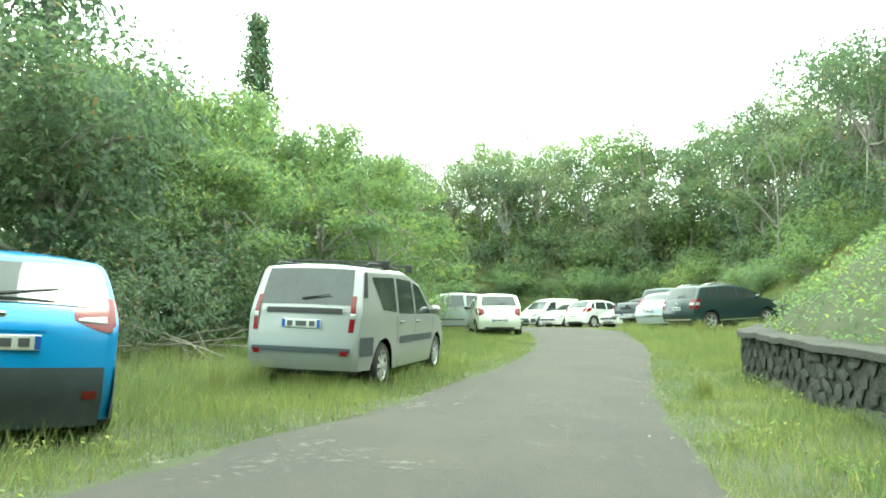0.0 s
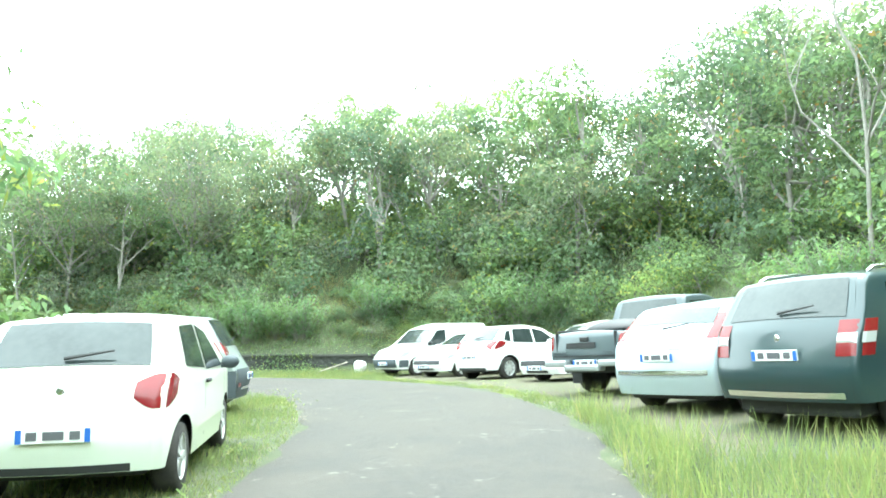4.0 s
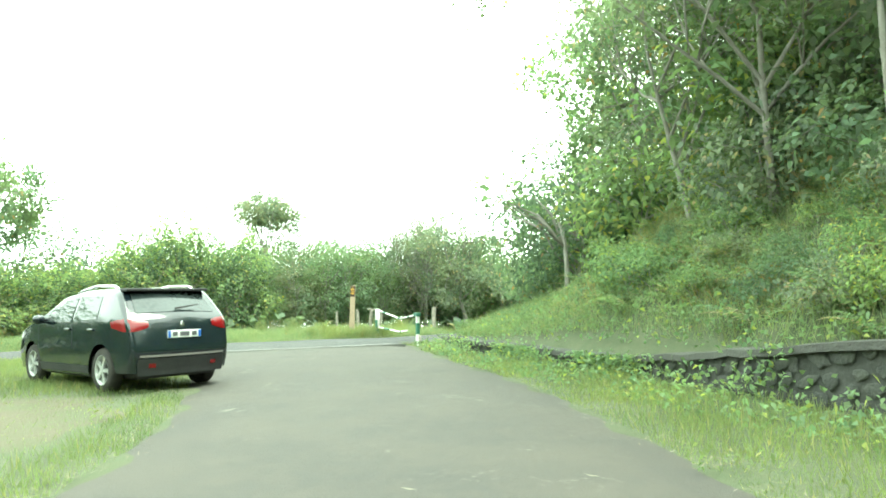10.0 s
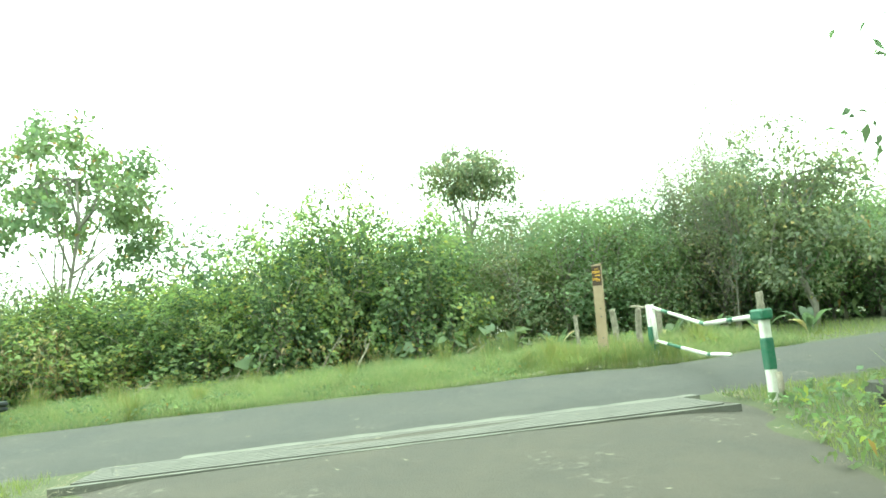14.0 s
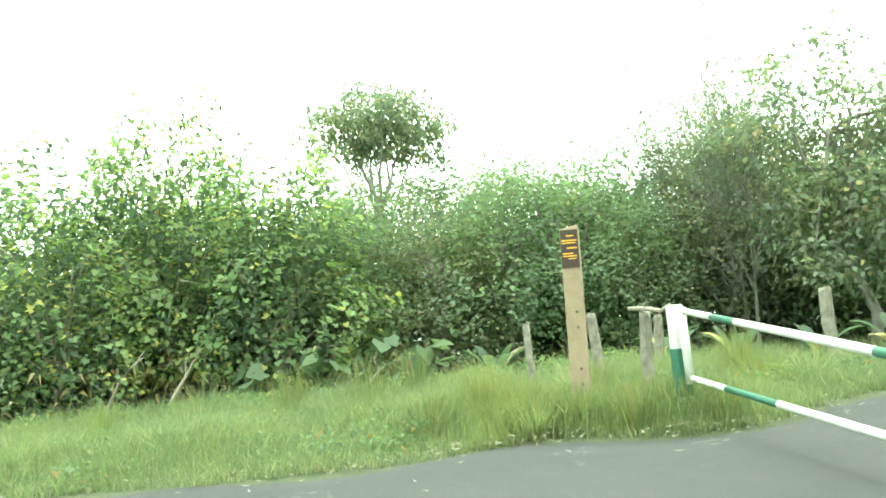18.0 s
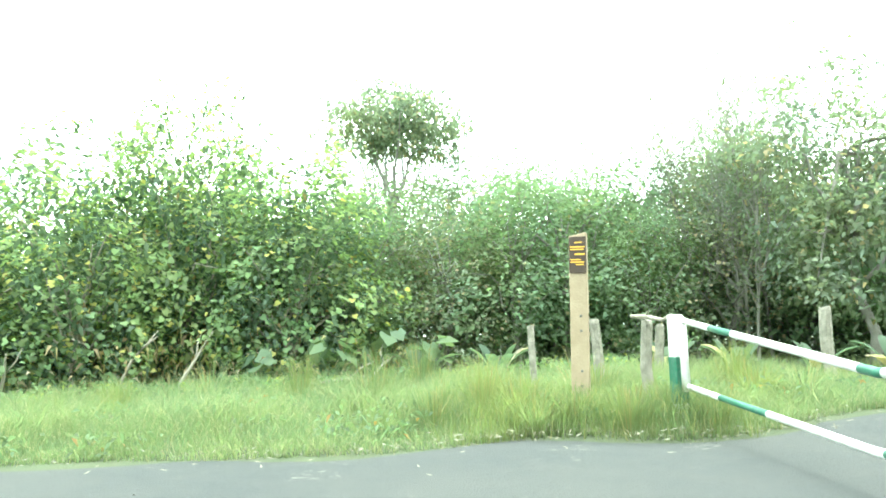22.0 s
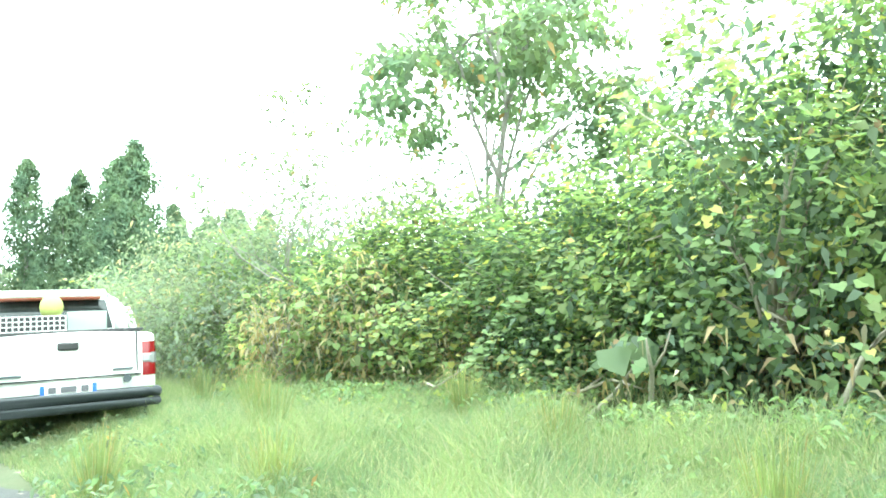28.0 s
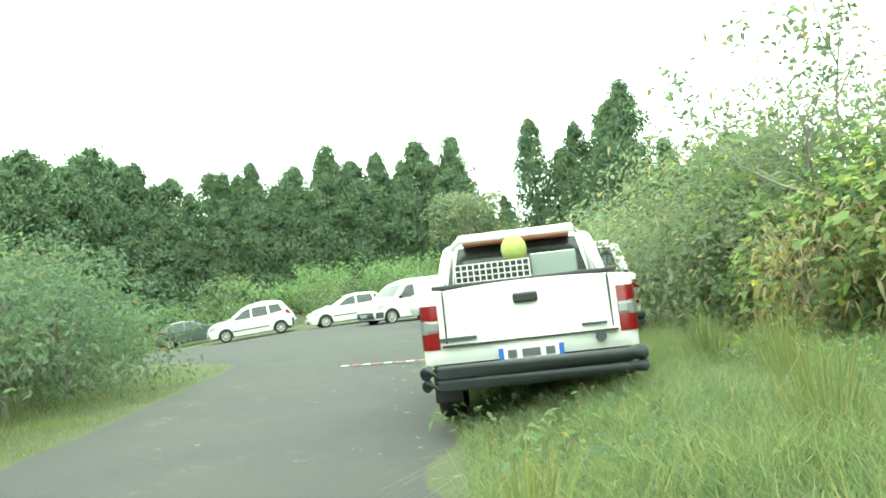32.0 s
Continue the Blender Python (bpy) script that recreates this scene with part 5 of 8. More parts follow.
def lobes_round(h, r, n, low=0.35):
    out = []
    for _ in range(n):
        a, q = rng.uniform(0, 6.28), rng.uniform(0.2, 0.75) * r
        s = rng.uniform(0.38, 0.62) * r
        out.append((math.cos(a) * q, math.sin(a) * q, rng.uniform(low * h + s * 0.6, h - s * 0.75), s, s, s * 0.75))
    return out


def spread(protos, spots, scales, sink=0.05):
    """Sets the first proto at the first spot and copies at the rest."""
    first = {}
    for i, (x, y) in enumerate(spots):
        k = i % len(protos)
        m = place(x, y, scales[i], sink=sink)
        if k in first:
            copy_thing(protos[k], m)
        else:
            first[k] = m
    for k, m in first.items():
        protos[k].matrix_basis = m


def scatter(n, ok, gap, box_, tries=6000, taken=None):
    """Random spots in a box that pass ok(x, y) and keep their distance."""
    xs, ys = rng.uniform(box_[0], box_[1], tries), rng.uniform(box_[2], box_[3], tries)
    keep = ok(xs, ys)
    got = list(taken or [])
    k0 = len(got)
    for x, y in zip(xs[keep], ys[keep]):
        if all((x - a) ** 2 + (y - b) ** 2 > gap * gap for a, b in got):
            got.append((x, y))
            if len(got) - k0 >= n:
                break
    return got[k0:]


on_hill = lambda x, y: inside(HILL, x, y)
wall_d = lambda x, y: away(WALL, x, y)

# trees on the bank
BANK_LABELS = ["slender broadleaf tree with dense olive-green crown on the bank", "dark green broadleaf tree with rounded crown on the bank", "greyish broadleaf tree with open twiggy crown on the bank"]
bank_protos = []
for i, (mat, h, r, leaf) in enumerate(((L_BRIGHT, 6.6, 2.4, 0.16), (L_TREE, 7.0, 2.5, 0.16), (L_TREE_DARK, 6.6, 2.6, 0.15), (L_TREE_GREY, 7.2, 2.3, 0.14), (L_TREE, 6.2, 2.5, 0.17), (L_TREE_GREY, 6.6, 2.5, 0.15))):
    bank_protos.append(tree("broadleaf_tree", BANK_LABELS[(0, 0, 1, 2, 0, 2)[i]], lobes_round(h, r, 12, 0.02), 96, 38, 0.25, leaf * 1.15, leaf * 0.7, mat, 0.1, h, 0.6, group="trees on the bank"))
spots = scatter(84, lambda x, y: on_hill(x, y) & (wall_d(x, y) > np.where((x > 7) & (y < 33), 8.0, np.where(x < 3, 5.4, 4.5))) & (wall_d(x, y) < 15) & (x > -19.8) & (y > 14) & ((x > -15) | (wall_d(x, y) > 5)), 2.6, (-20, 34, 4, 70))
spread(bank_protos, spots, [q * (0.98 if (x < -5 and y < 59) else 1.02 if x < 2 else 1.3) for q, (x, y) in zip(rng.uniform(0.88, 1.15, len(spots)), spots)])
# open trees at the end of the bank, leaning out over the wall
edge_protos = [branching_tree("leaning_tree", "open leaning tree with forked pale limbs over the wall", h, mat, 0.14, 0.085, 28, 0.25, (0, 4, 4, 7), 0.7, 0.2, 0.42, 0.065, lean, group="trees at the end of the bank") for h, mat, lean in ((6.8, L_TREE, (-0.05, -0.28)), (7.4, L_TREE_GREY, (0.1, -0.2)), (6.4, L_TREE_GREY, (-0.2, -0.2)))]
for k, (x, y, s) in enumerate(((-7.4, 54.8, 1.0), (-4.6, 55.6, 1.05), (-17.4, 61.4, 0.8))):
    copy_thing(edge_protos[k], place(x, y, s, 0.6 - 0.5 * k))
for p, (x, y, s) in zip(edge_protos, ((-12.2, 56.0, 1.0), (-10.0, 55.6, 1.1), (-14.2, 58.4, 0.95))):
    p.matrix_basis = place(x, y, s, 0.0)

# shrubs under them
shrub_protos = []
for mat, leaf, lab in ((L_TREE, 0.16, "bushy green undergrowth shrub"), (L_BRIGHT, 0.15, "light green broad-leaved shrub"), (L_BRIGHT, 0.15, "dense green undergrowth shrub"), (L_TREE_GREY, 0.14, "twiggy greyish shrub"), (L_VINE, 0.14, "yellow-green leafy shrub")):
    s = new("shrub")
    tagged(s, lab + " on the slope", "shrub", "shrubs of the slope")
    p, out, cen = clump_points([(0, 0, 0.75, 1.15, 1.15, 0.85), (0.5, 0.3, 0.5, 0.8, 0.8, 0.6), (-0.5, -0.2, 0.6, 0.8, 0.9, 0.7)], 46, 32, 0.24)
    part("branchwork", mesh_of("branchwork", *branches((0, 0, -0.2), cen[:9], 0.035, 1.2, 0.1, 0.5, 4), True), M_BARK, s)
    part("foliage", quads_mesh("foliage", leaf_quads(p, leaf, leaf * 0.5, out), 4), mat, s)
    shrub_protos.append(s)
bank_shrubs = scatter(135, lambda x, y: on_hill(x, y) & ~((x < -11) & (wall_d(x, y) < 4.6)) & ~((x > -4.4) & (x < 2.8) & (y > 46) & (wall_d(x, y) < 3.2)) & (wall_d(x, y) > np.where(x < -6, 2.2, 1.3)) & (wall_d(x, y) < 11) & (x > -22) & (y > 2) & ~((x > 2) & (y < 31) & (wall_d(x, y) < np.where(y < 16, 9, 6))), 1.45, (-22, 30, 0, 66))
low = scatter(70, lambda x, y: on_hill(x, y) & (wall_d(x, y) > 0.9) & (wall_d(x, y) < 4.2) & (y > 44) & ~((x > -4.6) & (x < 2.8)) & (x > -12.5), 0.85, (-17, 14, 44, 58))
low_size = list(rng.uniform(0.3, 0.62, len(low)))
spread(shrub_protos, bank_shrubs + low, [q * (1.5 if wall_d(np.array([x]), np.array([y]))[0] > 4 else 1.0) for q, (x, y) in zip(rng.uniform(0.75, 1.4, len(bank_shrubs)), bank_shrubs)] + low_size)

# ferns on the open part of the bank
fern_protos = []
for k in range(2):
    f = new("fern")
    tagged(f, "yellow-green fern with arching fronds on the bank", "fern", "ferns on the bank")
    for _ in range(11):
        a, L, e = rng.uniform(0, 6.28), rng.uniform(0.6, 1.0), rng.uniform(0.5, 1.0)
        d, side = np.array([math.cos(a), math.sin(a), 0]), np.array([-math.sin(a), math.cos(a), 0])
        spine = [d * L * e * t + np.array([0, 0, L * (0.95 * t - 0.75 * e * t * t)]) for t in np.linspace(0, 1, 14)]
        v = []
        for i in range(2, 14):
            w = 0.2 * L * math.sin(math.pi * (0.12 + 0.86 * i / 14)) * rng.uniform(0.85, 1.15)
            for q in (-1, 1):
                tip = spine[i] + side * q * w + d * 0.05 - np.array([0, 0, 0.25 * w])
                v += [spine[i], (spine[i] + tip) / 2 + d * 0.022, tip, (spine[i] + tip) / 2 - d * 0.022]
        part("frond", quads_mesh("frond", np.array(v), 4), (L_BRIGHT, L_BRIGHT, L_VINE, L_DEAD)[int(rng.integers(4))], f)
    fern_protos.append(f)
ferns = scatter(120, lambda x, y: on_hill(x, y) & (wall_d(x, y) > 0.7) & (wall_d(x, y) < 4.5) & (y > 44) & ~((x > -4.4) & (x < 2.6)) & ((x > -12) | (wall_d(x, y) > 2.6)) & (x > -18), 0.55, (-18, 13, 44, 59))
spread(fern_protos, ferns, rng.uniform(0.6, 1.1, len(ferns)))

# long-leaved bushes above the wall
long_protos = []
for _ in range(2):
    s = new("long_leaved_bush")
    tagged(s, "bright green bush of long drooping narrow leaves above the wall", "bush", "long-leaved bushes above the wall")
    stems, leaves_c, leaves_d = [], [], []
    for q in range(46):
        a, lean = rng.uniform(0, 6.28), rng.uniform(0.15, 0.75)
        d = np.array([math.cos(a) * lean, math.sin(a) * lean, 1.0])
        L = rng.uniform(1.4, 2.4)
        pts = [np.array([math.cos(a) * 0.3 * rng.uniform(), math.sin(a) * 0.3 * rng.uniform(), 0]) + d * L * t - np.array([0, 0, 0.35 * L * lean * t * t]) for t in np.linspace(0, 1, 5)]
        stems.append(tube_data(pts, [0.014, 0.012, 0.01, 0.008, 0.005], 4, False))
        for t in np.linspace(0.2, 1, 15):
            k = min(3, int(t * 4))
            c = pts[k] + (pts[k + 1] - pts[k]) * (t * 4 - k)
            for e in (0, 1):
                w = rng.uniform(0, 6.28)
                leaves_c.append(c)
                leaves_d.append((math.cos(w), math.sin(w), rng.uniform(-0.5, 0.35)))
    c, d = np.array(leaves_c), unit(np.array(leaves_d))
    side = unit(np.cross(d, np.array([0, 0, 1.0]) + rng.normal(size=d.shape) * 0.3))
    l = rng.uniform(0.22, 0.42, (len(c), 1))
    tip = c + d * l
    tip[:, 2] -= 0.3 * l[:, 0]
    v = np.stack([c, c + d * l * 0.45 + side * 0.026, tip, c + d * l * 0.45 - side * 0.026], 1).reshape(-1, 3)
    part("branchwork", mesh_of("branchwork", *join(*stems), True), M_BARK, s)
    part("foliage", quads_mesh("foliage", v, 4), L_LONG, s)
    long_protos.append(s)
long_spots = [(-2.2, 51.6), (-0.9, 51.4), (0.3, 51.6), (1.3, 51.4), (-1.5, 52.6), (4.6, 52.2), (10.8, 50.4), (12.2, 50.2), (11.6, 51.6), (16.2, 40.5), (15.6, 36.5), (16.6, 38.2)]
spread(long_protos, long_spots, rng.uniform(0.85, 1.1, len(long_spots)))

# vine-covered thicket west of the road
vine_protos = []
for i in range(3):
    s = new("vine_thicket")
    tagged(s, "thicket overgrown with broad yellow-green vine leaves", "thicket", "vine thickets beside the road")
    n = 5600
    d = unit(rng.normal(size=(n, 3)) * np.array([1, 1, 0.9]) + np.array([0, 0, 0.35]))
    d[:, 2] = np.abs(d[:, 2]) * np.where(rng.uniform(size=n) < 0.86, 1, -0.2)
    lump = 1 + 0.2 * np.sin(d[:, 0] * 6 + i) * np.sin(d[:, 1] * 5 + 2 * i) + 0.15 * np.sin(d[:, 2] * 11 + d[:, 0] * 7)
    hollow = np.sin(d[:, 0] * 7 + 2 * i) * np.sin(d[:, 1] * 8 + i) + np.sin(d[:, 2] * 9 + 3 * d[:, 1])
    c = d * np.array([2.0, 2.0, 3.3]) * (lump * rng.uniform(0.8, 1.0, n))[:, None] + np.array([0, 0, 0.75])
    keep = (c[:, 2] > 0.35) & ((hollow > -0.75) | (rng.uniform(size=n) < 0.25))
    c = c[keep]
    shoots = []
    for _ in range(7):
        a, q, h = rng.uniform(0, 6.28), rng.uniform(0.2, 1.5), rng.uniform(0.25, 0.6)
        root = np.array([math.cos(a) * q, math.sin(a) * q, 0.75 + 2.9 * math.sqrt(max(0.05, 1 - (q / 2.1) ** 2))])
        shoots += [root + np.array([math.cos(a) * 0.35 * t, math.sin(a) * 0.35 * t, h * t]) + rng.normal(size=3) * 0.06 for t in np.linspace(0, 1, 9)]
    c = np.vstack([c, np.array(shoots)])
    dd = unit(c - np.array([0, 0, 0.75]))
    part("foliage", quads_mesh("foliage", heart_leaves(c, 0.098, dd), 6), L_VINE, s)
    # inner leaves fill the gaps; their dark colour puts shade into the thicket
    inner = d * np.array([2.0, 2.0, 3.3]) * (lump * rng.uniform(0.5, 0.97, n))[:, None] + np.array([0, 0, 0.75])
    part("inner_foliage", quads_mesh("inner_foliage", leaf_quads(inner[inner[:, 2] > 0.1][:3800], 0.15, 0.08), 4), L_TREE_DARK, s, "inner leaves in a darker green that stands for shade")
    tg = [(math.cos(a) * q, math.sin(a) * q, z) for a, q, z in zip(rng.uniform(0, 6.28, 22), rng.uniform(0.8, 1.9, 22), rng.uniform(0.7, 3.2, 22))]
    part("branchwork", mesh_of("branchwork", *branches((0, 0, -0.2), tg, 0.06, 2.6, 0.35, 0.6, 4), True), M_DEADWOOD, s, "bare tangled pale stems")
    dl = rng.uniform(0, 6.28, 320)
    q = rng.uniform(1.5, 2.2, 320)
    c = np.stack([np.cos(dl) * q, np.sin(dl) * q, rng.uniform(0.1, 0.9, 320) ** 1.3], 1)
    part("withered_foliage", quads_mesh("withered_foliage", leaf_quads(c, 0.17, 0.05, droop=0.6), 4), L_DEAD, s, "withered brown leaves at the foot")
    vine_protos.append(s)
# the thicket's height along the road: low by the pickups, a tall mound opposite the lane
VINE_TOP = ((36, 2.5), (40, 2.7), (43, 3.1), (45.5, 3.0), (46.6, 3.1), (47.6, 4.2), (49.2, 5.2), (50.3, 5.5), (51.4, 4.2), (53, 3.2))
first = {}
for y in np.arange(37.5, 52.2, 1.75):
    for k in range(3):
        x, yy = -33.1 - k * 2.4 + rng.uniform(-0.35, 0.35) - 0.04 * abs(y - 48), y + rng.uniform(-0.4, 0.4)
        top = float(np.interp(yy, [q[0] for q in VINE_TOP], [q[1] for q in VINE_TOP])) * rng.uniform(0.9, 1.06) * (1 + 0.1 * k if yy < 47 else 1 - 0.03 * k)
        m = place(x, yy, rng.uniform(0.8, 0.95) if yy < 47 else rng.uniform(0.85, 1.0), sz=top / 4.15)
        k3 = int(rng.integers(3))
        if k3 in first:
            copy_thing(vine_protos[k3], m)
        else:
            first[k3] = m
for k3, m in first.items():
    vine_protos[k3].matrix_basis = m
# withered growth at the thicket's end
withered = []
for i in range(2):
    s = new("withered_bush")
    tagged(s, "withered brown bush of drooping dead leaves and pale stems", "bush", "withered bushes")
    tg = [(math.cos(a) * q, math.sin(a) * q, z) for a, q, z in zip(rng.uniform(0, 6.28, 30), rng.uniform(0.3, 1.1, 30), rng.uniform(0.6, 2.3, 30))]
    part("branchwork", mesh_of("branchwork", *branches((0, 0, -0.2), tg, 0.03, 2.0, 0.3, 0.5, 4), True), M_DEADWOOD, s)
    d = unit(rng.normal(size=(900, 3)))
    c = d * np.array([1.1, 1.1, 1.1]) * rng.uniform(0.5, 1.05, (900, 1)) + np.array([0, 0, 1.15])
    part("withered_foliage", quads_mesh("withered_foliage", leaf_quads(c, 0.17, 0.045, d, 0.2, 0.6), 4), L_DEAD, s)
    c = d[:260] * np.array([1.2, 1.2, 1.2]) * rng.uniform(0.7, 1.05, (260, 1)) + np.array([0, 0, 1.2])
    part("foliage", quads_mesh("foliage", heart_leaves(c, 0.13, d[:260]), 6), L_VINE, s, "few living yellow-green leaves")
    withered.append(s)
spread(withered, [(-31.5, 40.9), (-31.9, 42.2), (-31.9, 39.7), (-32.2, 44.0)], [0.85, 0.95, 0.7, 0.6])
# small-leaved bushes that carry the thicket on to the north
mixed_protos = []
for mat, leaf, lab in ((L_BUSH, 0.105, "dense small-leaved green bush"), (L_BUSH_GREY, 0.095, "brownish twiggy small-leaved bush"), (L_BUSH, 0.115, "green broadleaf bush"), (L_BUSH, 0.1, "grey-green leafy bush")):
    s = new("tall_bush")
    tagged(s, lab + " at the roadside", "bush", "tall bushes of the thicket")
    p, out, cen = clump_points([(0, 0, 2.0, 1.6, 1.6, 1.7), (0.8, 0.3, 1.2, 1.2, 1.3, 1.1), (-0.8, -0.2, 1.3, 1.2, 1.3, 1.2), (0.1, 0.2, 3.0, 1.1, 1.1, 0.9)], 150, 40, 0.25)
    keep = p[:, 2] > 0.1
    part("branchwork", mesh_of("branchwork", *branches((0, 0, -0.2), cen[:18], 0.06, 3.2, 0.25, 0.6, 4), True), M_BARK, s)
    part("foliage", quads_mesh("foliage", heart_leaves(p[keep], leaf * 0.64, out[keep]), 6), mat, s)
    mixed_protos.append(s)
mixed_spots = [(-33.0 - 2.4 * k + rng.uniform(-0.4, 0.4) + (0.1 * max(0, y - 56) - 0.5), y + rng.uniform(-0.5, 0.5)) for k in range(3) for y in np.arange(52.4 if k == 0 else 52.0, 70, 1.6)]
spread(mixed_protos, mixed_spots, [q * ((1.02 if y > 59 else 0.98 if y > 55 else 1.0) + (0.2 if x < -34.6 else 0)) for q, (x, y) in zip(rng.uniform(0.85, 1.2, len(mixed_spots)), mixed_spots)])

# lighter shrubs farther down that road, and on the ground between the two roads
def large_shrubs(kinds, clumps, per, group):
    made = []
    for mat, leaf, lab in kinds:
        s = new("large_shrub")
        tagged(s, lab + " beside the road", "shrub", group)
        p, out, cen = clump_points([(0, 0, 1.6, 1.7, 1.7, 1.3), (0.9, 0.4, 1.1, 1.2, 1.2, 1.0), (-0.8, -0.5, 1.2, 1.3, 1.2, 1.0), (0.1, 0.9, 0.8, 1.2, 1.2, 0.8)], clumps, per, 0.28)
        part("branchwork", mesh_of("branchwork", *branches((0, 0, -0.2), cen[:14], 0.05, 2.4, 0.2, 0.5, 4), True), M_BARK, s)
        part("foliage", quads_mesh("foliage", leaf_quads(p, leaf, leaf * 0.45, out), 4), mat, s)
        made.append(s)
    return made


near_protos = large_shrubs(((L_TREE_DARK, 0.13, "large green small-leaved shrub"), (L_TREE_DARK, 0.12, "large dark olive-green shrub"), (L_TREE_DARK, 0.13, "large dark green shrub")), 100, 26, "large shrubs by the lane")
dense_protos = large_shrubs(((L_BRIGHT, 0.24, "large light green shrub"), (L_LONG, 0.22, "pale green spreading shrub"), (L_TREE, 0.24, "large olive-green shrub")), 55, 19, "large shrubs by the far road")
free = lambda x, y: ~inside(ROAD_POLYS[0], x, y) & ~inside(ROAD_POLYS[1], x, y) & (away(R2_EAST, x, y) > 1.9) & (away(R1_LEFT, x, y) > 4.6)
island = scatter(44, lambda x, y: free(x, y) & ((away(R1_LEFT, x, y) < 12) | (away(R2_EAST, x, y) < 8)) & (x > -22) & (y < 42 - 0.3 * np.abs(x + 12)) & ((x < -6.5) | (y < 27)) & (x < -2.5) & ~((x < -13) & (y < 29)) & ((x > -16) | (y > 30)), 2.3, (-22, -1, 4, 42))
west = scatter(26, lambda x, y: (x < -33.2 - 0.05 * (40 - y)) & (x > -46), 2.5, (-46, -33, 14, 38))
pale_spots = [(-32.6, 37.4), (-33.4, 35.4), (-32.2, 33.6), (-34.6, 38.6), (-35.4, 36.4), (-33.0, 31.6), (-36.2, 39.6)]
south = scatter(30, lambda x, y: (y < 6 - 0.4 * np.abs(x + 24) * 0.2) & free(x, y) & (np.hypot(x + 17.2, y - 4.2) > 3.4) & (np.hypot(x + 21.2, y - 9.6) > 3.5), 3.0, (-52, -6, -8, 7))
near_spots = island + [(-2.9, 19.0), (-3.8, 17.2), (-2.4, 21.8), (-4.9, 15.4), (-3.2, 24.2), (-4.6, 18.6), (-5.4, 20.6), (-20.4, 38.4), (-20.7, 35.8), (-20.5, 33.2), (-19.6, 40.8), (-18.4, 36.6), (-18.4, 33.6), (-19.6, 31.0), (-20, 64), (-17.5, 60.5), (-22.5, 68), (-19.5, 58.9), (-19.9, 61.2), (-18.3, 57.8), (-20.8, 63.4), (-37.8, 43.8), (-38.6, 45.4)]
spread(near_protos, near_spots, [1.9 if x < -35 else 1.5 if x < -18 and y > 57 else 1.1 if x < -18.2 and 29 < y < 41 else q for q, (x, y) in zip(rng.uniform(0.7, 1.2, len(near_spots)), near_spots)])
dense_spots = west + south + [(-35.5, 66.5), (-31, 69), (-28.5, 66.5), (-33, 63.5), (-37, 62), (-40, 58)] + [(-38.6 - 1.4 * (i % 2), 48.0 + 1.5 * i) for i in range(15)] + [(-34.6, 66.0), (-30.4, 71.5), (-33.4, 68.6), (-35.4, 60.4), (-36.4, 58.6), (-34.2, 62.4), (-37.4, 56.6), (-35.6, 63.6)]
pale_protos = large_shrubs(((L_TREE_GREY, 0.105, "tall pale grey-green leafy shrub"), (L_TREE_GREY, 0.095, "tall grey-green leafy shrub")), 150, 36, "pale shrubs beside the pickups")
spread(pale_protos, pale_spots, [1.25, 1.3, 0.95, 1.5, 1.5, 1.0, 1.5])
spread(dense_protos, dense_spots, [q * (1.25 if x < -38 and y > 46 else 1.0) for q, (x, y) in zip(rng.uniform(0.8, 1.35, len(dense_spots)), dense_spots)])

# tall trees by name of place
open_tree = tree("tall_open_tree", "tall slim tree with open grey-green crown above the thicket", [(0, 0, 6.6, 1.2, 1.2, 0.8), (1.2, 0.3, 5.9, 1.0, 1.0, 0.7), (-1.3, 0.2, 5.8, 1.0, 1.0, 0.7), (0.3, 1.4, 5.7, 1.0, 1.0, 0.7), (0.1, -1.4, 5.8, 1.0, 1.0, 0.7), (1.7, -0.6, 4.8, 0.9, 0.9, 0.6), (-1.7, -0.7, 4.6, 0.9, 0.9, 0.6), (-0.9, 1.7, 4.5, 0.8, 0.9, 0.6), (1.2, 1.6, 4.4, 0.8, 0.8, 0.6), (0.2, -2.0, 4.5, 0.8, 0.8, 0.6), (-0.4, 0.2, 4.9, 0.9, 0.9, 0.7), (0.5, 2.3, 3.6, 0.6, 0.6, 0.4)], 165, 34, 0.19, 0.18, 0.11, L_TREE, 0.07, 7.0, 0.85)
open_tree.matrix_basis = place(-35.7, 41.6, 1.15, 1.4)
sapling = branching_tree("sparse_sapling", "thin sparse sapling with tufts of leaves at the twig ends", 4.9, L_TREE_GREY, 0.13, 0.075, 15, 0.13, (0, 2, 3, 4), 0.55, 0.3, 0.5, 0.055)
sapling.matrix_basis = place(-32.5, 40.4, 1.0, 0.4)
round_tree = tree("round_crowned_tree", "round-crowned grey-green tree behind the thicket", [(math.cos(a) * 1.5, math.sin(a) * 1.5, 5.75 + 0.25 * math.sin(3 * a), 0.85, 0.85, 0.55) for a in np.arange(7) * 0.9] + [(0, 0, 6.3, 1.25, 1.25, 0.55), (0.1, 0.3, 5.5, 1.3, 1.3, 0.4), (0.2, -0.6, 5.8, 1.0, 1.0, 0.5)], 170, 36, 0.2, 0.15, 0.09, L_TREE_GREY, 0.09, 6.6, 0.8)
round_tree.matrix_basis = place(-36.8, 53.8, 0.84, 0.0, sz=1.0)
thin_protos = [branching_tree("thin_tree", "thin half-bare tree with fine upright twigs", 7.2, L_TREE_GREY, 0.11, 0.045, 8, 0.2, (0, 5, 4, 7), 0.36, 0.42, 0.42, 0.05, group="thin trees behind the thicket") for _ in range(2)]
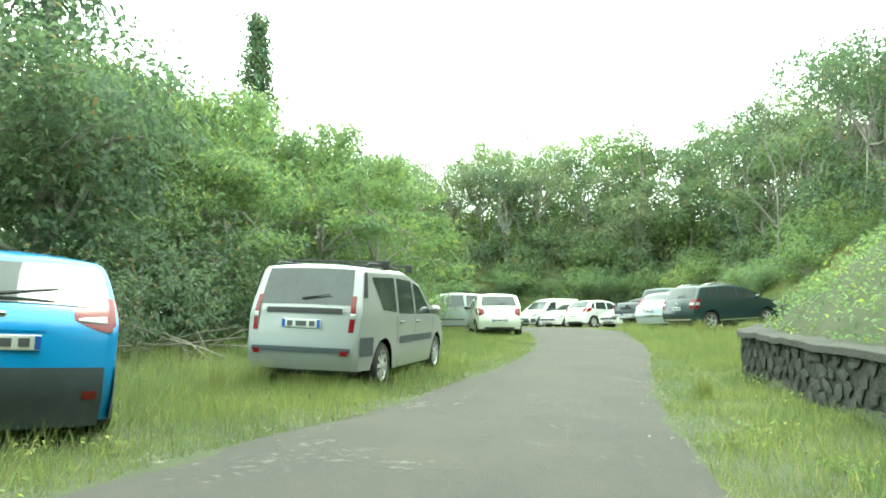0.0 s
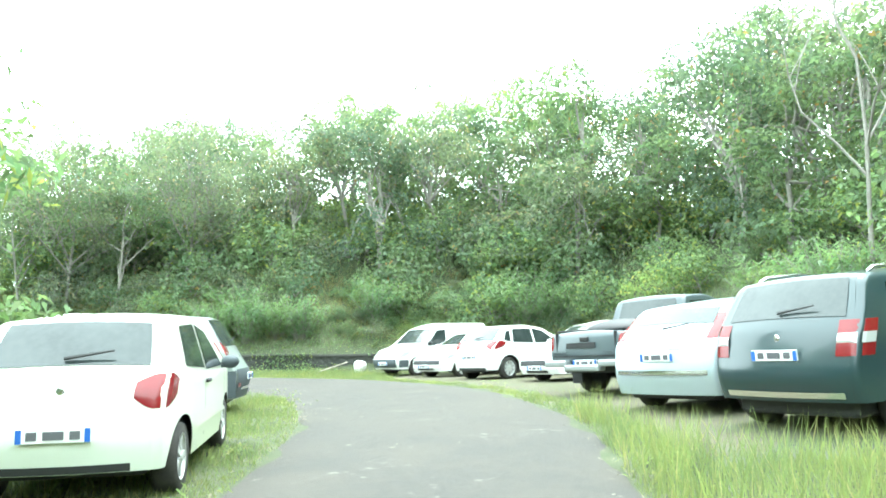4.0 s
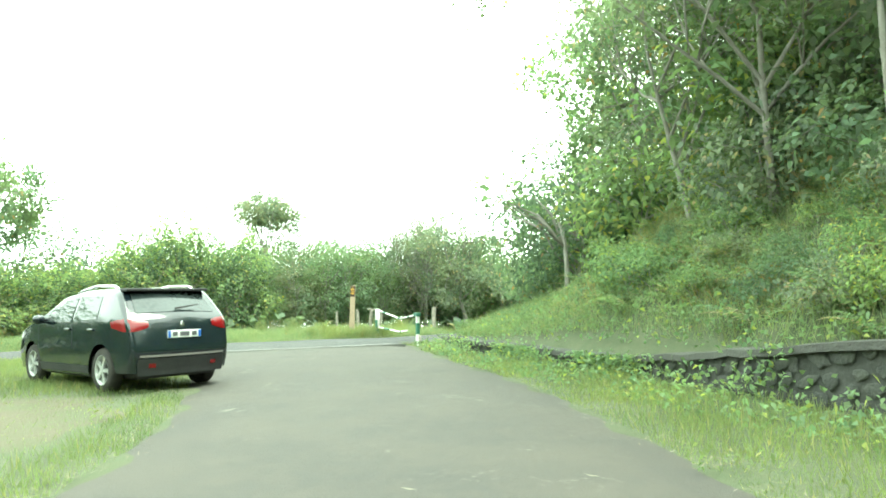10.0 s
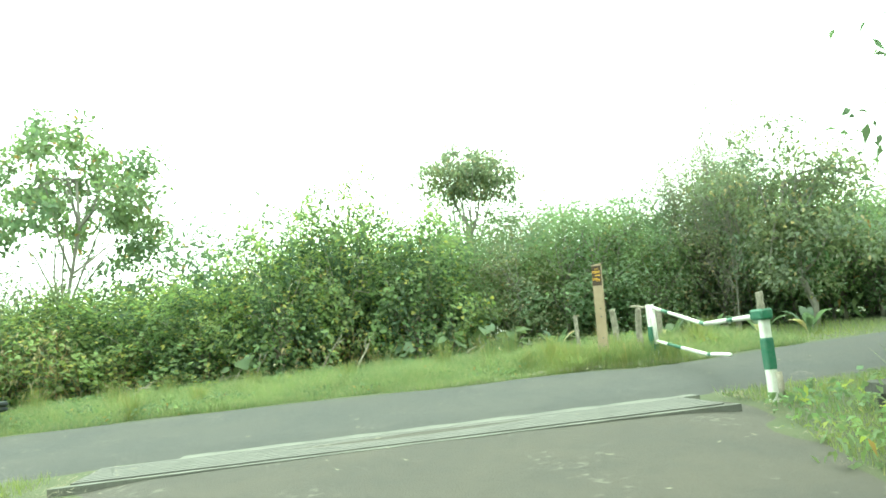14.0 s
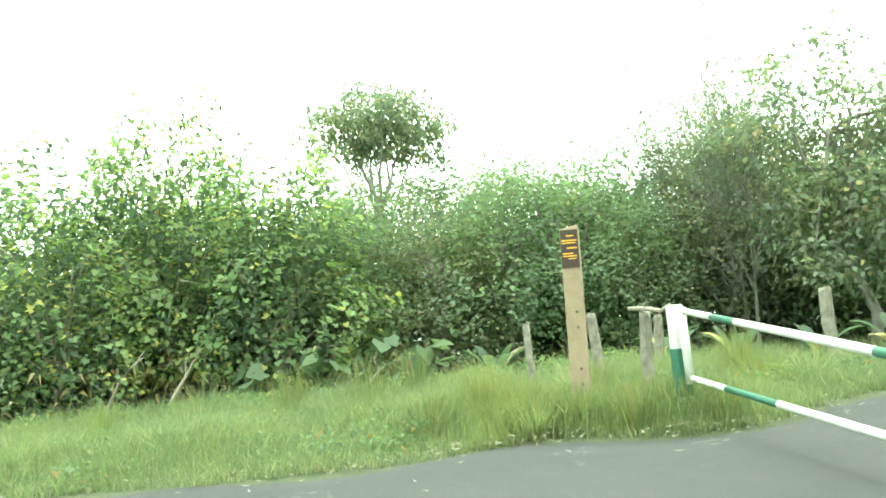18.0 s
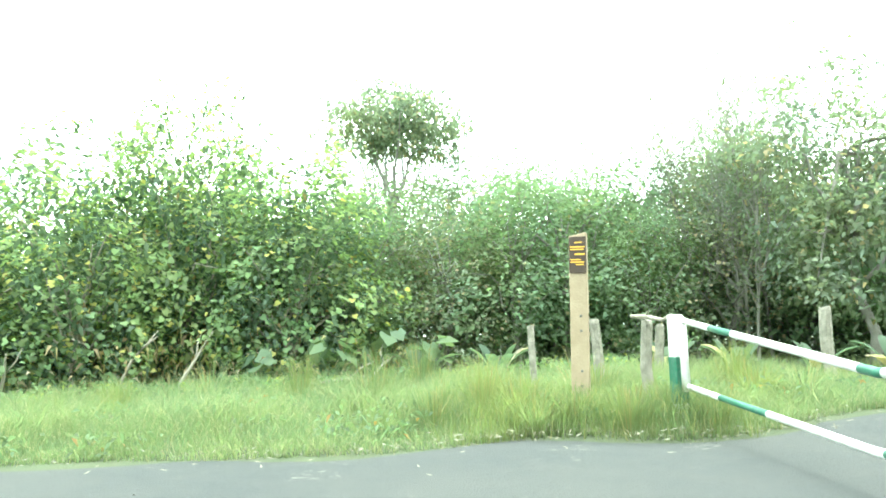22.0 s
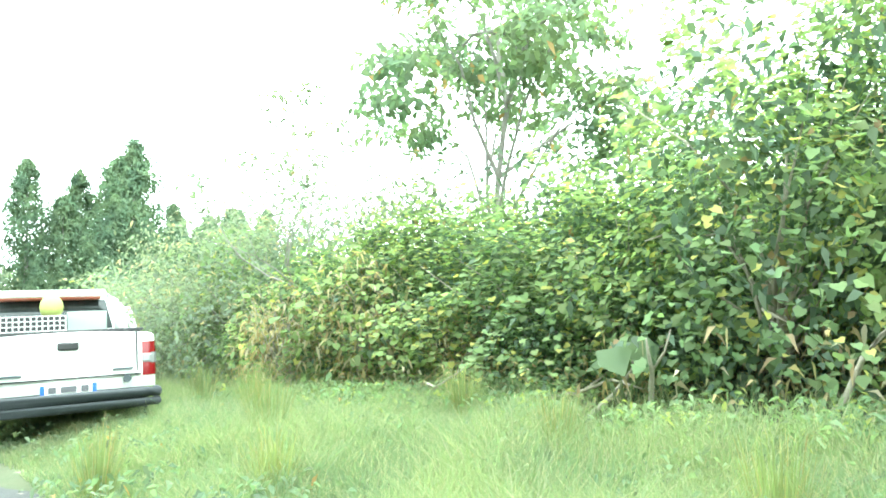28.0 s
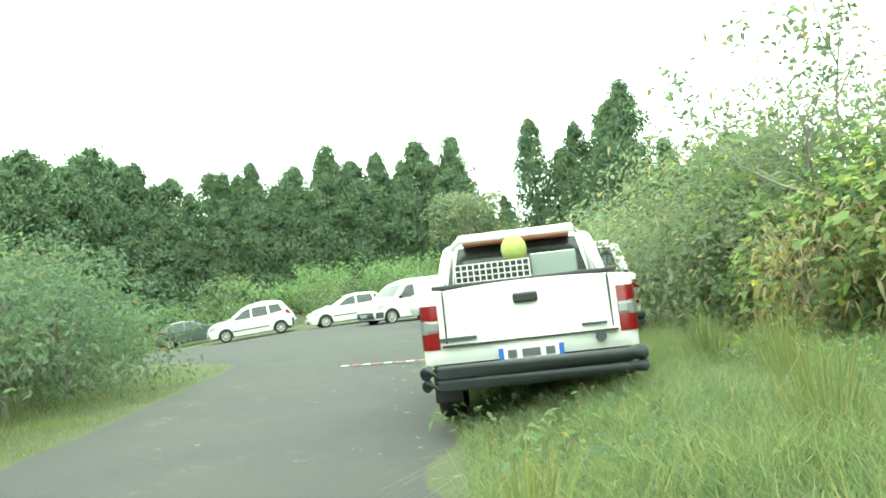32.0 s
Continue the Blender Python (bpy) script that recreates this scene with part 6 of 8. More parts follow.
thin_spots = [(-33.2, 60.6), (-32.4, 60.2), (-34.2, 60.0), (-33.6, 61.4), (-35.5, 58.4), (-36.2, 57.4), (-37.5, 55.8), (-36.5, 56.6), (-35.0, 59.2)]
spread(thin_protos, thin_spots, [0.92, 0.86, 0.84, 0.9, 0.72, 0.7, 0.74, 0.66, 0.7])
corner_tree = tree("dense_tree", "dense dark green broadleaf tree where the roads part", lobes_round(7.0, 2.4, 14, 0.1), 210, 36, 0.27, 0.17, 0.1, L_TREE_GREY, 0.12, 7.0, 0.7)
corner_tree.matrix_basis = place(-30.7, 61.3, 0.84, 0.0)
for x, y, s, turn in ((-28.6, 67.4, 0.9, 1.0), (-18.9, 59.2, 0.5, 2.0), (-17.6, 62.6, 0.6, 3.0)):
    copy_thing(corner_tree, place(x, y, s, turn))
# large-leaved sapling leaning out over the end of the wall
big = tagged(new("large_leaved_sapling"), "leaning sapling with bunches of very large lobed leaves", "tree")
bunches = []
for tip, mid in (((-1.71, -1.66, 3.05), (-0.5, -0.5, 2.2)), ((-1.57, -1.49, 3.22), (-0.6, -0.4, 2.3)), ((-1.44, -1.33, 2.77), (-0.5, -0.6, 2.0)), ((-0.99, -0.82, 3.1), (-0.3, -0.2, 2.3)), ((-1.11, -0.94, 2.64), (-0.3, -0.4, 2.0))):
    tip, mid = np.array(tip), np.array(mid)
    part("limb", mesh_of("limb", *tube_data([np.array([0, 0, 1.4]), mid, (mid + tip) / 2 + rng.normal(size=3) * 0.08, tip], [0.05, 0.036, 0.024, 0.014], 6), True), M_BARK, big)
    bunches.append(tip)
part("trunk", mesh_of("trunk", *tube_data([(0, 0, -0.3), (0.03, 0.02, 0.7), (0, 0, 1.5), (-0.15, -0.1, 2.2)], [0.075, 0.065, 0.055, 0.04], 8), True), M_BARK, big)
p = np.repeat(np.array(bunches), 7, 0) + rng.normal(size=(len(bunches) * 7, 3)) * np.array([0.17, 0.17, 0.1])
part("crown", quads_mesh("crown", heart_leaves(p, 0.17, unit(p - np.repeat(np.array(bunches), 7, 0) + 1e-3)), 6), L_BRIGHT, big)
big.matrix_basis = place(-17.0, 56.4, 1.0, 0.0)
# airy trees left of the lane
airy_protos = [tree("airy_tree", "airy light green tree with feathery layered leaves beside the lane", [(math.cos(a) * q, math.sin(a) * q, z, 1.35, 1.35, 0.28) for a, q, z in zip(np.arange(13) * 2.4 + rng.uniform(0, 0.6, 13), (1.7, 1.4, 1.9, 1.6, 1.7, 1.5, 1.3, 1.2, 0.5, 0.8, 1.8, 1.2, 0.3), (1.2, 1.7, 2.3, 2.9, 3.4, 3.9, 4.3, 4.6, 5.0, 5.2, 3.2, 4.8, 5.4))], 200, 44, 0.22, 0.19, 0.07, L_BRIGHT, 0.09, 5.4, 0.8, group="airy trees beside the lane") for _ in range(3)]
airy_spots = [(-1.9, 20.8), (-5.2, 16.6), (-6.4, 22.6), (-4.2, 24.6), (-8.6, 18.6), (-6.6, 19.6), (-5.6, 27.8), (-9.4, 25.6), (-8.4, 21.2), (-11, 21.5), (-3.4, 30.2), (-7.6, 31.5)]
spread(airy_protos, airy_spots, [0.9, 0.8, 1.2, 1.2, 1.2, 1.15, 1.2, 1.25, 1.2, 1.3, 1.15, 1.2])


def conifer(label, h, r, n, mat=L_CONIFER, spray=(0.46, 0.18), power=0.74):
    t = new("conifer")
    tagged(t, label, "conifer", "conifers")
    part("trunk", mesh_of("trunk", *tube_data([(0, 0, -0.4), (0.05, 0, h * 0.5), (0, 0.05, h * 0.98)], [0.26, 0.16, 0.02], 8), True), M_BARK, t)
    k = int(n / 26)
    f = rng.uniform(0.06, 1.0, k) ** 0.85
    a = rng.uniform(0, 6.28, k)
    q = r * (1 - f) ** power * rng.uniform(0.4, 1.1, k) * (1 + 0.25 * np.sin(f * 23 + 2 * a)) + 0.06
    cen = np.stack([np.cos(a) * q, np.sin(a) * q, f * h + rng.normal(size=k) * 0.2], 1)
    p = np.repeat(cen, 26, 0) + rng.normal(size=(k * 26, 3)) * np.array([0.5, 0.5, 0.36]) * (0.8 + 0.5 * r / 4.5) * (0.4 + 0.8 * (1 - np.repeat(f, 26)))[:, None]
    out = unit(np.repeat(cen * np.array([1, 1, 0]), 26, 0) + 1e-3)
    part("crown", quads_mesh("crown", leaf_quads(p, *spray, out, 0.3, 0.35), 4), mat, t)
    return t


CON_H = (16.5, 18, 15)
con_protos = [conifer("dark cedar-like conifer with ragged spire", h, r, 9000) for h, r in zip(CON_H, (5.2, 4.5, 5.7))]
con_spots, con_size = [], []


def skyline(bearing, dist, elev):
    """A conifer whose tip stands at this elevation above the eye at the end of the walk."""
    x, y = -26.3 - math.sin(radians(bearing)) * dist, 48.4 + math.cos(radians(bearing)) * dist
    con_size.append((math.tan(radians(elev)) * dist + 3.8 - z_at(x, y)) / CON_H[len(con_spots) % 3])
    con_spots.append((x, y))


PEAKS = ((212, 13), (207, 13.2), (203, 13.3), (198.8, 13.4), (196, 12.4), (193.6, 11.2), (190, 10.4), (187.8, 11.1), (185, 10.3), (182.1, 11.9), (178.3, 11.2), (175.2, 11.7), (172.4, 11.8), (166.2, 12.5), (163.9, 10), (159.2, 14.2), (156.4, 9.8), (152, 9.5))
for b, e in PEAKS:
    skyline(b - 1.2, 64, e - (2.2 if b > 190 else 1.2))
for b in np.arange(149, 217, 2.0):
    e = float(np.interp(b, [q[0] for q in PEAKS[::-1]], [q[1] for q in PEAKS[::-1]]))
    e = min(e, 7.2) if 161 < b < 171 else e
    skyline(b + rng.uniform(-0.7, 0.7), 60, e * rng.uniform(0.58, 0.76))
    if not (161 < b < 165 or 168 < b < 171 or 190.5 < b < 193):
        skyline(b + rng.uniform(-0.7, 0.7), 72, e * rng.uniform(0.74, 0.9))
spread(con_protos, con_spots, con_size)
pine = conifer("tall ragged conifer behind the roadside trees", 14.6, 3.4, 6000, L_CONIFER, (0.36, 0.11), 1.5)
pine.matrix_basis = place(-9.0, 33.6, 1.0)
pine_2 = copy_thing(pine, place(-9.9, 17.6, 1.0))
shade_tree = tree("shade_tree", "dense dark green broadleaf tree behind the parked cars", lobes_round(6.7, 2.7, 14, 0.05), 220, 34, 0.27, 0.17, 0.09, L_TREE_DARK, 0.13, 7.2, 0.65, group="shade trees beside the lane")
shade_tree.matrix_basis = place(-7.6, 13.6, 1.0, 0.3)
copy_thing(shade_tree, place(-9.8, 11.6, 1.05, 1.7))
copy_thing(shade_tree, place(-8.6, 16.4, 1.1, 2.9))
olive = tree("round_tree", "round olive-yellow tree before the conifers", lobes_round(7.5, 3.2, 8, 0.3), 110, 32, 0.35, 0.26, 0.16, L_TREE_GREY, 0.16, 7.0, 0.6)
olive.matrix_basis = place(-35.6, -4.5, 1.05)
# ---- grass ----
CENTRE = (R1_LEFT + R1_RIGHT) / 2
CENTRE_2 = (R2_WEST + R2_EAST)[30:80] / 2


def blades(x, y, h, w, mat, name, label, lean=0.45, joint=False):
    """Bent blades of grass as one sheet of stuff."""
    n = len(x)
    z = ground(x, y) - 0.02
    a, b = rng.uniform(0, 6.28, n), rng.uniform(0, 6.28, n)
    base = np.stack([x, y, z], 1)
    side = np.stack([np.cos(a), np.sin(a), 0 * a], 1) * (w * rng.uniform(0.6, 1.3, n))[:, None]
    hh = h * rng.uniform(0.5, 1.25, n)
    bend = np.stack([np.cos(b), np.sin(b), 0 * b], 1) * (hh * lean * rng.uniform(0.2, 1.3, n))[:, None]
    up = np.stack([0 * a, 0 * a, hh], 1)
    tip = base + bend + up * 0.9
    if joint:
        mid = base + bend * 0.3 + up * 0.55
        v = np.concatenate([np.stack([base - side, base + side, mid + side * 0.9, mid - side * 0.9], 1), np.stack([mid - side * 0.9, mid + side * 0.9, tip + side * 0.15, tip - side * 0.15], 1)]).reshape(-1, 3)
    else:
        v = np.stack([base - side * 0.7, base + side * 0.7, base * 0.4 + tip * 0.6 + side, tip], 1).reshape(-1, 3)
    ob = part(name, quads_mesh(name, v, 4), mat)
    return tagged(ob, label, "grass", kind="stuff")


def build_grass():
    n = 1250000
    x, y = rng.uniform(-33.5, 17, n), rng.uniform(-3, 62, n)
    d = np.minimum(away(CENTRE[::4], x, y), away(CENTRE_2[::5], x, y))
    keep = d < 13
    x, y, d = x[keep], y[keep], d[keep]
    p = np.clip(1.25 - d / 7.5, 0.1, 1)
    keep = rng.uniform(size=len(x)) < p
    x, y, d = x[keep], y[keep], d[keep]
    road = inside(ROAD_POLYS[0][::2], x, y) | inside(ROAD_POLYS[1][::2], x, y) | ((x < -18.9) & (x > -21.7) & (y > 46.4) & (y < 53.4))
    hill = inside(HILL, x, y)
    dw = away(WALL, x, y)
    keep = ~road & ~((dw < 0.5) & hill) & ~(dw < 0.06)
    bare = inside(GRAVEL, x, y) | inside(GRAVEL_2, x, y)
    keep &= ~bare | (rng.uniform(size=len(x)) < np.where(x < 3, 0.7, 0.3))
    x, y, d, hill, dw, bare = x[keep], y[keep], d[keep], hill[keep], dw[keep], bare[keep]
    edge = np.minimum(np.minimum(away(R1_LEFT[::3], x, y), away(R1_RIGHT[::3], x, y)), np.minimum(away(R2_WEST[::3], x, y), away(R2_EAST[::3], x, y)))
    patch = 0.5 + 0.5 * np.sin(x * 1.3 + 2 * np.sin(y * 0.9)) * np.sin(y * 1.1 + 1.7 * np.sin(x * 0.6))
    h = (0.1 + 0.15 * patch) * np.clip(0.55 + edge * 0.5, 0.55, 1.3)
    east = (x > 4.6) & (y > 12) & (y < 27.5) & ~hill
    h = np.where(east, 0.16 + 0.22 * patch, h)
    h = np.where((x > 6.4) & (x < 12.5) & (y > 23.5) & (y < 29.5) & ~hill, 0.3 + 0.22 * patch, h)
    tall = (x < -25) & (y < 57)
    h = np.where(tall, (0.2 + 0.24 * patch) * np.clip(0.4 + edge * 0.5, 0.4, 1.3), h)
    h = np.where((x < 0.5) & (y < 16) & ~hill, h * 1.8, h)
    h = np.where(bare, 0.07, h)
    dry = hill & (x > 4) & (y < 34)
    h = np.where(hill, 0.16 + 0.2 * patch, h)
    green = ~dry & ~tall
    blades(x[green], y[green], h[green], 0.0048, L_GRASS, "verge_grass", "bright green rough grass on the verges")
    blades(x[tall], y[tall], h[tall], 0.0038, L_TALLGRASS, "tall_grass", "tall pale green grass with dry tips", 0.6)
    # finer growth close to the ways
    def finer(x, y, low, high, lean, mat, name, label, width=0.0042, joint=False):
        e = np.minimum(np.minimum(away(R1_LEFT[::3], x, y), away(R1_RIGHT[::3], x, y)), np.minimum(away(R2_WEST[::3], x, y), away(R2_EAST[::3], x, y)))
        ok = ~(inside(ROAD_POLYS[0][::2], x, y) | inside(ROAD_POLYS[1][::2], x, y) | inside(HILL, x, y) | inside(GRAVEL, x, y) | inside(GRAVEL_2, x, y)) & (rng.uniform(size=len(x)) < np.clip(1.3 - e / 4, 0, 1))
        ok &= ~((x < -18.9) & (x > -21.7) & (y > 46.4) & (y < 53.4))
        x, y, e = x[ok], y[ok], e[ok]
        q = 0.5 + 0.5 * np.sin(x * 2.3 + 2 * np.sin(y * 1.4)) * np.sin(y * 1.9)
        blades(x, y, (low + (high - low) * q) * np.clip(0.5 + 0.6 * e, 0.5, 1.2), width, mat, name, label, lean, joint)
    finer(rng.uniform(-5, 11, 560000), rng.uniform(0, 42, 560000), 0.05, 0.16, 0.7, L_GRASS, "lane_grass", "short fine grass along the lane")
    finer(rng.uniform(-21, 8, 260000), rng.uniform(38, 54, 260000), 0.05, 0.15, 0.7, L_GRASS, "upper_lane_grass", "short fine grass along the upper lane")
    finer(rng.uniform(-32, -25, 240000), rng.uniform(36, 58, 240000), 0.18, 0.4, 0.8, L_TALLGRASS, "fine_tall_grass", "soft pale green grass beside the road", 0.0034, True)
    n = 260000
    x, y = rng.uniform(-22, 18, n), rng.uniform(34, 62, n)
    dw = away(WALL, x, y)
    keep = inside(HILL, x, y) & (dw > 0.5) & (dw < 6.5)
    x, y = x[keep], y[keep]
    blades(x, y, 0.2 + 0.22 * rng.uniform(size=len(x)), 0.0065, L_TALLGRASS, "bank_grass", "rough green grass on the bank above the wall", 0.7)
    n = 60000
    x, y = rng.uniform(-14, 12, n), rng.uniform(44, 60, n)
    dw = away(WALL, x, y)
    keep = inside(HILL, x, y) & (dw > 1.0) & (dw < 5.5) & (np.sin(x * 1.1 + 2 * np.sin(y * 0.8)) * np.sin(y * 1.3 + x * 0.4) > -0.2)
    x, y = x[keep], y[keep]
    blades(x, y, 0.22 + 0.28 * rng.uniform(size=len(x)), 0.007, L_DRYGRASS, "withered_bank_grass", "withered brownish grass on the bank above the wall", 0.8)
    n = 120000
    x, y = rng.uniform(4, 30, n), rng.uniform(0, 36, n)
    dw = away(WALL, x, y)
    keep = inside(HILL, x, y) & (dw > np.where(y < 17, 2.6, 0.8)) & (dw < 10)
    x, y = x[keep], y[keep]
    blades(x, y, 0.2 + 0.22 * rng.uniform(size=len(x)), 0.011, L_DRYGRASS, "dry_bank_grass", "dry yellowish grass on the steep bank", 0.7)


build_grass()


# arching tussocks and long-leaved herbs round the signpost
def tussock(mat, n, h):
    t = tagged(new("grass_tussock"), "arching tussock of long narrow grass blades beside the signpost", "grass tussock", "grass tussocks by the signpost")
    for name, m, k, hh in (("green_tuft", mat, n, h), ("dry_tuft", L_DRYGRASS, n // 9, h * 1.1)):
        a = rng.uniform(0, 6.28, k)
        q = np.sqrt(rng.uniform(0, 1, k)) * 0.12
        lean = rng.uniform(0.15, 0.95, k)
        L = hh * rng.uniform(0.6, 1.15, k)
        out = np.stack([np.cos(a), np.sin(a), 0 * a], 1)
        side = np.stack([-np.sin(a), np.cos(a), 0 * a], 1) * 0.0042
        up = np.array([0, 0, 1.0])
        at = lambda f: out * (q + lean * L * f ** 1.6)[:, None] + up * (L * (f - 0.55 * lean * f ** 2.6) - 0.05)[:, None]
        fs = np.linspace(0, 1, 5)
        w = (1, 1, 0.85, 0.6, 0.1)
        v = np.concatenate([np.stack([at(fs[i]) - side * w[i], at(fs[i]) + side * w[i], at(fs[i + 1]) + side * w[i + 1], at(fs[i + 1]) - side * w[i + 1]], 1) for i in range(4)]).reshape(-1, 3)
        part(name, quads_mesh(name, v, 4), m, t, "dry straw-coloured blades" if name[0] == "d" else "")
    return t


tussocks = [tussock(L_GRASS, 420, 0.62), tussock(L_TALLGRASS, 300, 0.66), tussock(L_TALLGRASS, 200, 0.85)]
TUSSOCK_SPOTS = [(-29.8, 53.2), (-30.4, 54.1), (-30.0, 53.6), (-26.6, 53.5), (-26.1, 53.5), (-27.5, 54.5), (-26.3, 54.2), (-29.2, 56.2), (-26.7, 56.8), (-27.0, 56.4), (-29.0, 54.0), (-28.9, 52.2), (-29.8, 51.4), (-28.3, 53.0), (-30.2, 50.2)]
spread(tussocks, TUSSOCK_SPOTS, rng.uniform(0.7, 1.1, len(TUSSOCK_SPOTS)))


def long_herb():
    t = tagged(new("broad_leaved_herb"), "herb with long broad arching leaves, some withered", "plant", "broad herbs at the thicket's foot")
    for i in range(11):
        a, L, lean = i * 2.4 + rng.uniform(-0.3, 0.3), rng.uniform(0.5, 0.95), rng.uniform(0.35, 0.8)
        o, sd = np.array([math.cos(a), math.sin(a), 0]), np.array([-math.sin(a), math.cos(a), 0])
        fs = np.linspace(0, 1, 8)
        mid = [o * (0.05 + lean * L * f ** 1.5) + np.array([0, 0, L * (f - 0.5 * lean * f ** 3)]) for f in fs]
        wid = [0.012 if f < 0.3 else 0.1 * math.sin(math.pi * (f - 0.27) / 0.75) ** 0.7 for f in fs]
        v, f4 = [], []
        for p, w in zip(mid, wid):
            v += [p - sd * w + np.array([0, 0, w * 0.35]), p, p + sd * w + np.array([0, 0, w * 0.35])]
        for k in range(7):
            f4 += [(3 * k, 3 * k + 1, 3 * k + 4, 3 * k + 3), (3 * k + 1, 3 * k + 2, 3 * k + 5, 3 * k + 4)]
        part("leaf", mesh_of("leaf", [tuple(p) for p in v], f4, True), L_DEAD if i % 5 == 2 else L_TREE_DARK, t, "withered pale leaf" if i % 5 == 2 else "")
    return t


herbs = [long_herb(), long_herb()]
HERB_SPOTS = [(-29.6, 57.9), (-29.0, 58.8), (-30.3, 57.2), (-28.4, 59.6), (-31.2, 54.6), (-31.6, 53.4)]
spread(herbs, HERB_SPOTS, rng.uniform(0.8, 1.2, len(HERB_SPOTS)))
# ---- the drain at the mouth of the lane ----
drain = tagged(new("drain_grate"), "long pale ribbed drain grate across the mouth of the lane", "drain grate")
zd = lambda y: float(base_height(-20.4, y)) + 0.065
line_x = lambda y, u: -20.55 + 0.06 * (y - 50) + u          # the grate runs slightly askew


def strip(name, u0, u1, y0, y1, top, mat, label="", n=14, wob=0.0):
    v, f = [], []
    for i, y in enumerate(np.linspace(y0, y1, n)):
        e = wob * math.sin(i * 2.1)
        v += [(line_x(y, u0) - e, y, zd(y) - 0.12), (line_x(y, u1) + e, y, zd(y) - 0.12), (line_x(y, u1) + e, y, zd(y) + top), (line_x(y, u0) - e, y, zd(y) + top)]
    for k in range(n - 1):
        f += [(4 * k + j, 4 * k + (j + 1) % 4, 4 * k + 4 + (j + 1) % 4, 4 * k + 4 + j) for j in range(4)]
    k = 4 * (n - 1)
    return part(name, mesh_of(name, v, f + [(3, 2, 1, 0), (k, k + 1, k + 2, k + 3)]), mat, drain, label)


for i in range(8):
    strip("slat", -0.42 + i * 0.112, -0.42 + i * 0.112 + 0.084, 46.85, 52.9, 0.012, M_METAL)
strip("channel", -0.46, 0.5, 46.8, 52.95, -0.014, M_CHANNEL, "dark channel under the slats")
strip("kerb_strip", -0.66, -0.46, 47.6, 53.1, 0.006, M_CONCRETE, "broken pale concrete lip beside the grate", 22, 0.045)
strip("kerb_strip", 0.5, 0.58, 46.7, 53.0, 0.004, M_CONCRETE, "worn concrete edge beside the grate", 22, 0.015)

# ---- bent barrier gate ----


def striped(points, r, cuts, parent, name):
    """A bar in sections of white and green paint; cuts: fractions at which the colour changes."""
    p = [Vector(q) for q in points]
    seg = [(b - a).length for a, b in zip(p, p[1:])]
    total = sum(seg)

    def at(t):
        d = t * total
        for a, b, l in zip(p, p[1:], seg):
            if d <= l + 1e-6:
                return a + (b - a) * (d / l)
            d -= l
        return p[-1]
    corner = [sum(seg[:i]) / total for i in range(1, len(seg))]
    for i, (a, b) in enumerate(zip(cuts, cuts[1:])):
        ts = sorted([a, b] + [c for c in corner if a < c < b])
        pts = [at(t) for t in ts]
        part(name, mesh_of(name, *tube_data(pts, [r] * len(pts), 10), True), M_GREENPAINT if i % 2 else M_WHITEPAINT, parent)


gate = tagged(new("barrier_gate"), "bent white and green tubular barrier gate standing across the side road", "gate")
gx, gy = -25.86, 54.85
gz = z_at(gx, gy)
part("hinge_post", mesh_of("hinge_post", *box_data(gx - 0.09, gx + 0.03, gy - 0.06, gy + 0.06, gz - 0.1, gz + 1.03, 0.012)), M_WHITEPAINT, gate)
part("painted_band", box("painted_band", gx - 0.095, gx + 0.035, gy - 0.065, gy + 0.065, gz + 0.2, gz + 0.64, 0.012), M_GREENPAINT, gate)
part("frame_upright", mesh_of("frame_upright", *tube_data([(gx + 0.12, gy - 0.01, gz + 0.32), (gx + 0.1, gy - 0.01, gz + 1.0)], [0.04, 0.04], 8), True), M_WHITEPAINT, gate)
px_, py_ = -20.13, 53.55
pz_ = z_at(px_, py_)
top_l, top_r = Vector((gx + 0.1, gy, gz + 0.97)), Vector((px_ - 0.1, py_, pz_ + 0.86))
kink = top_l.lerp(top_r, 0.53) + Vector((0.0, 0.12, -0.19))
striped([top_l, kink, top_r], 0.028, [0, 0.12, 0.2, 0.5, 0.54, 0.78, 0.83, 1.0], gate, "top_rail")
bot_l = Vector((gx + 0.12, gy, gz + 0.37))
bot_k = bot_l.lerp(Vector((px_, py_, pz_ + 0.24)), 0.5) + Vector((0.0, 0.12, -0.01))
bot_e = bot_l.lerp(Vector((px_, py_, pz_ + 0.35)), 0.74) + Vector((0, 0.05, 0.02))
striped([bot_l, bot_k, bot_e], 0.026, [0, 0.18, 0.38, 0.7, 0.75, 1.0], gate, "bottom_rail")
latch = tagged(new("latch_post"), "white and green painted steel latch post at the road's edge", "post")
part("post", mesh_of("post", *box_data(px_ - 0.045, px_ + 0.045, py_ - 0.045, py_ + 0.045, pz_ - 0.1, pz_ + 0.9, 0.012)), M_WHITEPAINT, latch)
part("green_band", box("green_band", px_ - 0.051, px_ + 0.051, py_ - 0.051, py_ + 0.051, pz_ + 0.32, pz_ + 0.64, 0.012), M_GREENPAINT, latch)
part("cap", box("cap", px_ - 0.14, px_ + 0.08, py_ - 0.07, py_ + 0.07, pz_ + 0.82, pz_ + 0.93, 0.02), M_GREENPAINT, latch, "dark green steel cap")
part("stay", mesh_of("stay", *tube_data([(px_ + 0.12, py_ + 0.02, pz_ - 0.05), (px_ + 0.1, py_ + 0.02, pz_ + 0.3)], [0.035, 0.03], 7), True), M_POSTWOOD, latch)

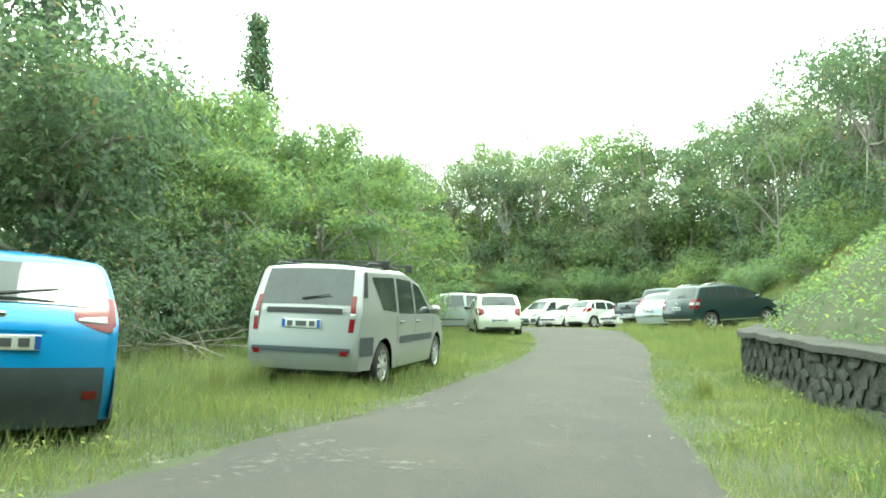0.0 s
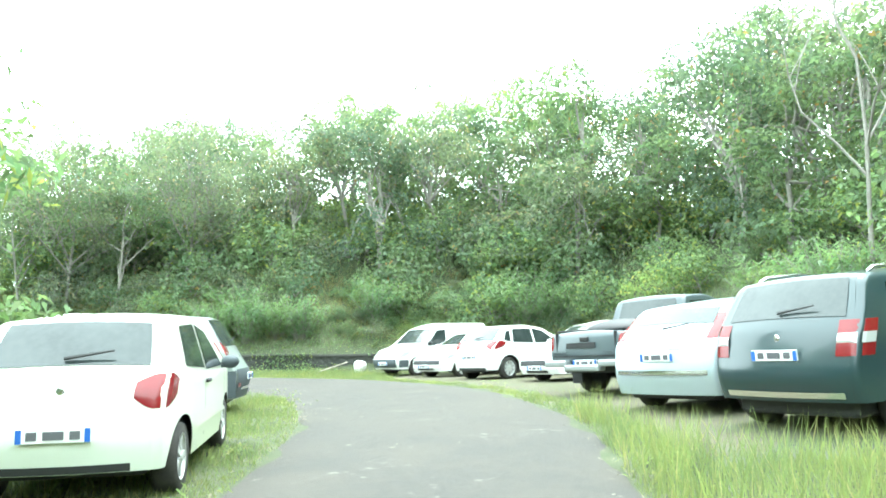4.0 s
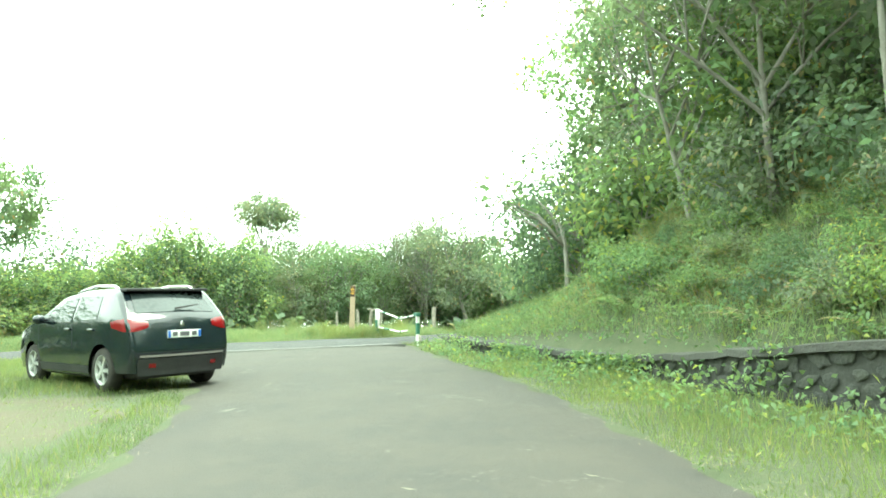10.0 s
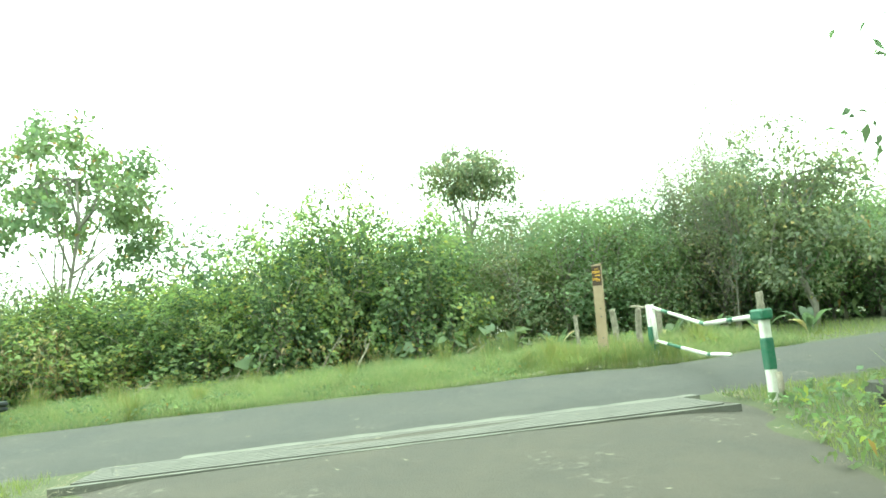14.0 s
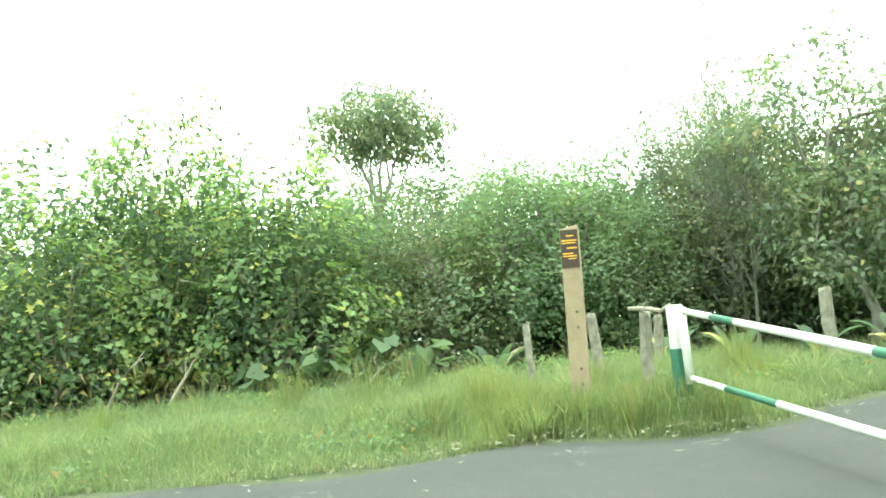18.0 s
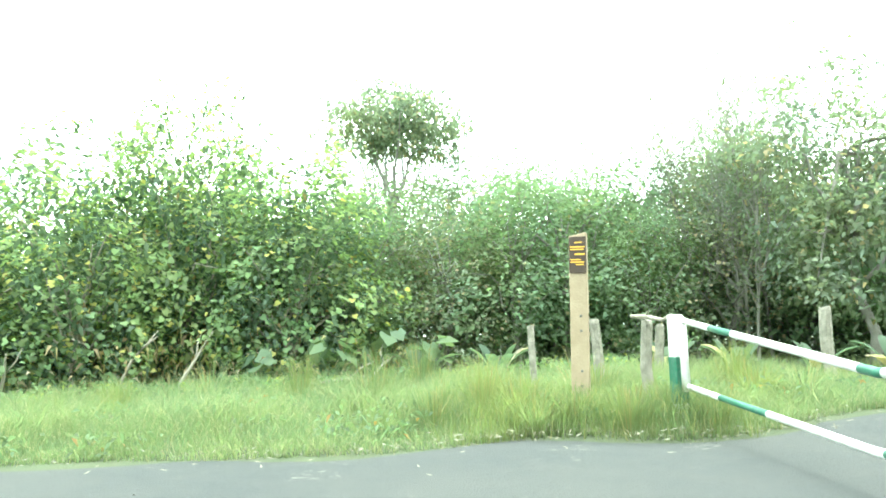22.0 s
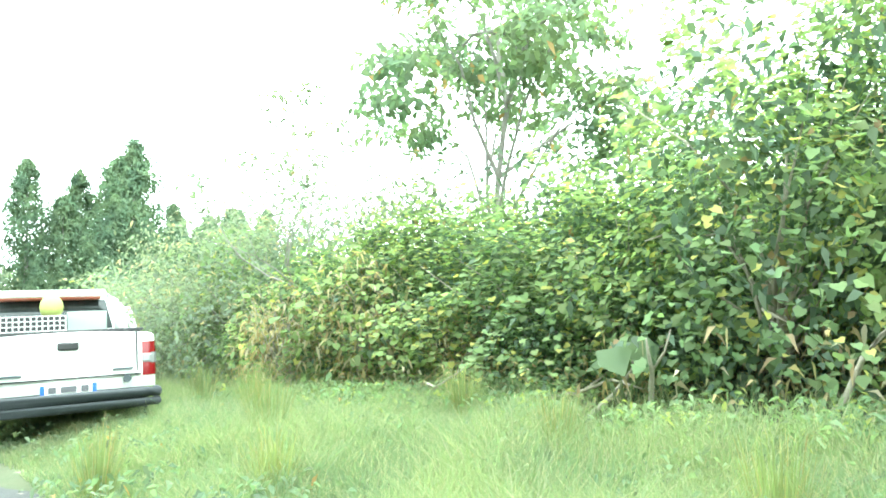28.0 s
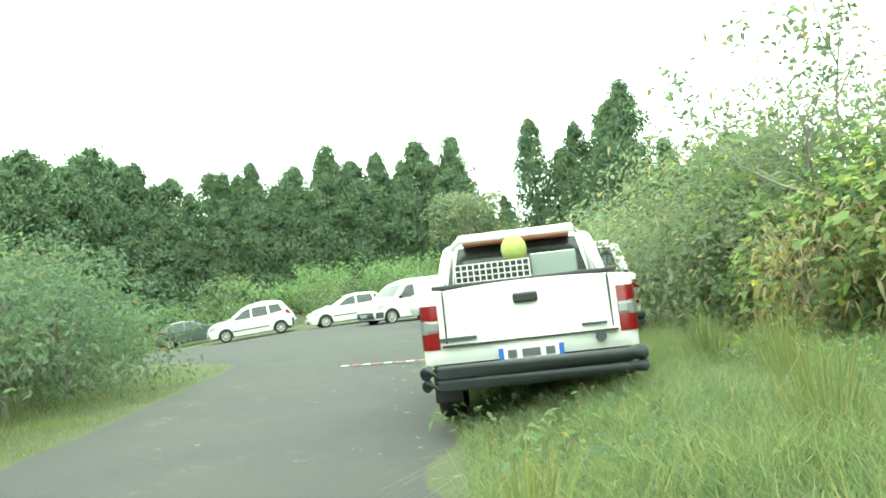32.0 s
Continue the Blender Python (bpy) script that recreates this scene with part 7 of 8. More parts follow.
# ---- signpost and old fence posts ----
sx, sy = -26.55, 54.13
sz = z_at(sx, sy)
sign = tagged(new("trail_signpost"), "square pine trail signpost with brown lettered face", "signpost")
face = Matrix.Translation((sx, sy, sz)) @ Matrix.Rotation(radians(-28), 4, "Z") @ Matrix.Rotation(radians(-1.5), 4, "X")
sign.matrix_basis = face
H_S = 4.62 - sz
v, f = box_data(-0.06, 0.06, -0.09, 0.09, -0.2, H_S - 0.02, 0.008)
v = [(x, y, z + (0.035 if z > 1 and y > 0 else 0)) for x, y, z in v]
part("post", mesh_of("post", v, f), M_SIGNWOOD, sign)
plaque = part("sign_face", box("sign_face", 0.062, 0.07, -0.085, 0.085, H_S - 0.4, H_S - 0.03), M_SIGNBROWN, sign, "dark brown lettered face")
for z, a, b, h in ((H_S - 0.09, -0.03, 0.045, 0.012), (H_S - 0.135, -0.075, 0.07, 0.014), (H_S - 0.16, -0.075, 0.06, 0.012), (H_S - 0.21, -0.03, 0.07, 0.016), (H_S - 0.265, -0.075, 0.03, 0.012), (H_S - 0.29, -0.075, 0.065, 0.012), (H_S - 0.315, -0.02, 0.06, 0.01)):
    part("text_bar", box("text_bar", 0.071, 0.074, a, b, z - h / 2, z + h / 2), M_YELLOW, plaque)
for z in (0.35, 0.5, 0.9, 1.05):
    part("bolt", mesh_of("bolt", *tube_data([(0.06, 0.02, z), (0.068, 0.02, z)], [0.014, 0.011], 6)), M_METAL, sign)
for x, y, top, r, lean in ((-26.62, 54.9, 3.72, 0.062, 0.02), (-28.32, 54.25, 3.74, 0.045, -0.03), (-27.85, 54.93, 3.76, 0.065, -0.05), (-28.34, 58.47, 3.89, 0.085, 0.0), (-29.6, 56.6, 3.7, 0.07, 0.06)):
    z = z_at(x, y)
    h = top - z
    pts = [(x + lean * t, y + lean * 0.5 * t, z - 0.2 + (h + 0.2) * t) for t in (0, 0.3, 0.6, 0.97, 1.0)]
    v, f = tube_data(pts, [r * 1.12, r, r * 0.97, r * 0.98, r * 0.86], 9)
    v = [(a + 0.012 * math.sin(7 * b + 9 * c), b + 0.012 * math.sin(8 * a + 7 * c), c + (0.02 * math.sin(20 * a) if c > z + h - 0.05 else 0)) for a, b, c in v]
    tagged(part("fence_post", mesh_of("fence_post", v, f), M_POSTWOOD), "short weathered grey wooden fence post in the grass", "post", "old fence posts")
stick = tagged(part("dead_stick", mesh_of("dead_stick", *join(tube_data([(-26.9, 54.9, 3.78), (-26.5, 54.88, 3.76), (-26.1, 54.84, 3.72), (-25.9, 54.82, 3.77)], [0.02, 0.028, 0.02, 0.01], 6), tube_data([(-26.55, 54.88, 3.765), (-26.4, 54.85, 3.82)], [0.014, 0.005], 5))), M_DEADWOOD), "pale broken stick lying on the post", "stick")

# ---- pickup trucks' fittings ----


def pickup_fittings(car, s, bumper_mat, hoop=True):
    L = s["line"]
    tail, top = L[9][0], L[9][1]
    w = s["W"] / 2
    if bumper_mat is M_BLACK:
        y0 = L[10][0] - 0.12
        for z, r in ((0.525, 0.055), (0.425, 0.048)):
            pts = [(-w + 0.03, y0 + 0.2, z), (-w + 0.05, y0 + 0.05, z), (-w + 0.16, y0, z), (w - 0.16, y0, z), (w - 0.05, y0 + 0.05, z), (w - 0.03, y0 + 0.2, z)]
            part("bumper_tube", mesh_of("bumper_tube", *tube_data(pts, [r] * 6, 10), True), M_BUMPER, car, "thick dull dark tube of the bumper")
        part("valance", box("valance", -w + 0.2, w - 0.2, L[10][0] + 0.02, L[10][0] + 0.1, 0.36, 0.6, 0.02), M_BLACK, car)
        part("badge", mesh_of("badge", *tube_data([(w - 0.34, L[10][0] - 0.05, 0.68), (w - 0.34, L[10][0] - 0.02, 0.68)], [0.04, 0.042], 14)), M_GREYPLASTIC, car)
    else:
        y0 = L[10][0] - 0.14
        for x0, x1, z in ((-w + 0.03, -0.36, 0.6), (0.36, w - 0.03, 0.6), (-0.4, 0.4, 0.52)):
            part("bumper_step", box("bumper_step", x0, x1, y0, y0 + 0.2, z - 0.055, z + 0.055, 0.025), bumper_mat, car, "worn silvery step bumper")
    part("tailgate_handle", box("tailgate_handle", -0.1, 0.1, tail - 0.075, tail - 0.04, top - 0.15, top - 0.07, 0.015), M_BLACK, car)
    part("tailgate_gap", box("tailgate_gap", -w + 0.2, w - 0.2, L[10][0] - 0.035, L[10][0] + 0.01, 0.715, 0.73), M_BLACK, car)
    for side in (-1, 1):
        part("tailgate_seam", box("tailgate_seam", side * (w - 0.235) - 0.006, side * (w - 0.235) + 0.006, tail - 0.055, tail + 0.02, 0.72, top + 0.005), M_BLACK, car)
        part("mudflap", box("mudflap", side * (w - 0.15) - 0.12, side * (w - 0.15) + 0.12, s["axle_r"] - s["wheel"] - 0.1, s["axle_r"] - s["wheel"] - 0.08, 0.2, 0.5), M_BLACK, car)
    part("bed_liner", box("bed_liner", -w + 0.14, w - 0.14, tail + 0.08, L[8][0] - 0.06, top + 0.02, top + 0.055, 0.01), M_BLACK, car, "dark load bed")
    part("model_lettering", box("model_lettering", -0.72, -0.42, tail - 0.085, tail - 0.06, 0.765, 0.79), M_GREYPLASTIC, car, "grey bar in place of lettering")
    part("model_lettering", box("model_lettering", 0.42, 0.62, tail - 0.085, tail - 0.06, 0.775, 0.795), M_GREYPLASTIC, car, "grey bar in place of lettering")
    if hoop:
        for f in (L[8][0] - 0.12,):
            pts = [(-w + 0.16, f - 0.04, top), (-w + 0.2, f + 0.0, top + 0.42), (-w + 0.32, f + 0.02, top + 0.53), (w - 0.32, f + 0.02, top + 0.53), (w - 0.2, f, top + 0.42), (w - 0.16, f - 0.04, top)]
            part("sports_bar", mesh_of("sports_bar", *tube_data(pts, [0.045] * 6, 8), True), M_WHITE, car)
            for side in (-1, 1):
                pts = [(side * (w - 0.22), f, top + 0.42), (side * (w - 0.2), f - 0.45, top + 0.2), (side * (w - 0.18), f - 0.62, top)]
                part("bar_stay", mesh_of("bar_stay", *tube_data(pts, [0.035] * 3, 7), True), M_WHITE, car)


pickup_fittings(navara, S_NAVARA, M_BLACK)
pickup_fittings(pickup_2, S_NAVARA, M_BLACK)
pickup_fittings(hilux, S_HILUX, M_SILVER, False)
# load of the near truck
cz = S_NAVARA["line"][9][1]
fb = S_NAVARA["line"][8][0] - 0.3
crate = tagged(new("mesh_crate"), "dark crate with pale wire grid standing in the truck's bed", "crate")
crate.matrix_basis = navara.matrix_basis.copy()
part("crate_body", box("crate_body", -0.62, 0.1, fb - 0.25, fb + 0.1, cz + 0.055, cz + 0.24, 0.01), M_BLACK, crate)
for i in range(13):
    part("wire", box("wire", -0.625 + i * 0.06 - 0.006, -0.625 + i * 0.06 + 0.006, fb - 0.268, fb - 0.256, cz + 0.06, cz + 0.25), M_PLATE, crate)
for i in range(4):
    part("wire", box("wire", -0.63, 0.1, fb - 0.272, fb - 0.26, cz + 0.07 + i * 0.057, cz + 0.08 + i * 0.057), M_PLATE, crate)
panel = tagged(new("grey_board"), "pale grey board leaning in the truck's bed", "board")
panel.matrix_basis = navara.matrix_basis.copy()
part("board", box("board", 0.12, 0.56, fb - 0.14, fb - 0.1, cz + 0.055, cz + 0.29, 0.008), M_GREYGREEN, panel)
sack = tagged(part("rolled_cloth", mesh_of("rolled_cloth", *ball_data((-0.03, fb + 0.0, cz + 0.36), (0.13, 0.1, 0.15), 12, 8), True), M_FLUO), "yellow-green cloth bundle on the crate", "bundle")
sack.matrix_basis = navara.matrix_basis.copy()
part("roof_strip", mesh_of("roof_strip", *box_data(-0.56, 0.56, S_NAVARA["line"][7][0] - 0.15, S_NAVARA["line"][7][0] + 0.05, 1.62, 1.71, 0.015)), M_ORANGE, navara, "faded orange strip along the roof edge")
# spare wheels on the tails
for car, sp in ((prado, S_PRADO), (prado_far, S_PRADO)):
    t0, r0, d0 = wheel_meshes(0.36, 0.22, 6)
    m = Matrix.Translation((0.15, sp["line"][9][0] - 0.3, 1.08)) @ Matrix.Rotation(radians(-90), 4, "Z")
    w = part("spare_wheel", t0, M_TYRE, car, "black spare wheel on the tailgate", m)
    part("cover", mesh_of("cover", *tube_data([(0.012, 0, 0), (-0.02, 0, 0)], [0.25, 0.3], 20)), M_BLACK, w)
part("tailgate_lettering", box("tailgate_lettering", -0.4, 0.25, S_HILUX["line"][9][0] - 0.085, S_HILUX["line"][9][0] - 0.06, 0.86, 0.95), M_BLACK, hilux, "dark bar in place of lettering")
part("tarpaulin", mesh_of("tarpaulin", *ball_data((0, -1.3, 1.14), (0.62, 0.8, 0.2), 14, 8), True), M_BLACK, hilux, "dark rumpled tarpaulin over the bed")

# ---- small things on the ground ----
bx, by = 3.85, 49.1
bag = tagged(part("white_bag", mesh_of("white_bag", *[([(x + 0.06 * math.sin(9 * y + 5 * z), y + 0.05 * math.sin(8 * x), z + 0.04 * math.sin(11 * x)) for x, y, z in d], q) for d, q in [ball_data((bx, by, z_at(bx, by) + 0.25), (0.26, 0.2, 0.26), 10, 7)]][0], True), M_WHITEPAINT), "crumpled white bag lying in the grass by the wall", "bag")
pole = tagged(part("pale_pole", mesh_of("pale_pole", *tube_data([(2.2, 48.8, z_at(2.2, 48.8) + 0.02), (3.4, 49.4, z_at(3.4, 49.4) + 0.42)], [0.03, 0.025], 6)), M_DEADWOOD), "pale pole leaning in the grass", "pole")
for i, t in enumerate(np.linspace(0, 1, 9)):
    x, y = -26.1 - 1.5 * t, 35.1 + 0.75 * t
    z = float(base_height(x, y)) + 0.07
    a = Vector((-0.9, 0.42)).normalized()
    b = Vector((-a.y, a.x)) * 0.045
    q = [(x + a.x * s * 0.07 + e * b.x, y + a.y * s * 0.07 + e * b.y, z) for s, e in ((-1, -1), (1, -1), (1, 1), (-1, 1))]
    v = q + [(p[0], p[1], p[2] + 0.006) for p in q]
    dash = part("road_dash", mesh_of("road_dash", v, [(4, 5, 6, 7), (0, 1, 5, 4), (1, 2, 6, 5), (2, 3, 7, 6), (3, 0, 4, 7)]), M_REDPAINT if i % 2 else M_REDWHITE)
    tagged(dash, "short faded red or white painted dash on the asphalt", "road marking", "red and white dashes")
# pile of dead branches beside the estate car
pile = tagged(new("branch_pile"), "tangled pile of pale dead branches under the trees", "branches")
for _ in range(22):
    x, y = -4.6 + rng.normal() * 0.8, 13.2 + rng.normal() * 0.9
    a, L = rng.uniform(0, 6.28), rng.uniform(0.8, 2.2)
    z = z_at(x, y) + rng.uniform(0.05, 0.4)
    d = np.array([math.cos(a), math.sin(a), rng.uniform(-0.2, 0.35)])
    pts = [np.array([x, y, z]) + d * L * t + np.array([0, 0, 0.2 * math.sin(3 * t)]) + rng.normal(size=3) * 0.04 for t in (-0.5, -0.2, 0.1, 0.5)]
    part("branch", mesh_of("branch", *tube_data(pts, [0.024, 0.02, 0.014, 0.006], 5), True), M_BARK, pile)
# bare snag above the parked cars
datas, tips = [], []
grow(np.array([16.6, 36.3, z_at(16.6, 36.3) - 0.3]), np.array([-0.04, 0.0, 1.0]), 6.0, 0.07, 2, (0, 3, 4), 0.55, 0.3, datas, tips)
snag = tagged(new("dead_snag"), "bare forked dead tree on the bank", "dead tree")
for i, data in enumerate(datas):
    part("trunk" if i == 0 else "limb", mesh_of("limb", *data, True), M_BARK, snag)


def tussock(x, y, h, n, mat):
    """An arching tuft of long grass."""
    z = z_at(x, y) - 0.02
    a = rng.uniform(0, 6.28, n)
    lean = rng.uniform(0.15, 0.9, n)
    hh = h * rng.uniform(0.6, 1.15, n)
    d = np.stack([np.cos(a), np.sin(a), 0 * a], 1)
    s = np.stack([-np.sin(a), np.cos(a), 0 * a], 1) * 0.0024
    b = np.array([x, y, z]) + d * rng.uniform(0, 0.1, (n, 1))
    m = b + d * (lean * hh * 0.45)[:, None] + np.stack([0 * a, 0 * a, hh * 0.8], 1)
    t = b + d * (lean * hh * 1.1)[:, None] + np.stack([0 * a, 0 * a, hh * (1.05 - 0.55 * lean)], 1)
    v = np.concatenate([np.stack([b - s, b + s, m + s * 0.8, m - s * 0.8], 1), np.stack([m - s * 0.8, m + s * 0.8, t + s * 0.1, t - s * 0.1], 1)]).reshape(-1, 3)
    ob = new("grass_tussock")
    tagged(ob, "arching tuft of long thin grass", "grass", "grass tussocks")
    v = v.reshape(2, n, 4, 3)
    part("green_tuft", quads_mesh("green_tuft", v[:, :n * 6 // 7].reshape(-1, 3), 4), mat, ob)
    part("dry_tuft", quads_mesh("dry_tuft", v[:, n * 6 // 7:].reshape(-1, 3), 4), L_DRYGRASS, ob, "dry straw-coloured blades")


for x, y, h in ((-26.9, 53.2, 0.75), (-27.9, 52.2, 0.85), (-28.6, 51.4, 0.8), (-26.4, 52.6, 0.5), (-27.2, 54.6, 0.6), (-29.4, 53.0, 0.9), (-27.4, 56.4, 0.7), (-28.9, 57.4, 0.7), (-28.4, 49.4, 0.6), (-29.5, 47.4, 0.6), (-28.7, 44.8, 0.75), (-29.6, 43.0, 0.8), (-29.9, 41.2, 0.8), (-26.9, 45.6, 0.6), (-27.6, 46.6, 0.55), (-30.6, 45.4, 0.7), (7.4, 15.4, 0.55), (7.0, 17.2, 0.6), (8.4, 20.2, 0.6), (8.0, 23.0, 0.6), (6.4, 14.2, 0.5), (3.3, 9.4, 0.35), (-2.6, 8.6, 0.5), (-2.3, 9.4, 0.45), (-25.6, 54.2, 0.5), (-25.9, 54.7, 0.5), (-25.4, 54.9, 0.45), (-26.1, 53.9, 0.45), (-26.6, 53.6, 0.5), (-27.3, 53.4, 0.5), (-26.9, 52.8, 0.45)):
    tussock(x, y, h, 210, L_GRASS)

# broom bushes on the dry bank
for x, y, h in ((8.6, 13.4, 0.9), (10.6, 15.2, 1.1), (9.0, 11.2, 0.8), (12.6, 18.4, 1.1), (13.8, 21.6, 1.0), (15.4, 25.0, 1.1), (11.6, 12.6, 1.2), (7.6, 8.4, 0.8), (14.6, 17.6, 1.2), (16.6, 29.0, 1.0)):
    ob = new("broom_bush")
    tagged(ob, "upright dark green broom bush on the dry bank", "bush", "broom bushes")
    n = 420
    a, q, e = rng.uniform(0, 6.28, n), rng.uniform(0, 0.3, n), rng.uniform(0.05, 0.5, n)
    d = np.stack([np.cos(a), np.sin(a), 0 * a], 1)
    b = np.array([x, y, z_at(x, y) - 0.05]) + d * q[:, None]
    t = b + d * (e * h)[:, None] + np.stack([0 * a, 0 * a, h * rng.uniform(0.55, 1.1, n)], 1)
    s = np.stack([-np.sin(a), np.cos(a), 0 * a], 1) * 0.012
    part("twig_tuft", quads_mesh("twig_tuft", np.stack([b - s, b + s, (b + t * 2) / 3 + s, t], 1).reshape(-1, 3), 4), L_TREE_DARK, ob)
    part("stem", mesh_of("stem", *tube_data([(x, y, z_at(x, y) - 0.1), (x, y, z_at(x, y) + h * 0.5)], [0.03, 0.015], 5)), M_BARK, ob)

# long grass round the foot of the gate and the posts
foot = np.concatenate([rng.normal(size=(900, 2)) * (0.45, 0.35) + (gx + 0.1, gy - 0.15), rng.normal(size=(2200, 2)) * (0.75, 0.6) + (sx - 0.1, sy - 0.1), rng.normal(size=(600, 2)) * 0.4 + (-26.2, 53.4)])
foot = foot[foot[:, 0] < np.interp(foot[:, 1], R2_WEST[:, 1], R2_WEST[:, 0]) + 0.15]
blades(foot[:, 0], foot[:, 1], np.full(len(foot), 0.42), 0.0034, L_GRASS, "long_grass", "long grass round the foot of the posts", 0.6, True)

# ---- low creeping plants over the foot of the walls ----


def creepers():
    n = 260000
    x, y = rng.uniform(-20, 16, n), rng.uniform(2, 55, n)
    dw = away(WALL, x, y)
    patch = 0.5 + 0.5 * np.sin(x * 2.1 + 1.5 * np.sin(y * 1.7)) * np.sin(y * 1.9)
    hill = inside(HILL, x, y)
    keep = (((dw < 1.3) & ~hill & (patch > 0.2) & (x < 3)) | (hill & (dw < 2.6) & (dw > 0.3))) & ~inside(ROAD_POLYS[0][::2], x, y)
    x, y, dw, hill = x[keep], y[keep], dw[keep], hill[keep]
    z = ground(x, y) + rng.uniform(0.03, 0.34, len(x)) * np.where(hill, 1.0, np.clip(1.4 - dw, 0.2, 1.2))
    z = np.where(hill & (dw < 0.7), np.maximum(z, base_height(x, y) + np.where(x > -5, 0.74, np.maximum(0.3, 0.74 + (x + 5) * 0.09)) + rng.uniform(0.02, 0.1, len(x))), z)
    # shoots that hang over the face of the wall
    k = 26000
    s = rng.uniform(0, 1, k)
    line = spline(WALL, 600)[(s * 599).astype(int)]
    q = np.sin(line[:, 0] * 1.7) + np.sin(line[:, 0] * 0.63 + line[:, 1] * 0.9) + rng.normal(size=k) * 0.5
    ok = (line[:, 1] > 44) & (line[:, 0] < 12) & (q > 0.75)
    line = line[ok]
    hh = np.where(line[:, 0] > -5, 0.74, np.maximum(0.3, 0.74 + (line[:, 0] + 5) * 0.09))
    x, y = np.r_[x, line[:, 0] + rng.normal(size=len(line)) * 0.05], np.r_[y, line[:, 1] - rng.uniform(0.06, 0.16, len(line))]
    z = np.r_[z, base_height(line[:, 0], line[:, 1]) + hh * rng.uniform(0.0, 1.1, len(line)) ** 0.7]
    ob = part("creeping_plants", quads_mesh("creeping_plants", leaf_quads(np.stack([x, y, z], 1), 0.085, 0.055, lift=1.0), 4), L_BRIGHT)
    tagged(ob, "low green creeping plants along the wall", "plants", kind="stuff")
    m = 300
    i = rng.integers(0, len(R1_LEFT), m)
    t = rng.uniform(0, 1, m)
    edge = rng.uniform(size=m) < 0.6
    t = np.where(edge, np.where(t < 0.5, t * 0.16, 1 - (1 - t) * 0.16), t)
    p = R1_LEFT[i] * (1 - t)[:, None] + R1_RIGHT[i] * t[:, None]
    q0 = rng.integers(8, len(R2_WEST) - 12, m)
    t2 = np.where(rng.uniform(size=m) < 0.65, rng.uniform(0.01, 0.14, m), rng.uniform(0, 1, m))
    p2 = R2_WEST[q0] * (1 - t2)[:, None] + R2_EAST[q0] * t2[:, None]
    p = np.vstack([p, p2]) + rng.normal(size=(2 * m, 2)) * 0.15
    z = base_height(p[:, 0], p[:, 1]) + 0.092
    a = rng.uniform(0, 6.28, len(p))
    l, w = rng.uniform(0.01, 0.05, len(p)), rng.uniform(0.004, 0.012, len(p))
    d, s = np.stack([np.cos(a), np.sin(a), 0 * a], 1), np.stack([-np.sin(a), np.cos(a), 0 * a], 1)
    c = np.stack([p[:, 0], p[:, 1], z], 1)
    v = np.stack([c - d * l[:, None], c + s * w[:, None], c + d * l[:, None] + np.array([0, 0, 0.012]), c - s * w[:, None]], 1).reshape(-1, 3)
    ob = part("dry_litter", quads_mesh("dry_litter", v, 4), M_LITTER)
    tagged(ob, "pale bits of dry straw and leaves scattered on the asphalt", "litter", kind="stuff")


creepers()


def weeds(centres, name, label, mat, height, leaf, per=46):
    """Low broad-leaved herbs in clumps, as one sheet of stuff."""
    n = len(centres)
    size = np.repeat(rng.uniform(0.6, 1.35, n), per)
    c = np.repeat(centres, per, 0) + rng.normal(size=(n * per, 2)) * (0.15 * size)[:, None]
    z = ground(c[:, 0], c[:, 1]) + rng.uniform(0.02, 1.0, n * per) ** 0.8 * height * size
    ob = part(name, quads_mesh(name, leaf_quads(np.stack([c[:, 0], c[:, 1], z], 1), leaf, leaf * 0.42, lift=1.1, droop=0.35), 4), mat)
    tagged(ob, label, "weeds", kind="stuff")


def off_road(p, hill_too=True):
    x, y = p[:, 0], p[:, 1]
    ok = ~inside(ROAD_POLYS[0][::2], x, y) & ~inside(ROAD_POLYS[1][::2], x, y) & ~inside(GRAVEL, x, y) & ~((x < -18.9) & (x > -21.7) & (y > 46.4) & (y < 53.4))
    return p[ok & ~(hill_too & inside(HILL, x, y) & (away(WALL, x, y) < 0.5))]


foot = np.stack([rng.uniform(-31.7, -30.0, 240), rng.uniform(41, 57, 240)], 1)
weeds(foot, "thicket_weeds", "low leafy weeds along the foot of the thicket", L_BRIGHT, 0.3, 0.1)
verge = off_road(np.stack([rng.uniform(-30, -26, 150), rng.uniform(41, 58, 150)], 1))
weeds(verge, "verge_weeds", "scattered leafy weeds in the long grass", L_TREE, 0.26, 0.085)
lane = CENTRE[rng.integers(0, len(CENTRE), 560)] + rng.normal(size=(560, 2)) * 2.6
lane = off_road(lane)
weeds(lane, "lane_weeds", "leafy weeds in the grass beside the lane", L_GRASS, 0.17, 0.06, 34)
shoulder = np.stack([rng.uniform(-19.6, -9, 130), rng.uniform(50, 57, 130)], 1)
shoulder = off_road(shoulder[inside(HILL, shoulder[:, 0], shoulder[:, 1]) | (shoulder[:, 0] < -14)])
weeds(shoulder, "shoulder_weeds", "green leafy weeds over the end of the wall", L_TREE, 0.3, 0.08)

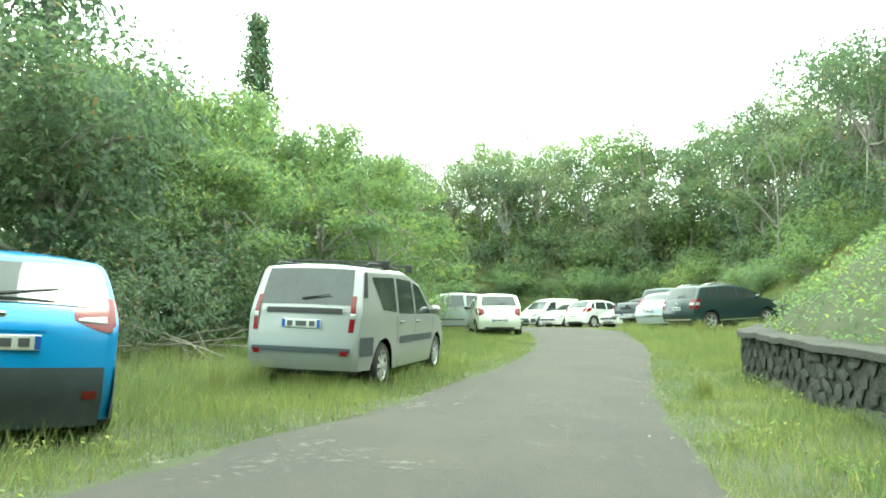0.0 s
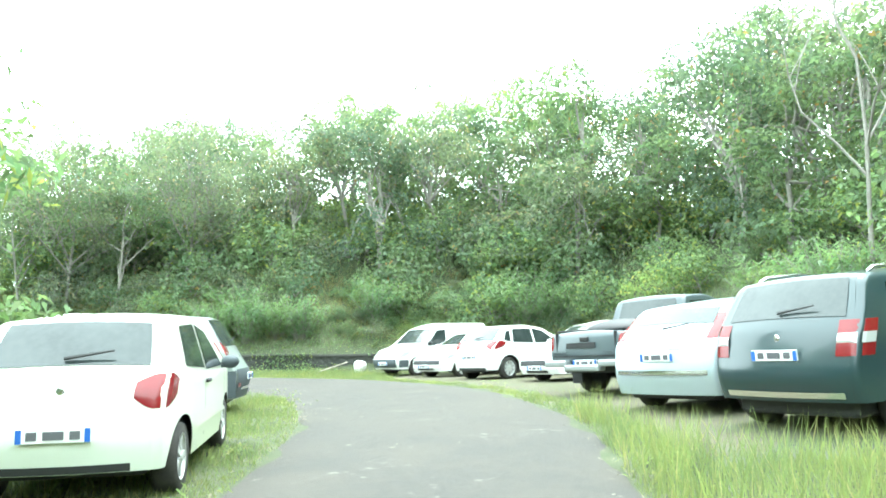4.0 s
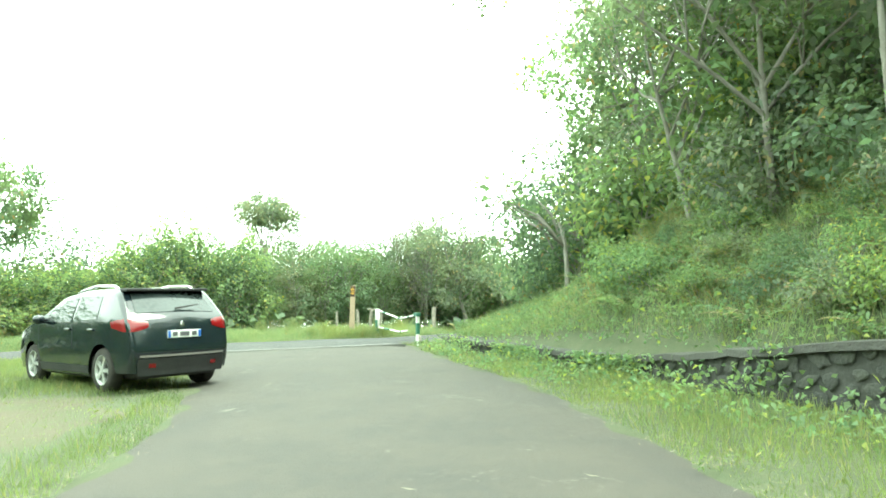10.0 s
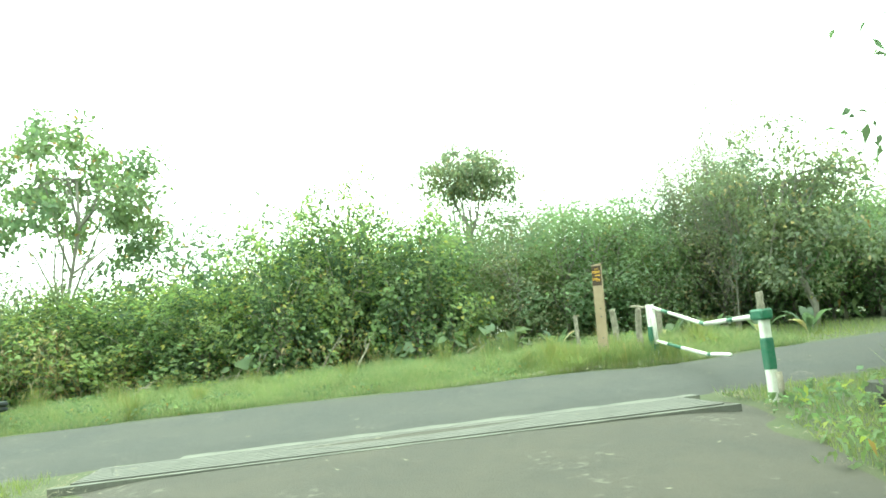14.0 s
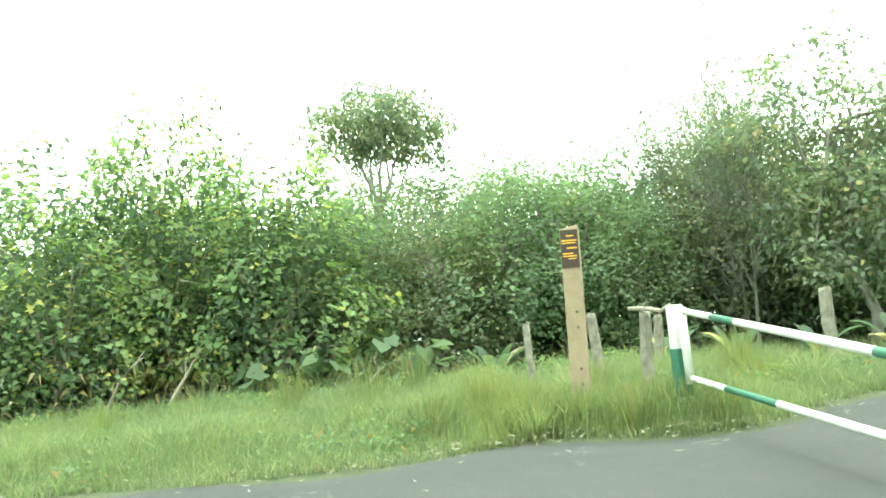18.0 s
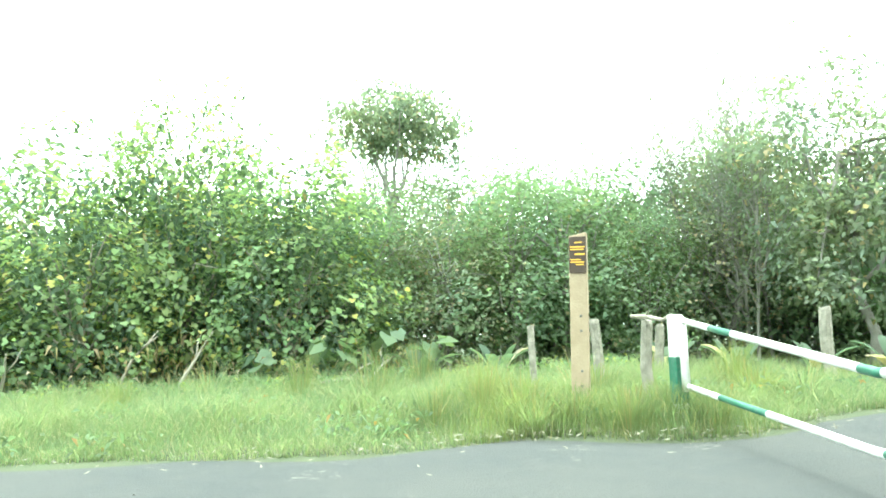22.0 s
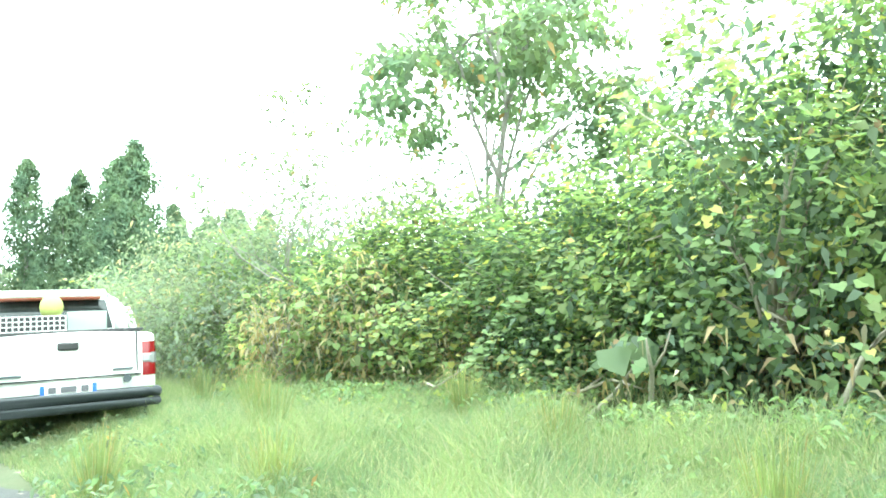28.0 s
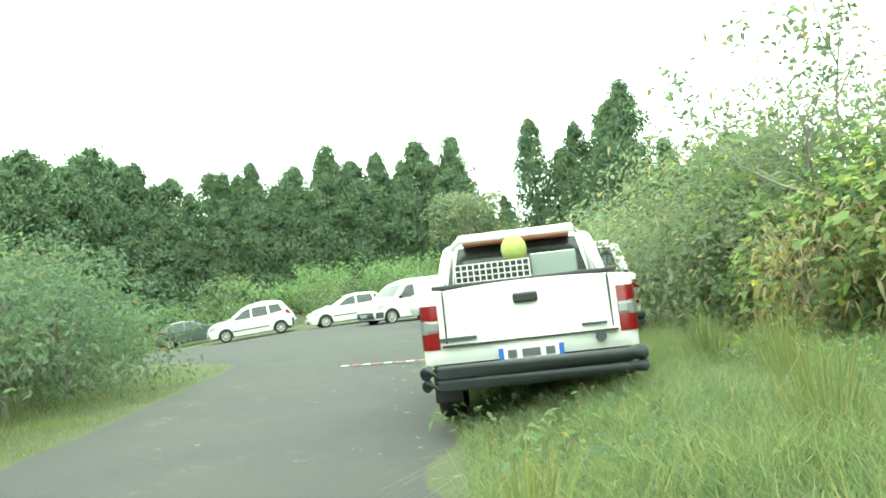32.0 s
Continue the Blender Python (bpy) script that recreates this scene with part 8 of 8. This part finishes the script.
# dry straw lying along the edges of the ways
edges = np.vstack([R2_WEST[40:84], R1_LEFT, R1_RIGHT])
k = rng.integers(0, len(edges), 5200)
p = edges[k] + rng.normal(size=(5200, 2)) * np.where(k < 44, 0.16, 0.1)[:, None]
a, l = rng.uniform(0, 6.28, len(p)), rng.uniform(0.02, 0.08, len(p))
c = np.stack([p[:, 0], p[:, 1], base_height(p[:, 0], p[:, 1]) + rng.uniform(0.045, 0.085, len(p))], 1)
d, e = np.stack([np.cos(a), np.sin(a), 0 * a], 1) * l[:, None], np.stack([-np.sin(a), np.cos(a), 0 * a], 1) * 0.004
tagged(part("edge_straw", quads_mesh("edge_straw", np.stack([c - d, c + e, c + d + np.array([0, 0, 0.015]), c - e], 1).reshape(-1, 3), 4), M_STRAW), "pale dry straw along the edges of the asphalt", "litter", kind="stuff")

# dead branches and stems at the foot of the thicket
for x, y, turn, L, rise in ((-31.2, 50.6, 1.7, 1.8, 0.06), (-31.0, 51.6, 1.2, 1.2, 0.12), (-31.3, 47.2, 0.4, 0.9, 0.9), (-31.2, 46.6, 2.4, 1.0, 0.7), (-31.5, 48.6, 1.0, 1.3, 0.8), (-31.4, 49.6, 2.0, 1.1, 1.0), (-31.6, 45.6, 1.4, 1.5, 0.25), (-31.3, 52.4, 2.2, 1.0, 0.5), (-31.2, 44.2, 0.9, 1.1, 0.3)):
    z = z_at(x, y) + 0.04
    d = np.array([math.cos(turn) * math.cos(rise), math.sin(turn) * math.cos(rise), math.sin(rise)])
    pts = [np.array([x, y, z]) + d * L * t + np.array([0, 0, 0.12 * math.sin(3 * t)]) + rng.normal(size=3) * 0.035 * L for t in (0, 0.25, 0.5, 0.75, 1.0)]
    side = np.array([-d[1], d[0], 0.5])
    fork = [pts[2], pts[2] + side * 0.22 * L + d * 0.1, pts[2] + side * 0.34 * L + d * 0.28]
    tagged(part("dead_branch", mesh_of("dead_branch", *join(tube_data(pts, [0.03, 0.027, 0.022, 0.016, 0.008], 6), tube_data(fork, [0.016, 0.012, 0.005], 5)), True), M_DEADWOOD), "pale forked dead branch at the foot of the thicket", "branch", "dead branches")

# large-leaved herbs under the bushes
for x, y, h in ((-31.3, 51.9, 0.8), (-31.7, 52.7, 0.95), (-31.5, 50.9, 0.7), (-31.6, 53.6, 0.8), (-31.3, 46.9, 0.75)):
    herb = tagged(new("large_leaved_herb"), "herb with broad dark green leaves on long stalks", "herb", "large-leaved herbs")
    herb.matrix_basis = place(x, y)
    for k in range(8):
        a, q = k * 0.785 + rng.uniform(-0.3, 0.3), rng.uniform(0.15, 0.42)
        top = np.array([math.cos(a) * q, math.sin(a) * q, h * rng.uniform(0.55, 1.0)])
        part("stalk", mesh_of("stalk", *tube_data([(0, 0, -0.05), top * np.array([0.4, 0.4, 0.65]), top], [0.009, 0.008, 0.006], 4), True), L_TREE, herb)
        part("leaf", quads_mesh("leaf", heart_leaves(top[None], 0.3, unit(np.array([[math.cos(a), math.sin(a), 0.1]]))), 6), L_TREE, herb)

# ---- stones of the wall ----
rng = np.random.default_rng(17)
stone_meshes = []
for k in range(8):
    n = 6 + k % 2
    v = []
    ang = np.sort(rng.uniform(-0.34, 0.34, n) + np.arange(n) * 2 * math.pi / n)
    rad = rng.uniform(0.66, 1.2, n)
    for s, d in ((1.0, 0.0), (0.97, 0.55), (0.72, 1.0)):
        v += [(math.cos(a) * r * 0.5 * s, d, math.sin(a) * r * 0.5 * s) for a, r in zip(ang, rad)]
    v.append((0, 1.1, 0))
    f = [(i + n * j, (i + 1) % n + n * j, (i + 1) % n + n * (j + 1), i + n * (j + 1)) for j in range(2) for i in range(n)]
    f += [(2 * n + i, 2 * n + (i + 1) % n, 3 * n) for i in range(n)]
    me = mesh_of("stone", v, f)
    me.materials.append(M_BASALT)
    stone_meshes.append(me)
dist = np.r_[0, np.cumsum(np.linalg.norm(np.diff(wall_line, axis=0), axis=1))]
rest, count = [], 0
s = 0.1
while s < dist[-1] - 0.3:
    step = rng.uniform(0.16, 0.36)
    p = np.array([np.interp(s, dist, wall_line[:, q]) for q in (0, 1)])
    e = np.array([np.interp(s + 0.1, dist, wall_line[:, q]) for q in (0, 1)])
    t = (e - p) / np.linalg.norm(e - p)
    h = WALL_HEIGHT(p) - 0.06
    rows = max(1, round(h / rng.uniform(0.15, 0.24)))
    near = (p[1] < 20 and p[1] > -4) or (-12.5 < p[0] < 5.5)
    zb = float(base_height(*p))
    turn = math.atan2(t[1], t[0])
    for r in range(rows):
        off = (r % 2) * step * 0.5
        q = p + t * off
        m = Matrix.Translation((q[0], q[1], zb + (r + 0.5 + rng.uniform(-0.16, 0.16)) * h / rows)) @ Matrix.Rotation(turn, 4, "Z") @ Matrix.Rotation(rng.uniform(-0.6, 0.6), 4, "Y") @ Matrix.Diagonal((step * rng.uniform(0.75, 1.12), 0.009 * rng.uniform(0.2, 1.6), h / rows * rng.uniform(0.7, 1.2), 1))
        me = stone_meshes[int(rng.integers(8))]
        if near and count < 300:
            ob = part("stone", me, None, wall)
            ob.matrix_basis = m
            count += 1
        else:
            rest.append(([tuple(m @ Vector(w.co)) for w in me.vertices], [tuple(g.vertices) for g in me.polygons]))
    s += step
ob = part("stone_facing", mesh_of("stone_facing", *join(*rest), True), M_BASALT, wall)
ob["kind"] = "stuff"
